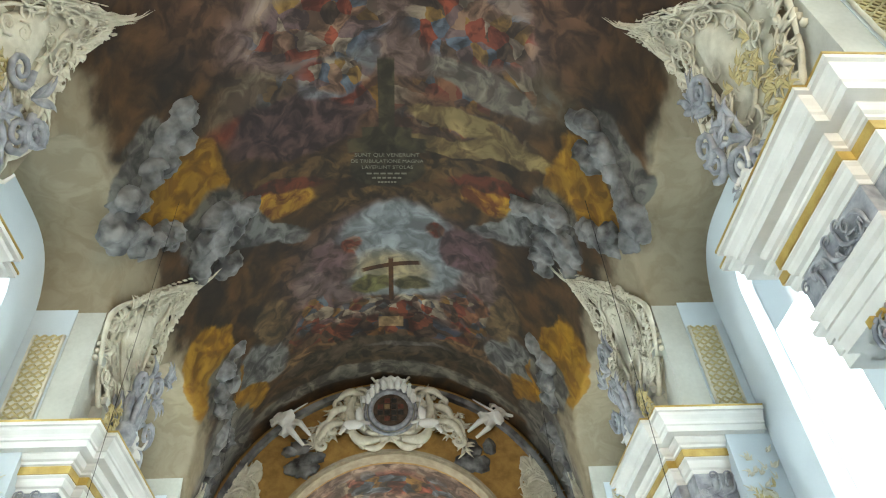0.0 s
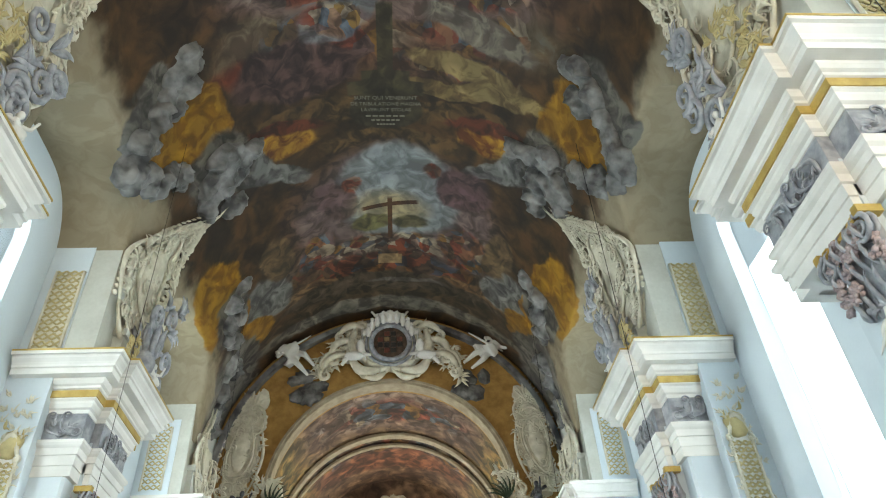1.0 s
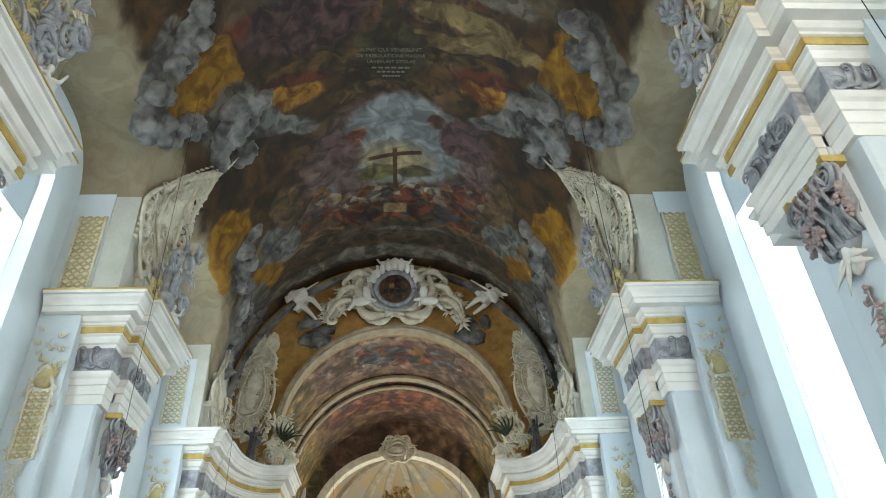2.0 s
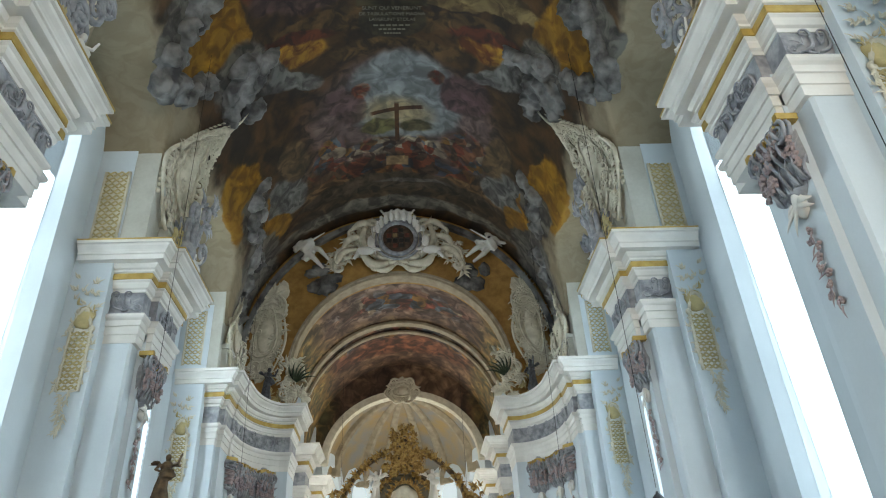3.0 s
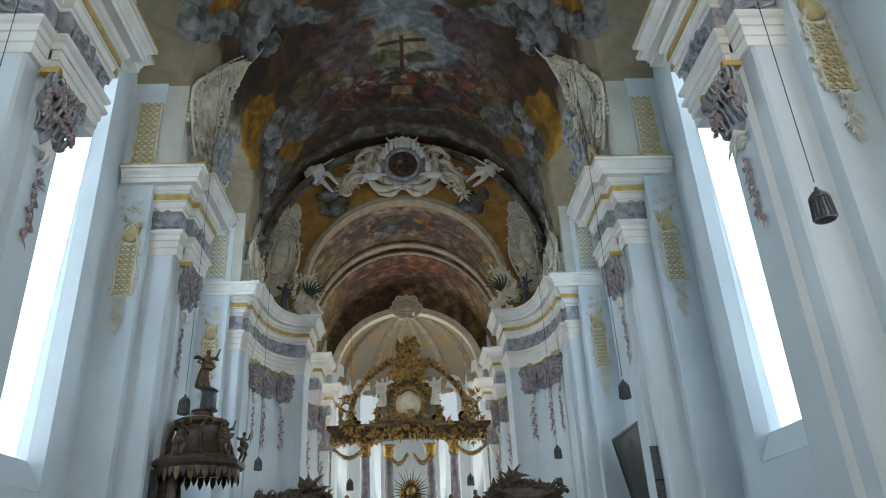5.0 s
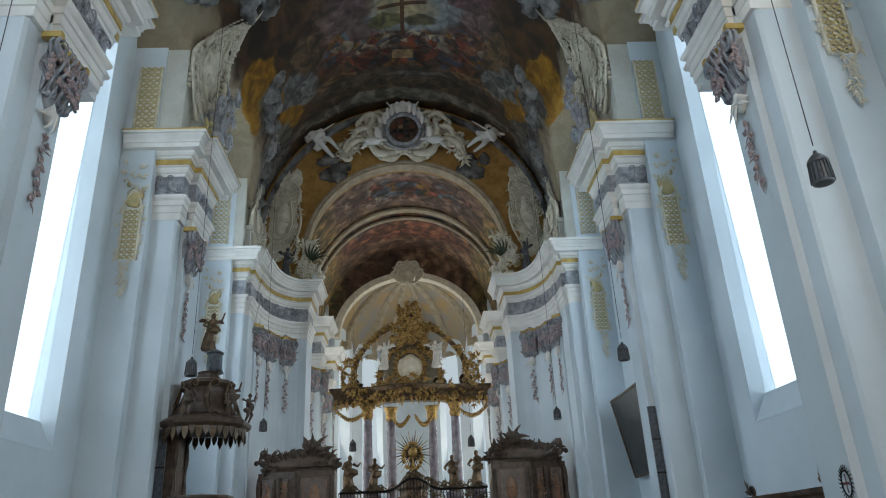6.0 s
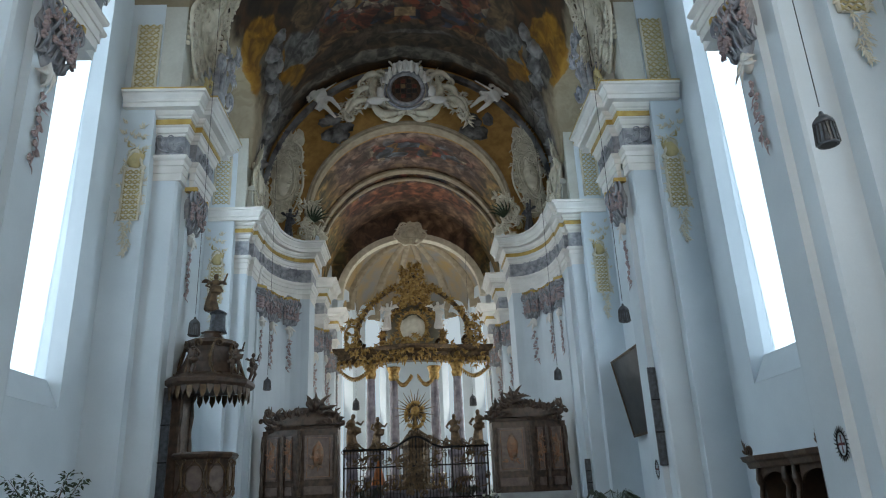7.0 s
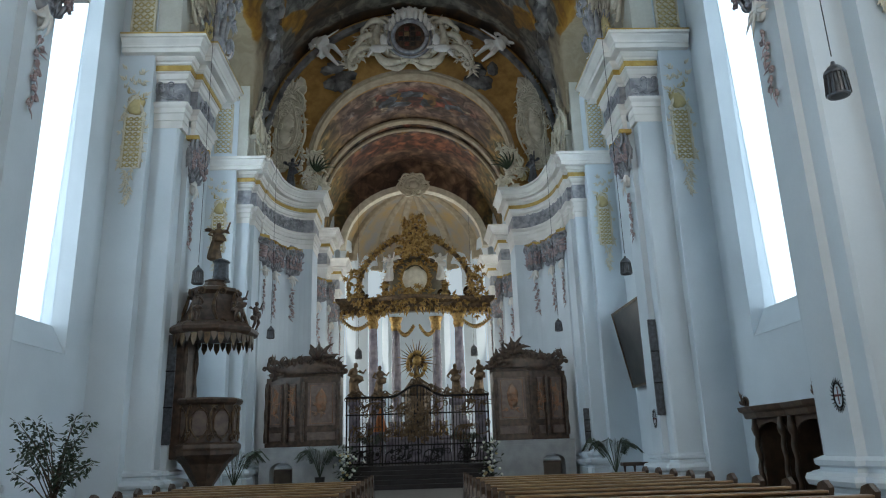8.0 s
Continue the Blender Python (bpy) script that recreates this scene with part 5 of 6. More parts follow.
for sg in (-1, 1):
    for a, b, g, th in (((0.5, -1.35), (1.9, -0.6), -0.5, 0.2), ((1.1, -0.9), (1.75, 0.9), -0.45, 0.17), ((1.3, 0.9), (2.5, 0.75), 0.35, 0.14), ((1.9, 0.3), (2.9, -0.6), 0.35, 0.15), ((2.1, -0.5), (3.3, -1.35), 0.3, 0.15), ((0.25, -1.5), (1.2, -1.75), -0.2, 0.13), ((2.7, -0.3), (3.4, -1.2), 0.2, 0.1)):
        s_scroll(bm, (sg * a[0], CZ + a[1]), (sg * b[0], CZ + b[1]), sg * g, th, 0.25, 0.2)
part("scrollwork", bend(bm, CF), STUCCO, crest, smooth=True)
bm = bmesh.new()
for k in range(150):
    sg = RNG.choice((-1, 1))
    q = RNG.random()
    u, v = 1.2 + 2.3 * q, 1.0 - 2.0 * q + RNG.uniform(-0.9, 0.6)
    tuft(bm, (sg * u, CZ + v), RNG.uniform(0, 6.3), RNG.uniform(0.35, 0.7), 4)
part("acanthus", bend(bm, CF), STUCCO, crest, smooth=True)
for k in range(9):
    a = math.pi * (0.12 + 0.76 * k / 8)
    p = (1.15 * math.cos(a), CZ + 1.25 * math.sin(a))
    bm = bmesh.new()
    blob(bm, (p[0], p[1] + 0.14, 0.62), (0.15, 0.32, 0.15), 0.1, sub=2)
    blob(bm, (p[0], p[1] + 0.50, 0.62), (0.11, 0.12, 0.11), 0.1, sub=1)
    part("helmet", bend(bm, CF), WHITE, crest, smooth=True)
bm = bmesh.new()
lathe(bm, [(0.42, 1.75), (0.5, 1.8), (0.45, 1.95), (0.62, 2.35), (0.68, 2.5), (0.3, 2.58), (0.1, 2.7), (0.02, 2.72)], 14, squash=0.5)
tube(bm, [(0, 0, 2.6), (0, 0, 3.0)], 0.05, 5)
tube(bm, [(-0.14, 0, 2.86), (0.14, 0, 2.86)], 0.05, 5)
for v in bm.verts:
    v.co = Vector((v.co.x, ARCH_Y - 0.6 + v.co.y, CZ + v.co.z * 0.7 - 0.05))
part("prince_crown", bm, WHITE, crest, "white stucco crown with a cross", smooth=True)
bm = bmesh.new()
tube(bm, [(0.45, CZ + 1.3, 0.3), (1.0, CZ + 2.1, 0.35)], 0.06, 5)
spiral(bm, (1.12, CZ + 2.3), 0.28, 1.5, -2.0, -1, 0.06, 0.35)
part("crosier", bend(bm, CF), WHITE, crest, smooth=True)
bm = bmesh.new()
tube(bm, [(-0.45, CZ + 1.3, 0.3), (-1.0, CZ + 2.05, 0.35), (-1.15, CZ + 2.35, 0.35)], [0.05, 0.07, 0.03], 5)
part("sword", bend(bm, CF), WHITE, crest, smooth=True)
bm = bmesh.new()
for k in range(24):
    tuft(bm, (RNG.uniform(-0.8, 0.8), CZ + RNG.uniform(1.35, 1.9)), RNG.uniform(0.3, 2.8), 0.4, 4)
part("gilt_mantle", bend(bm, CF), GILTPALE, crest, "cream and gold mantle", smooth=True)
for sg in (-1, 1):
    bm = bmesh.new()
    blob(bm, (sg * 1.75, CZ - 0.75, 0.55), (0.5, 0.24, 0.22), 0.2, sub=2)
    blob(bm, (sg * 1.45, CZ - 0.25, 0.6), (0.22, 0.4, 0.2), 0.25, sub=2)
    tube(bm, [(sg * 2.1, CZ - 0.85, 0.5), (sg * 2.35, CZ - 1.2, 0.5)], [0.13, 0.08], 6)
    tube(bm, [(sg * 1.45, CZ - 0.6, 0.55), (sg * 0.95, CZ - 0.75, 0.6)], [0.11, 0.07], 6)
    tube(bm, [(sg * 1.2, CZ - 1.0, 0.6), (sg * 1.42, CZ + 0.75, 0.6)], 0.035, 5)
    box(bm, sg * 1.28 - 0.16, sg * 1.28 + 0.16, CZ + 0.4, CZ + 0.75, 0.55, 0.6)
    part("lion_supporter", bend(bm, CF), WHITE, crest, smooth=True)
    statue("trumpet_angel", Matrix.Translation((sg * 3.75, ARCH_Y - 0.55, 22.2)) @ Matrix.Rotation(sg * 0.9, 4, "Y"), WHITE, "white stucco angel flying beside the coat of arms", "statue", "crest angels", height=2.6, wings=1.35, seed=2 + sg, robe=False)
    t = thing("trumpet", (sg * 4.3, ARCH_Y - 0.8, 23.4), "thin white trumpet held out by the angel", "trumpet")
    bm = bmesh.new()
    tube(bm, [(sg * 3.9, ARCH_Y - 0.85, 23.9), (sg * 5.1, ARCH_Y - 0.75, 23.1)], [0.03, 0.08], 6)
    part("tube", bm, WHITE, t)
    bm = bmesh.new()
    for k in range(9):
        blob(bm, (sg * (4.0 + RNG.uniform(-0.6, 0.9)), 21.6 + RNG.uniform(-0.7, 0.5), 0), (RNG.uniform(0.3, 0.6), RNG.uniform(0.25, 0.45), 0.18), 0.4, sub=3, seed=k)
    tagged(part("stucco_cloud", bend(bm, lambda u, v, w: Vector((u, ARCH_Y - 0.02 - w, v))), CLOUD, smooth=True), "grey stucco cloud under the angel", "cloud relief", "stucco clouds")
small = thing("apse_crest", (0, APSE_Y - 0.2, 19), "cream rocaille crest with an oval opening over the apse arch", "ornament")
cartouche_parts(small, lambda u, v, w: Vector((u, APSE_Y - 0.05 - w, v)), 2.0, 1.35, 19.2, 41, dense=0.7)


# ---- furniture and fittings ----
def pew(x0, x1, y):
    """A bench with carved ends, seat, back and book ledge; faces the choir."""
    t = thing("pew", ((x0 + x1) / 2, y, 0), "polished brown oak pew with carved dark end boards", "pew", "rows of pews")
    bm = bmesh.new()
    box(bm, x0 + 0.06, x1 - 0.06, y - 0.42, y - 0.02, 0.42, 0.46, bevel=0.012)
    part("seat", bm, OAK, t)
    bm = bmesh.new()
    box(bm, x0 + 0.06, x1 - 0.06, -0.02, 0.02, 0.30, 0.86, Matrix.Translation((0, y - 0.46, 0)) @ Matrix.Rotation(0.12, 4, "X"), 0.01)
    part("backrest", bm, OAK, t)
    bm = bmesh.new()
    box(bm, x0 + 0.04, x1 - 0.04, y - 0.66, y - 0.50, 0.86, 0.90, bevel=0.012)
    part("book_ledge", bm, OAK, t)
    bm = bmesh.new()
    box(bm, x0 + 0.06, x1 - 0.06, y - 0.90, y - 0.72, 0.12, 0.17, bevel=0.01)
    part("kneeler", bm, OAK, t)
    for x in (x0, x1):
        bm = bmesh.new()
        prof = [(-0.62, 0.0), (0.02, 0.0), (0.04, 0.35), (-0.02, 0.5), (-0.30, 0.58), (-0.36, 0.7), (-0.33, 0.86), (-0.40, 0.98), (-0.55, 1.02), (-0.66, 0.93), (-0.62, 0.82), (-0.68, 0.6), (-0.60, 0.3)]
        vs = [[bm.verts.new((x + d, y + a, b)) for a, b in prof] for d in (-0.035, 0.035)]
        bm.faces.new(vs[0])
        bm.faces.new(vs[1][::-1])
        for k in range(len(prof)):
            bm.faces.new((vs[0][k], vs[0][(k + 1) % len(prof)], vs[1][(k + 1) % len(prof)], vs[1][k]))
        part("end_board", bm, WOOD, t, "dark carved bench end")
    return t


first_pew = pew(1.08, 5.35, 17.3)
for s in (-1, 1):
    for k in range(15):
        if s > 0 and k == 0:
            continue
        copy_thing(first_pew, pose(s * 3.215, 17.3 - 0.96 * k, 0))


# pulpit on its pier
def octo(bm, prof, at, seg=8, turn=math.pi / 8, squash=1.0):
    lathe(bm, prof, seg, Matrix.Translation(at) @ Matrix.Rotation(turn, 4, "Z"), squash)


PX, PY = -6.15, 21.0
pulpit = thing("pulpit", (PX, PY, 0), "dark carved wooden pulpit with gilt scrolls and a tasselled sounding board", "pulpit")
bm = bmesh.new()
octo(bm, [(0.18, 0.45), (0.26, 0.5), (0.22, 0.62), (0.3, 0.8), (0.5, 1.1), (0.66, 1.35), (0.82, 1.5), (0.95, 1.6), (0.95, 1.72)], (PX, PY, 0))
part("foot", bm, WOOD, pulpit)
bm = bmesh.new()
octo(bm, [(0.98, 1.72), (1.0, 1.78), (0.98, 1.88), (0.86, 1.95), (0.80, 2.2), (0.83, 2.7), (0.88, 2.98), (0.97, 3.04), (1.0, 3.12), (0.96, 3.18), (0.85, 3.18)], (PX, PY, 0))
part("tub", bm, WOOD, pulpit)
for k in range(8):
    a = 2 * math.pi * k / 8
    m = Matrix.Translation((PX, PY, 0)) @ Matrix.Rotation(a, 4, "Z")
    if math.cos(a) < -0.8:
        continue
    bm = bmesh.new()
    box(bm, 0.74, 0.785, -0.22, 0.22, 2.12, 2.82, m, 0.02)
    part("panel", bm, INLAY, pulpit, "inlaid panel")
    bm = bmesh.new()
    q = lambda u, v, w, m=m: m @ Vector((0.79 + w, u, v))
    tube(bm, [(0.26 * math.cos(b), 2.47 + 0.4 * math.sin(b) * (1 + 0.08 * math.cos(4 * b)), 0.02) for b in (2 * math.pi * j / 20 for j in range(21))], 0.022, 5)
    tuft(bm, (0, 2.88), math.pi / 2, 0.16, 3)
    tuft(bm, (0, 2.05), -math.pi / 2, 0.14, 3)
    spiral(bm, (0.33, 2.05), 0.11, 1.5, 0, 1, 0.03, 0.03)
    s_scroll(bm, (0.36, 2.2), (0.36, 2.9), 0.05, 0.03, 0.02, 0.12)
    part("gilt_frame", bend(bm, q), BRONZE, pulpit, "dull gilt rocaille frame", smooth=True)
bm = bmesh.new()
box(bm, PX - 1.05, PX - 0.62, PY - 0.55, PY + 0.55, 1.5, 5.15, bevel=0.05)
for sg in (-1, 1):
    tube(bm, [(PX - 0.6, PY + sg * 0.5, 3.1 + 0.2 * k) for k in range(10)], [0.07 + 0.025 * math.sin(k * 1.3) for k in range(10)], 6)
part("back_panel", bm, WOOD, pulpit)
bm = bmesh.new()
octo(bm, [(1.2, 5.0), (1.28, 5.02), (1.36, 5.1), (1.38, 5.2), (1.26, 5.3), (1.18, 5.34), (1.0, 5.42), (0.78, 5.75), (0.66, 6.1), (0.66, 6.25), (0.78, 6.35), (0.76, 6.45), (0.4, 6.55), (0.3, 6.7), (0.34, 6.75), (0.2, 6.8)], (PX, PY, 0))
part("sounding_board", bm, WOOD, pulpit)
for k in range(8):
    a = 2 * math.pi * (k + 0.5) / 8
    bm = bmesh.new()
    q = lambda u, v, w, a=a: Vector((PX, PY, 0)) + Vector((math.cos(a) * (0.7 + w + 1.05 * ((6.3 - v) / 1.2) ** 2 * 0.5), math.sin(a) * (0.7 + w + 1.05 * ((6.3 - v) / 1.2) ** 2 * 0.5), v)) + Vector((-math.sin(a), math.cos(a), 0)) * u
    s_scroll(bm, (0, 5.35), (0.0, 6.3), 0.12, 0.05, 0.04, 0.14)
    part("gilt_rib", bend(bm, q), BRONZE, pulpit, smooth=True)
for k in range(40):
    a = 2 * math.pi * k / 40
    if math.cos(a) < -0.75:
        continue
    bm = bmesh.new()
    r = 1.2
    c = Vector((PX + r * math.cos(a), PY + r * math.sin(a), 0))
    d = Vector((-math.sin(a), math.cos(a), 0)) * 0.085
    z = 5.0 if k % 2 else 5.02
    low = 4.62 if k % 2 else 4.74
    vs = [bm.verts.new(c + d * u + Vector((0.012 * math.cos(a) * e, 0.012 * math.sin(a) * e, v))) for e in (-1, 1) for u, v in ((-1, z), (1, z), (1, low + 0.18), (0, low), (-1, low + 0.18))]
    bm.faces.new(vs[:5])
    bm.faces.new(vs[5:][::-1])
    for j in range(5):
        bm.faces.new((vs[j], vs[(j + 1) % 5], vs[5 + (j + 1) % 5], vs[5 + j]))
    part("tassel_flap", bm, BRONZE if k % 2 else WOOD, pulpit)
for k, (dx, dy) in enumerate(((0.95, -0.75), (1.1, 0.75), (-0.2, -1.15))):
    statue("putto", Matrix.Translation((PX + dx, PY + dy, 5.3)) @ Matrix.Rotation(k * 1.4, 4, "Z"), WOOD, "dark carved putto on the pulpit canopy", "statue", "pulpit putti", height=0.95, wings=0.3, seed=k, robe=False)
bm = bmesh.new()
octo(bm, [(0.3, 6.75), (0.24, 6.85), (0.22, 7.3), (0.27, 7.36), (0.2, 7.42), (0.02, 7.5)], (PX + 0.15, PY, 0), 12)
tower = tagged(part("tower_model", bm, LEAD), "small grey tower model on top of the pulpit canopy", "ornament")
statue("pulpit_angel", Matrix.Translation((PX - 0.05, PY + 0.1, 7.45)) @ Matrix.Rotation(0.4, 4, "Z"), BRONZE, "dark gilt angel with wings crowning the pulpit", "statue", height=1.25, wings=0.5, seed=4)


# raised choir pew cases on stone bases
def case(s):
    t = thing("choir_stall_case", (s * 4.9, 31, 1.8), "tall dark wooden case with inlaid panels and a carved gilt crest", "choir stall", "choir stall cases")
    path = [(6.55, 31.6), (6.55, 30.95), (5.05, 30.65), (4.9, 30.55), (3.3, 30.55), (3.3, 31.6)]
    part("body", flip(solid(path, 1.82, 4.72), s), WOOD, t)
    for name, prof in (("lower_rail", [(0, 1.83), (0.07, 1.83), (0.07, 1.95), (0.03, 2.0), (0, 2.0)]), ("mid_rail", [(0, 2.45), (0.05, 2.46), (0.06, 2.54), (0, 2.58)]), ("cornice", [(0, 4.55), (0.05, 4.58), (0.1, 4.7), (0.2, 4.78), (0.2, 4.88), (0, 4.9)])):
        bm = bmesh.new()
        sweep(bm, prof, path)
        part(name, flip(bm, s), WOOD, t)
    for x0, x1, y in ((3.45, 4.75, 30.55), (5.15, 5.55, 30.68), (5.75, 6.4, 30.8)):
        for z0, z1 in ((2.66, 4.45), (2.06, 2.40)):
            m = Matrix.Translation(((x0 + x1) / 2, y, 0)) @ Matrix.Rotation(0.0 if x1 < 5 else 0.2, 4, "Z")
            bm = bmesh.new()
            h = (x1 - x0) / 2 - 0.06
            box(bm, -h, h, -0.035, 0.03, z0, z1, m, 0.015)
            panel = part("panel", flip(bm, s), INLAY, t, "inlaid reddish panel")
            if z1 - z0 > 1:
                bm = bmesh.new()
                blob(bm, (0, (z0 + z1) / 2 + 0.15, 0), (h * 0.4, 0.5, 0.03), 0.4, sub=2)
                for k in range(8):
                    tuft(bm, (RNG.uniform(-h, h) * 0.4, RNG.uniform(z0 + 0.4, z1 - 0.3)), RNG.uniform(0, 6.3), 0.3, 3)
                tube(bm, [(-h * 0.8, z0 + 0.1, 0), (-h * 0.8, z1 - 0.1, 0), (h * 0.8, z1 - 0.1, 0), (h * 0.8, z0 + 0.1, 0), (-h * 0.8, z0 + 0.1, 0)], 0.02, 4)
                part("marquetry", flip(bend(bm, lambda u, v, w, m=m: m @ Vector((u, -0.037 - w * 0.4, v))), s), ROSEWOOD, panel, "reddish inlaid ornament", smooth=True)
    for x, y in ((3.38, 30.52), (4.9, 30.5), (5.65, 30.66), (6.5, 30.85)):
        bm = bmesh.new()
        tube(bm, [(x, y, 2.0 + 0.25 * k) for k in range(11)], [0.08 + 0.02 * math.sin(k * 1.7) for k in range(11)], 6)
        part("post", flip(bm, s), WOOD, t)
    bm = bmesh.new()
    for k in range(26):
        u = 3.35 + 3.1 * k / 25
        hgt = 0.55 + 0.35 * math.sin(k * 1.9) + (0.75 if 5 <= k <= 8 else 0)
        s_scroll(bm, (u - 0.15, 4.95), (u + 0.12, 4.95 + hgt * 0.6), 0.14 if k % 2 else -0.14, 0.07, 0.0, 0.22)
        tuft(bm, (u, 4.95 + hgt * 0.4), math.pi / 2 + RNG.uniform(-0.6, 0.6), hgt * 0.6, 4)
    blob(bm, (4.85, 5.05, 0), (1.65, 0.5, 0.14), 0.6, sub=3, seed=5)
    part("carved_crest", flip(bend(bm, lambda u, v, w: Vector((u, 30.85 - w, v - 0.02))), s), WOOD, t, "carved crest of dark wood", smooth=True)
    b = thing("stall_base", (s * 4.9, 31, 0), "grey-white stone base with a dark arched opening", "base", "stall bases")
    bm = bmesh.new()
    for x0, x1 in ((3.18, 5.25), (6.2, 6.65)):
        box(bm, x0, x1, 30.45, 31.45, 0, 1.8)
    arc = arch_profile(5.25, 6.2, 0.9, 0.3)
    for (a, z), (c, z2) in zip(arc, arc[1:]):
        vs = [bm.verts.new(p) for p in ((a, 30.45, z), (c, 30.45, z2), (c, 30.45, 1.8), (a, 30.45, 1.8), (a, 31.45, z), (c, 31.45, z2), (c, 31.45, 1.8), (a, 31.45, 1.8))]
        for q in ((0, 1, 2, 3), (0, 4, 5, 1), (3, 2, 6, 7), (4, 7, 6, 5)):
            bm.faces.new([vs[k] for k in q])
    bmesh.ops.remove_doubles(bm, verts=bm.verts, dist=0.0005)
    part("block", flip(bm, s), BASESTONE, b)
    bm = bmesh.new()
    sweep(bm, [(0, 1.62), (0.05, 1.64), (0.12, 1.72), (0.12, 1.8), (0, 1.8)], [(6.66, 30.44), (3.17, 30.44)][::1])
    part("ledge", flip(bm, s), BASESTONE, b)


ROSEWOOD = material("rosewood_inlay", (0.34, 0.15, 0.07), 0.35, other=(0.26, 0.17, 0.11), scale=5)
for s in (-1, 1):
    case(s)

# wrought-iron choir grille
grille = thing("choir_grille", (0, 31.75, 0.9), "black wrought-iron choir grille with gilt scrollwork", "grille")
GY = 31.75


def top_of(x):
    return 3.85 + (0.5 * (math.cos(x / 1.2 * math.pi) + 1) / 2 if abs(x) < 1.2 else 0)


for k in range(45):
    x = -3.15 + 6.3 * k / 44
    bm = bmesh.new()
    thick = 0.035 if k % 11 == 0 else 0.014
    box(bm, x - thick, x + thick, GY - thick, GY + thick, 0.9, top_of(x))
    part("post" if k % 11 == 0 else "bar", bm, IRON, grille)
for z in (1.0, 1.75, 3.1, None):
    bm = bmesh.new()
    tube(bm, [(-3.2 + 6.4 * k / 40, GY, z if z else top_of(-3.2 + 6.4 * k / 40)) for k in range(41)], 0.035 if z else 0.06, 6)
    part("rail", bm, IRON, grille)
for c in (-2.4, -0.8, 0.8, 2.4):
    for z0, mt in ((1.1, IRON), (3.15, BRONZE), (2.1, BRONZE)):
        bm = bmesh.new()
        for k in range(5):
            u = c + RNG.uniform(-0.6, 0.6)
            s_scroll(bm, (u - 0.2, z0 + 0.05), (u + 0.2, z0 + 0.45), RNG.choice((-0.15, 0.15)), 0.025, 0, 0.25)
            tuft(bm, (u, z0 + RNG.uniform(0.1, 0.5)), RNG.uniform(0, 6.3), 0.3, 4)
        part("scroll_panel", bend(bm, lambda u, v, w: Vector((u, GY - 0.06 - w * 0.5, v))), mt, grille, smooth=True)
bm = bmesh.new()
for k in range(44):
    u = RNG.uniform(-3.0, 3.0)
    s_scroll(bm, (u - 0.2, top_of(u) + 0.02), (u + 0.2, top_of(u) + 0.1), RNG.uniform(0.1, 0.3), 0.022, 0, 0.25)
    if k % 2:
        tuft(bm, (u, top_of(u)), math.pi / 2, RNG.uniform(0.2, 0.45), 3)
part("cresting", bend(bm, lambda u, v, w: Vector((u, GY - w * 0.5, v))), BRONZE, grille, smooth=True)
bm = bmesh.new()
for k in range(36):
    a = RNG.uniform(0, 6.3)
    r = RNG.uniform(0, 0.75)
    tuft(bm, (r * math.cos(a), 2.6 + r * math.sin(a)), RNG.uniform(0, 6.3), 0.34, 4)
part("gate_rosette", bend(bm, lambda u, v, w: Vector((u, GY - 0.08 - w * 0.5, v))), BRONZE, grille, "dull gilt gate ornament", smooth=True)

OLIVE = material("dull_olive_grey", (0.20, 0.18, 0.13), 0.5, other=(0.11, 0.10, 0.07), scale=2)

# high altar under its open crown
AY = 42.0
altar = thing("high_altar", (0, AY, 0.9), "gilded high altar with marble columns and an open volute crown", "altar")
bm = bmesh.new()
box(bm, -1.8, 1.8, 39.6, 40.6, 0.9, 2.1, bevel=0.05)
box(bm, -2.0, 2.0, 39.5, 40.7, 2.1, 2.25, bevel=0.03)
part("mensa", bm, MARBLE, altar)
for s in (-1, 1):
    for x, y in ((1.25, 43.2), (2.6, 42.2)):
        bm = bmesh.new()
        lathe(bm, [(0.42, 0.9), (0.42, 2.9), (0.46, 2.95), (0.46, 3.1), (0.33, 3.2), (0.36, 3.3), (0.28, 3.42), (0.29, 6), (0.24, 8.6), (0.26, 8.65)], 18, Matrix.Translation((s * x, y, 0)))
        column = part("column", bm, MARBLE, altar, "grey-violet marble column", smooth=True)
        bm = bmesh.new()
        lathe(bm, [(0.26, 8.65), (0.34, 8.9), (0.3, 9.1), (0.42, 9.4), (0.44, 9.5)], 14, Matrix.Translation((s * x, y, 0)))
        part("column_capital", bm, GILT, column, "gilt capital", smooth=True)
path = [(-4.45, 42.6), (-4.45, 41.9), (-2.2, 41.7)] + [(-2.0 + 4.0 * k / 10, 41.55 - 0.55 * math.sin(math.pi * k / 10)) for k in range(11)] + [(2.2, 41.7), (4.45, 41.9), (4.45, 42.6)]
path = path[::-1]
bm = bmesh.new()
sweep(bm, [(-0.5, 9.5), (0.05, 9.5), (0.05, 9.75), (0.12, 9.8), (0.12, 10.05), (0.22, 10.12), (0.32, 10.2), (0.4, 10.35), (0.4, 10.45), (-0.5, 10.45)], [(p[0], p[1]) for p in path[::-1]])
part("entablature", bm, BRONZE, altar, "dark gilt entablature")
bm = bmesh.new()
for p, q in zip(path, path[1:]):
    n = max(1, int(math.dist(p, q) / 0.35))
    for k in range(n):
        a = Vector(p).lerp(Vector(q), k / n)
        for j in range(2):
            tube(bm, [(a.x, a.y - 0.12, 9.78), (a.x + RNG.uniform(-0.15, 0.15), a.y - 0.3, 9.65), (a.x + RNG.uniform(-0.2, 0.2), a.y - 0.25, 9.4 - 0.3 * RNG.random())], [0.05, 0.08, 0.02], 5)
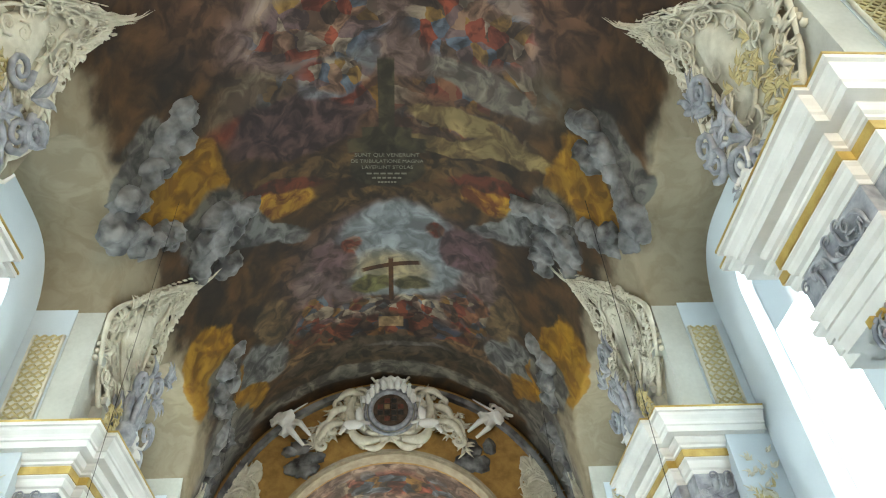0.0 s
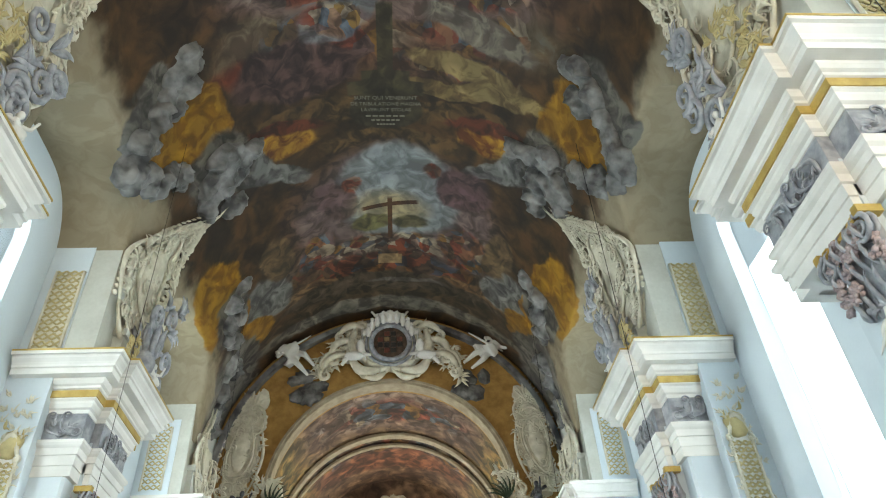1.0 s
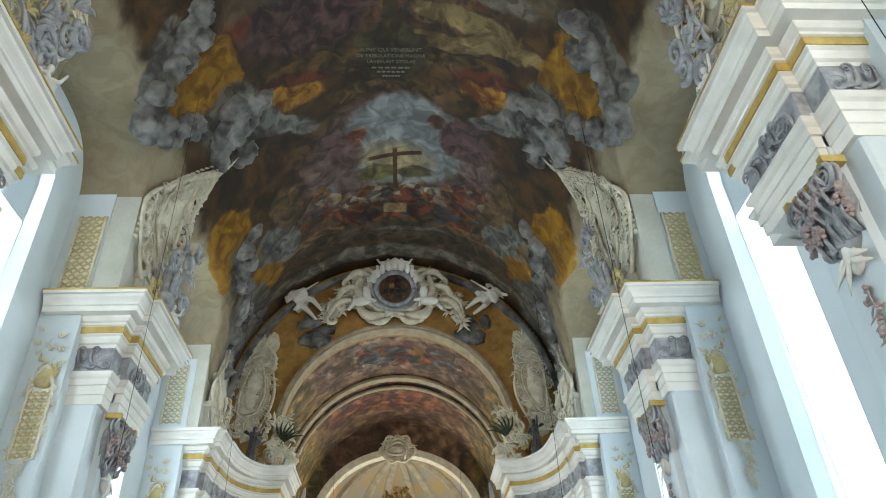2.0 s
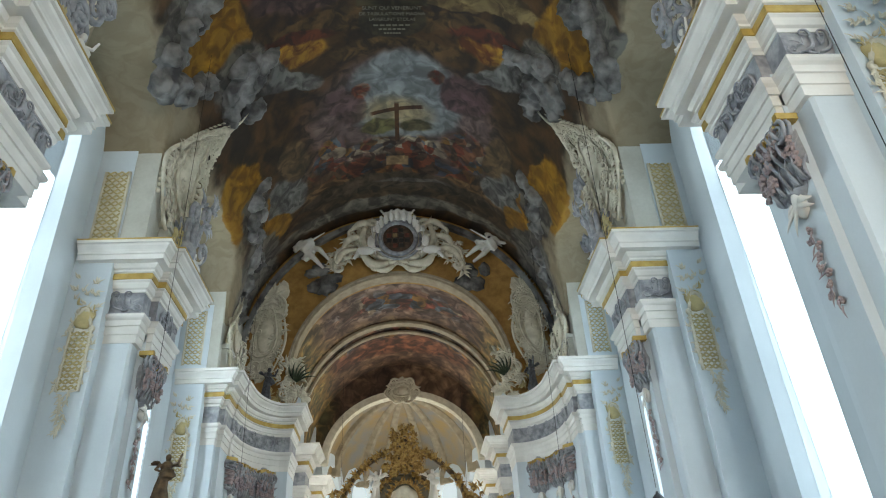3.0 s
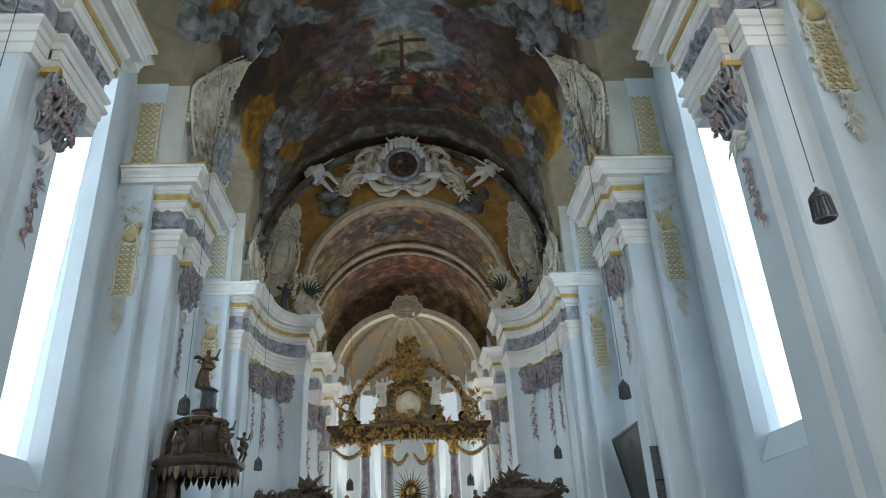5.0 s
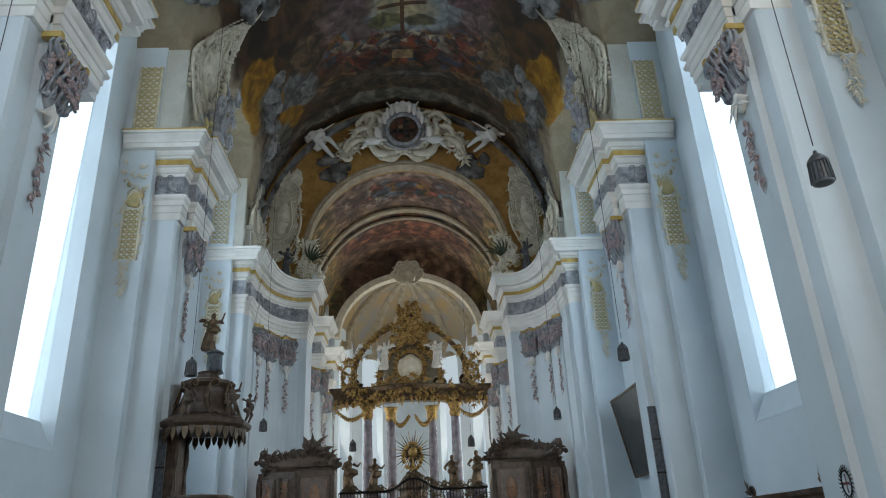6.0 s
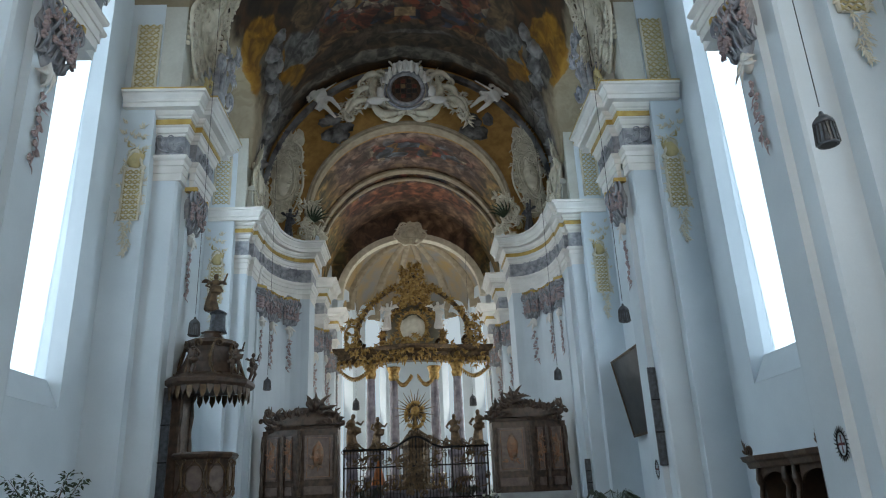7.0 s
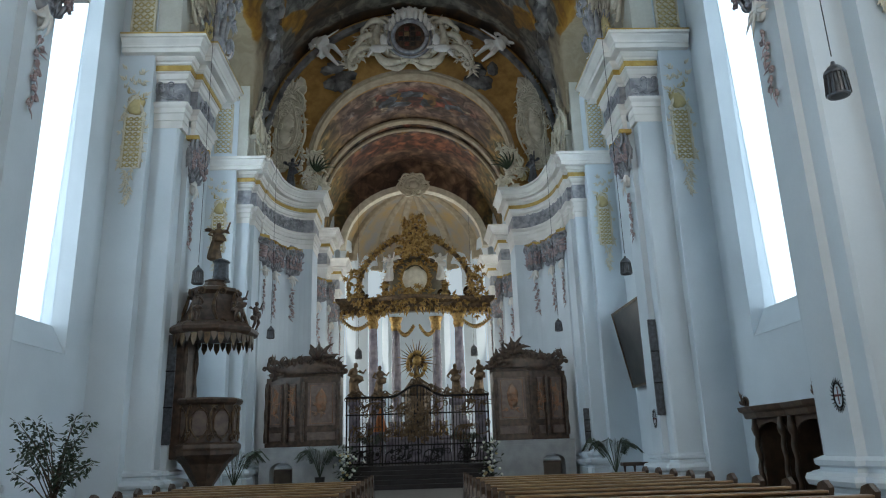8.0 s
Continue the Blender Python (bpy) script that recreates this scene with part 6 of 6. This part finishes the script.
part("gilt_lambrequin", bm, GILT, altar, "gilt hanging ornament", smooth=True)
for s in (-1, 1):
    for x0, x1, zt, y in ((3.35, 0.75, 14.3, 42.3), (1.75, 0.5, 13.4, 43.0)):
        bm = bmesh.new()
        pts = []
        for k in range(15):
            q = k / 14
            pts.append((s * (x0 + (x1 - x0) * (1 - math.cos(q * math.pi / 2)) * 0.9 + 0.35 * math.sin(q * math.pi * 2) * 0.6), y, 10.45 + (zt - 10.45) * math.sin(q * math.pi / 2)))
        tube(bm, pts, [0.2 - 0.07 * k / 14 for k in range(15)], 6)
        spiral(bm, (0, 0), 0.4, 1.6, 0, s, 0.13, 0)
        for v in bm.verts[-(19 * 5):]:
            v.co = Vector((s * x0 + v.co.x, y, 10.85 + v.co.y))
        vol = part("volute_arm", bm, BRONZE, altar, "gilt volute arm of the crown", smooth=True)
        bm = bmesh.new()
        for k in range(48):
            c = Vector(pts[RNG.randrange(15)])
            tuft(bm, (c.x, c.z), RNG.uniform(0, 6.3), 0.42, 4)
        part("gilt_leaves", bend(bm, lambda u, v, w, y=y: Vector((u, y - 0.1 - w, v))), GILT, vol, smooth=True)
    bm = bmesh.new()
    for k in range(30):
        tuft(bm, (s * 3.75 + RNG.uniform(-0.45, 0.45), 10.5 + RNG.uniform(0, 1.9)), RNG.uniform(0, 6.3), 0.4, 4)
    tube(bm, [(s * 3.75 + 0.4 * math.cos(a), 11.3 + 0.6 * math.sin(a), 0) for a in (2 * math.pi * k / 16 for k in range(17))], 0.08, 5)
    part("gilt_vase", bend(bm, lambda u, v, w: Vector((u, 42.0 - w, v))), GILT, altar, smooth=True)
    statue("altar_angel", Matrix.Translation((s * 1.55, 41.9, 11.6)) @ Matrix.Rotation(s * 0.5, 4, "Z"), WHITE, "silvery white angel on the altar crown", "statue", "altar angels", height=1.7, wings=0.7, seed=6 + s)
    for x, y, h, mt, lb in ((3.35, 38.2, 2.0, BRONZE, "brown gilt statue of a monk beside the altar"), (2.1, 39.0, 1.9, BRONZE, "dark gilt statue of a bishop beside the altar")):
        statue("altar_statue", Matrix.Translation((s * x, y, 4.2)) @ Matrix.Rotation(-s * 0.5, 4, "Z"), mt, lb, "statue", "altar statues", height=h, seed=int(x * 3) + s, arm=0.4)
        ped = thing("statue_pedestal", (s * x, y, 0.9), "grey marble pedestal with a moulded cap under an altar statue", "pedestal", "statue pedestals")
        bm = bmesh.new()
        octo(bm, [(0.5, 0.9), (0.5, 1.3), (0.4, 1.4), (0.38, 3.8), (0.5, 3.95), (0.52, 4.1), (0.45, 4.2)], (s * x, y, 0), 4, math.pi / 4)
        part("pedestal_block", bm, MARBLE, ped)
bm = bmesh.new()
octo(bm, [(0.9, 13.4), (1.0, 13.5), (0.7, 13.8), (0.5, 14.4), (0.62, 14.8), (0.4, 15.2), (0.15, 15.4)], (0, 42.6, 0), 10)
part("crown_knob", bm, BRONZE, altar)
bm = bmesh.new()
blob(bm, (0, 43.5, 12.1), (1.7, 0.25, 1.9), 0.15, sub=3)
part("crown_back", bm, OLIVE, altar, "dull olive-gold backing of the crown", smooth=True)
bm = bmesh.new()
for k in range(170):
    tuft(bm, (RNG.uniform(-0.9, 0.9), 13.0 + RNG.uniform(0, 2.6)), RNG.uniform(0, 6.3), 0.45, 4)
part("crown_leaves", bend(bm, lambda u, v, w: Vector((u * (1.25 - 0.22 * (v - 13)), 41.75 - w, v))), GILT, altar, "gilt leaf crown", smooth=True)
bm = bmesh.new()
blob(bm, (0, 11.5, 0), (0.75, 0.8, 0.3), 0.2, sub=3)
part("cloud_field", bend(bm, lambda u, v, w: Vector((u, 41.3 - w, v))), STUCCO, altar, smooth=True)
bm = bmesh.new()
for k in range(50):
    a = 2 * math.pi * k / 50
    tuft(bm, (0.75 * math.cos(a), 11.5 + 0.85 * math.sin(a)), a, 0.4, 3)
part("gilt_wreath", bend(bm, lambda u, v, w: Vector((u, 41.1 - w, v))), GILT, altar, smooth=True)
for s in (-1, 1):
    bm = bmesh.new()
    for j in range(16):
        q = j / 15
        p = Vector((s * (2.7 + 1.7 * q), 41.6, 9.2 - 0.5 * math.sin(math.pi * q)))
        tube(bm, [p, p + Vector((0.09, -0.06, -0.14)), p + Vector((0.02, 0, -0.25))], [0.05, 0.09, 0.03], 5)
        p = Vector((s * (0.2 + 1.0 * q), 42.4, 8.9 - 0.5 * math.sin(math.pi * q)))
        tube(bm, [p, p + Vector((0.09, -0.06, -0.14)), p + Vector((0.02, 0, -0.25))], [0.05, 0.09, 0.03], 5)
    part("gilt_garland", bm, GILT, altar, smooth=True)
bm = bmesh.new()
for k in range(110):
    u = RNG.uniform(-4.3, 4.3)
    tuft(bm, (u, 10.0 + RNG.uniform(-0.5, 0.75) + 0.35 * math.cos(u)), RNG.uniform(0, 6.3), 0.4, 4)
part("gilt_leaves", bend(bm, lambda u, v, w: Vector((u, 41.35 - 0.55 * math.cos(min(abs(u) / 2.1, 1) * math.pi / 2) - w, v))), GILT, altar, smooth=True)
tab = thing("tabernacle", (0, 40.2, 2.25), "gilded tabernacle with a sunburst of rays", "tabernacle")
bm = bmesh.new()
octo(bm, [(0.9, 2.25), (0.9, 2.5), (0.75, 2.6), (0.75, 4.4), (0.95, 4.55), (0.8, 4.8), (0.5, 5.2), (0.2, 5.4)], (0, 40.2, 0), 6, 0)
part("casing", bm, BRONZE, tab)
for k in range(32):
    a = 2 * math.pi * k / 32
    bm = bmesh.new()
    L = 1.15 if k % 2 else 0.9
    tube(bm, [(0.25 * math.cos(a), 39.9, 6.4 + 0.25 * math.sin(a)), (L * math.cos(a), 39.9, 6.4 + L * 1.1 * math.sin(a))], [0.06, 0.01], 4)
    part("ray", bm, BRONZE if k % 3 else GILT, tab)
bm = bmesh.new()
blob(bm, (0, 39.85, 6.4), (0.26, 0.15, 0.3), 0.3, sub=2)
for k in range(44):
    a = RNG.uniform(0, 6.3)
    blob(bm, (0.5 * math.cos(a), 39.85, 6.2 + 0.7 * math.sin(a)), (0.13, 0.1, 0.12), 0.3, sub=1)
tube(bm, [(0, 40.0, 5.3), (0, 40.0, 6.0)], 0.12, 6)
part("cloud_wreath", bm, GILT, tab, smooth=True)
for s in (-1, 1):
    for x in (0.9, 1.25, 1.6):
        c = thing("altar_candlestick", (s * x, 39.9, 2.25), "tall gilt candlestick with a white candle on the altar", "candlestick", "altar candlesticks")
        bm = bmesh.new()
        lathe(bm, [(0.12, 2.25), (0.05, 2.35), (0.07, 2.6), (0.03, 2.7), (0.05, 3.0), (0.09, 3.05)], 8, Matrix.Translation((s * x, 39.9, 0)))
        part("stem", bm, GILT, c, smooth=True)
        bm = bmesh.new()
        lathe(bm, [(0.035, 3.05), (0.035, 3.75), (0.01, 3.78)], 8, Matrix.Translation((s * x, 39.9, 0)))
        part("candle", bm, PETAL, c)
cover = thing("orange_parasol", (-1.75, 33.6, 0.9), "folded orange silk parasol on a dark stand", "parasol")
bm = bmesh.new()
lathe(bm, [(0.02, 3.5), (0.1, 3.3), (0.3, 2.6), (0.36, 2.4), (0.05, 2.45)], 12, Matrix.Translation((-1.75, 33.6, 0)))
part("canopy", bm, material("orange_silk", (0.55, 0.16, 0.03), 0.4, scale=9), cover)
bm = bmesh.new()
tube(bm, [(-1.75, 33.6, 0.9), (-1.75, 33.6, 3.55)], 0.03, 6)
part("stand", bm, WOOD, cover)


# pendant loudspeaker lamps along the nave
def pendant(x, y, z, top, scale=1.0):
    t = thing("pendant_lamp", (x, y, z), "grey metal pendant lamp hanging on a thin cable", "lamp", "pendant lamps")
    m = Matrix.Translation((x, y, z)) @ Matrix.Scale(scale, 4)
    bm = bmesh.new()
    lathe(bm, [(0.15, -0.36), (0.20, -0.36), (0.21, -0.32), (0.18, 0.08), (0.14, 0.14)], 18, m)
    part("body", bm, LEAD, t)
    bm = bmesh.new()
    lathe(bm, [(0.19, 0.07), (0.21, 0.10), (0.19, 0.16), (0.12, 0.25), (0.05, 0.30), (0.04, 0.36), (0.02, 0.38)], 18, m)
    part("cap", bm, LEAD, t, smooth=True)
    bm = bmesh.new()
    for k in range(16):
        a = 2 * math.pi * k / 16
        tube(bm, [m @ Vector((0.215 * math.cos(a), 0.215 * math.sin(a), -0.33)), m @ Vector((0.19 * math.cos(a), 0.19 * math.sin(a), 0.08))], 0.012, 4)
    part("fin_ring", bm, POT, t)
    bm = bmesh.new()
    lathe(bm, [(0.001, -0.35), (0.15, -0.35), (0.15, -0.36), (0.001, -0.365)], 16, m)
    part("speaker_grid", bm, POT, t)
    bm = bmesh.new()
    tube(bm, [(x, y, z + 0.36), (x, y, top)], 0.008, 4)
    part("cable", bm, IRON, t, "thin dark cable")


for s in (-1, 1):
    for y, top in ((8.3, 22.0), (18.9, 22.2), (29.0, 22.2)):
        pendant(s * 6.05, y, 6.45, vault_z(6.05, y) - 0.05, 0.74)
    pendant(s * 3.6, 43.6, 7.4, 19.6, 1.0)

DARKOAK = material("dark_oak", (0.11, 0.065, 0.038), 0.35, other=(0.055, 0.032, 0.02), scale=4, bump=0.2, bump_scale=40)

# oak confessional in the south niche
conf = thing("confessional", (8.3, 16.6, 0), "dark oak confessional with twisted posts and a curved cornice", "confessional")
for y0, y1 in ((15.0, 15.12), (17.0, 17.12), (18.2, 18.32)):
    bm = bmesh.new()
    box(bm, 8.15, 9.0, y0, y1, 0, 2.2, bevel=0.015)
    part("partition", bm, DARKOAK, conf)
bm = bmesh.new()
box(bm, 8.9, 9.0, 15.0, 18.3, 0, 2.3)
part("back_board", bm, DARKOAK, conf)
for y in (15.1, 16.55, 17.0, 18.25):
    bm = bmesh.new()
    tube(bm, [(8.08 + 0.02 * math.sin(k * 1.2), y + 0.02 * math.cos(k * 1.2), 0.1 * k) for k in range(23)], [0.06 + (0.04 if k in (0, 1, 18, 19) else 0) for k in range(23)], 8)
    part("twisted_post", bm, DARKOAK, conf, smooth=True)
bm = bmesh.new()
path = [(8.95, 18.5), (8.0, 18.5), (7.95, 17.8), (8.05, 16.6), (7.95, 15.5), (7.98, 14.9), (8.95, 14.9)]
sweep(bm, [(0, 2.12), (0.03, 2.15), (0.05, 2.25), (0.12, 2.3), (0.15, 2.4), (0, 2.42)], path)
a = [v for v in bm.verts if abs(v.co.z - 2.42) < 1e-3]
part("cornice", bm, DARKOAK, conf)
bm = bmesh.new()
box(bm, 8.05, 9.0, 14.95, 18.45, 2.3, 2.405)
part("roof", bm, DARKOAK, conf)
for y in (15.1, 18.4):
    bm = bmesh.new()
    tuft(bm, (y, 2.45), math.pi / 2, 0.35, 5)
    spiral(bm, (y, 2.5), 0.14, 1.4, 0, 1, 0.05, 0)
    part("finial", bend(bm, lambda u, v, w: Vector((8.0 - w, u, v))), DARKOAK, conf, smooth=True)
for y in (15.8, 17.6):
    bm = bmesh.new()
    arc = arch_profile(y - 0.6, y + 0.6, 1.75, 0.28)
    for (a, z), (c, z2) in zip(arc, arc[1:]):
        vs = [bm.verts.new(p) for p in ((8.1, a, z), (8.1, c, z2), (8.1, c, 2.2), (8.1, a, 2.2), (8.16, a, z), (8.16, c, z2), (8.16, c, 2.2), (8.16, a, 2.2))]
        for q in ((0, 1, 2, 3), (4, 7, 6, 5), (0, 4, 5, 1)):
            bm.faces.new([vs[k] for k in q])
    part("arched_head", bm, DARKOAK, conf)

conf.matrix_basis = Matrix.Translation((8.3, 15.0, -0.1))

# leaning dark painting in the next niche
pic = thing("hanging_painting", (8.7, 28.0, 5), "dark old oil painting leaning forward from the niche wall", "painting")
m = Matrix.Translation((8.88, 27.0, 3.7)) @ Matrix.Rotation(radians(-11), 4, "Y")
bm = bmesh.new()
box(bm, -0.03, 0.0, -1.95, 1.5, 0.05, 3.05, m)
part("canvas", bm, DARKPAINT, pic)
for y0, y1, z0, z1 in ((-2.05, -1.95, 0, 3.15), (1.5, 1.6, 0, 3.15), (-1.95, 1.5, 0, 0.1), (-1.95, 1.5, 3.05, 3.15)):
    bm = bmesh.new()
    box(bm, -0.07, 0.02, y0, y1, z0, z1, m, 0.015)
    part("frame_rail", bm, BRONZE, pic)

# consecration crosses painted on the piers
CROSSRED = material("dark_red_paint", (0.16, 0.05, 0.05), 0.7, scale=9)


def consecration_cross(s, x, y, z, r=0.3):
    t = thing("consecration_cross", (s * x, y, z), "painted red cross in a dark leafy oval wreath", "cross", "consecration crosses")
    bm = bmesh.new()
    tube(bm, [(0.62 * r * math.cos(a), z + r * math.sin(a), 0.004) for a in (2 * math.pi * k / 24 for k in range(25))], 0.016, 4)
    for k in range(24):
        a = 2 * math.pi * k / 24
        leaf(bm, (0.62 * r * math.cos(a), z + r * math.sin(a)), a, 0.1, 0.014, 0.006, 0.3, 0.004)
    part("wreath", bend(bm, on_front(s, x, y)), IRON, t)
    bm = bmesh.new()
    for a in range(4):
        q = a * math.pi / 2
        tube(bm, [(0, z, 0.006), (0.36 * r * math.cos(q), z + 0.6 * r * math.sin(q), 0.006), (0.42 * r * math.cos(q), z + 0.7 * r * math.sin(q), 0.006)], [0.02, 0.022, 0.045], 4, 0.3)
    part("cross", bend(bm, on_front(s, x, y)), CROSSRED, t)


consecration_cross(1, 7.02, 11.25, 2.22, 0.2)
consecration_cross(1, 7.02, 20.75, 2.22, 0.2)
consecration_cross(-1, 7.02, 11.4, 2.22, 0.2)

# grey wall heaters on the pier flanks
for s, y, z0, z1 in ((1, 20.29, 2.3, 5.1), (-1, 20.29, 1.9, 5.0), (1, 29.69, 1.6, 3.0)):
    t = thing("heater_panel", (s * 7.4, y, z0), "narrow grey-green metal panel fixed to the pier", "panel", "pier panels")
    bm = bmesh.new()
    box(bm, *sorted((s * 6.95, s * 7.19)), y - 0.06, y + 0.01, z0, z1, bevel=0.01)
    part("plate", bm, LEAD, t)
    for q in (0.33, 0.66):
        bm = bmesh.new()
        z = z0 + (z1 - z0) * q
        box(bm, *sorted((s * 6.94, s * 7.20)), y - 0.07, y - 0.055, z - 0.02, z + 0.02)
        part("clip", bm, IRON, t)


# plants and flowers
def leafy_tree(x, y, h, seed):
    rng = random.Random(seed)
    t = thing("potted_fig_tree", (x, y, 0), "leafy green potted fig tree in a dark tub", "plant")
    bm = bmesh.new()
    lathe(bm, [(0.22, 0), (0.3, 0.45), (0.32, 0.5), (0.26, 0.5), (0.24, 0.42)], 16, Matrix.Translation((x, y, 0)))
    part("pot", bm, POT, t)
    bm = bmesh.new()
    tips = []
    tube(bm, [(x, y, 0.4), (x + 0.03, y, 0.9), (x - 0.02, y + 0.02, 1.3)], [0.04, 0.033, 0.025], 6)
    for k in range(26):
        a, z = rng.uniform(0, 6.3), rng.uniform(0.75, 1.3)
        r, up = rng.uniform(0.3, 0.85), rng.uniform(0.15, 1.0)
        p = Vector((x, y, z))
        e = p + Vector((r * math.cos(a), r * math.sin(a), up * (h - z) * 0.95))
        mid = p.lerp(e, 0.5) + Vector((0, 0, 0.08))
        tube(bm, [p, mid, e], [0.016, 0.01, 0.004], 4)
        tips += [p.lerp(e, q) + Vector((0, 0, 0.3 * q * (1 - q))) for q in (0.5, 0.65, 0.8, 0.9, 1.0)]
    part("trunk", bm, BARK, t)
    bm = bmesh.new()
    for p in tips:
        for k in range(7):
            d = Vector((rng.uniform(-1, 1), rng.uniform(-1, 1), rng.uniform(-1.0, 0.5))).normalized()
            q = p + d * 0.05
            e = q + d * rng.uniform(0.09, 0.15)
            w = d.cross(Vector((rng.uniform(-1, 1), rng.uniform(-1, 1), 1))).normalized() * 0.024
            mid = q.lerp(e, 0.5) + Vector((0, 0, 0.012))
            vs = [bm.verts.new(c) for c in (q, mid - w, e, mid + w)]
            bm.faces.new(vs)
    part("foliage", bm, LEAF, t)["kind"] = "stuff"


def palm(x, y, z, h, seed, name="potted_palm", label="dark green potted palm with arching fronds"):
    rng = random.Random(seed)
    t = thing(name, (x, y, z), label, "plant", "potted palms")
    bm = bmesh.new()
    lathe(bm, [(0.16, 0), (0.2, 0.55), (0.22, 0.6), (0.17, 0.58)], 14, Matrix.Translation((x, y, z)))
    part("pot", bm, POT, t)
    for k in range(11):
        a = 2 * math.pi * k / 11 + rng.uniform(-0.2, 0.2)
        L = rng.uniform(0.7, 1.05) * h * 0.6
        bm = bmesh.new()
        pts = [Vector((x, y, z + 0.55)) + Vector((math.cos(a) * L * q, math.sin(a) * L * q, h * 0.75 * math.sin(q * 2.3) * rng.uniform(0.75, 1.0))) for q in (0, 0.25, 0.5, 0.75, 1.0)]
        tube(bm, pts, [0.015, 0.012, 0.01, 0.007, 0.003], 4)
        side = Vector((-math.sin(a), math.cos(a), 0))
        for i in range(28):
            q = 0.3 + 0.7 * i / 28
            j = min(3, int(q * 4))
            c = pts[j].lerp(pts[j + 1], q * 4 - j)
            for sg in (-1, 1):
                d = side * sg * 0.22 + Vector((math.cos(a) * 0.12, math.sin(a) * 0.12, -0.12))
                w = Vector((math.cos(a), math.sin(a), 0)) * 0.014
                bm.faces.new([bm.verts.new(v) for v in (c - w, c + d * 0.5 - w * 1.4, c + d, c + d * 0.5 + w * 1.4)])
        part("frond", bm, LEAF, t)


def bouquet(x, y, z, h, seed):
    rng = random.Random(seed)
    t = thing("flower_arrangement", (x, y, z), "tall arrangement of white and yellow flowers with greenery", "flowers", "flower arrangements")
    bm = bmesh.new()
    lathe(bm, [(0.14, 0), (0.2, 0.3), (0.12, 0.42), (0.16, 0.46)], 12, Matrix.Translation((x, y, z)))
    part("vase", bm, POT, t)
    bm = bmesh.new()
    for k in range(140):
        p = Vector((x + rng.gauss(0, 0.22), y + rng.gauss(0, 0.16), z + 0.4 + rng.random() * h))
        d = Vector((rng.uniform(-1, 1), rng.uniform(-1, 1), rng.uniform(-0.4, 1))).normalized()
        w = d.cross(Vector((0.3, 0.2, 1))).normalized() * 0.04
        bm.faces.new([bm.verts.new(v) for v in (p, p + d * 0.12 - w, p + d * 0.28, p + d * 0.12 + w)])
    part("greenery", bm, LEAF, t)["kind"] = "stuff"
    for k in range(34):
        bm = bmesh.new()
        p = (x + rng.gauss(0, 0.2), y - 0.15 + rng.gauss(0, 0.1), z + 0.45 + rng.random() * h * 0.9)
        blob(bm, p, (0.07, 0.06, 0.06), 0.4, sub=1, seed=k)
        part("blossom", bm, PETAL if k % 4 else GILTPALE, t)


leafy_tree(-6.3, 12.6, 2.35, 3)
for k, (x, y) in enumerate(((-6.1, 24.2), (6.75, 24.6), (-4.0, 29.6))):
    palm(x, y, 0, 1.7, k + 2)
bouquet(-3.0, 29.7, 0.0, 1.3, 4)
bouquet(2.95, 29.7, 0.0, 1.5, 5)
for s in (-1, 1):
    palm(s * 2.2, 33.2, 0.9, 1.2, 11 + s, "choir_plant", "dark green plant in a pot behind the grille")

# stone bench at the south side
t = thing("side_bench", (7.6, 25.4, 0), "small brown wooden bench beside the pier", "bench")
bm = bmesh.new()
box(bm, 7.1, 8.0, 24.9, 25.3, 0.78, 0.9, bevel=0.02)
part("top", bm, WOOD, t)
for x in (7.2, 7.55, 7.9):
    bm = bmesh.new()
    lathe(bm, [(0.05, 0), (0.03, 0.1), (0.05, 0.4), (0.03, 0.6), (0.05, 0.78)], 8, Matrix.Translation((x, 25.1, 0)))
    part("leg", bm, WOOD, t)

# lettering on the painted tablet of the vault
INK = material("pale_letter_paint", (0.20, 0.19, 0.15), 0.7, scale=9)
tablet = thing("painted_inscription", (0, 20.8, 25.3), "rows of pale painted capital letters on the vault tablet", "inscription")
for k, (line, size) in enumerate((("SUNT QUI VENERUNT", 0.23), ("DE TRIBULATIONE MAGNA", 0.21), ("LAVERUNT STOLAS", 0.21))):
    cu = bpy.data.curves.new("line", "FONT")
    cu.body, cu.size, cu.align_x, cu.extrude = line, size, "CENTER", 0.004
    ob = new("line", cu)
    ob.matrix_basis = Matrix.Translation((0, 20.32 + 0.27 * k, 25.36)) @ Matrix.Rotation(math.pi, 4, "X")
    dg = bpy.context.evaluated_depsgraph_get()
    me = bpy.data.meshes.new_from_object(ob.evaluated_get(dg))
    world_m = ob.matrix_basis.copy()
    bpy.data.objects.remove(ob)
    me.transform(world_m)
    me.materials.clear()
    me.materials.append(INK)
    ob = new("line", me)
    ob.parent = tablet
    ob.matrix_parent_inverse = tablet.matrix_basis.inverted()
for k, wd in enumerate((1.5, 1.1, 0.7)):
    for j in range(6):
        bm = bmesh.new()
        box(bm, -wd / 2 + wd * j / 6, -wd / 2 + wd * (j + 0.75) / 6, 21.05 + 0.2 * k, 21.12 + 0.2 * k, 25.36, 25.37)
        part("letter_bar", bm, INK, tablet)
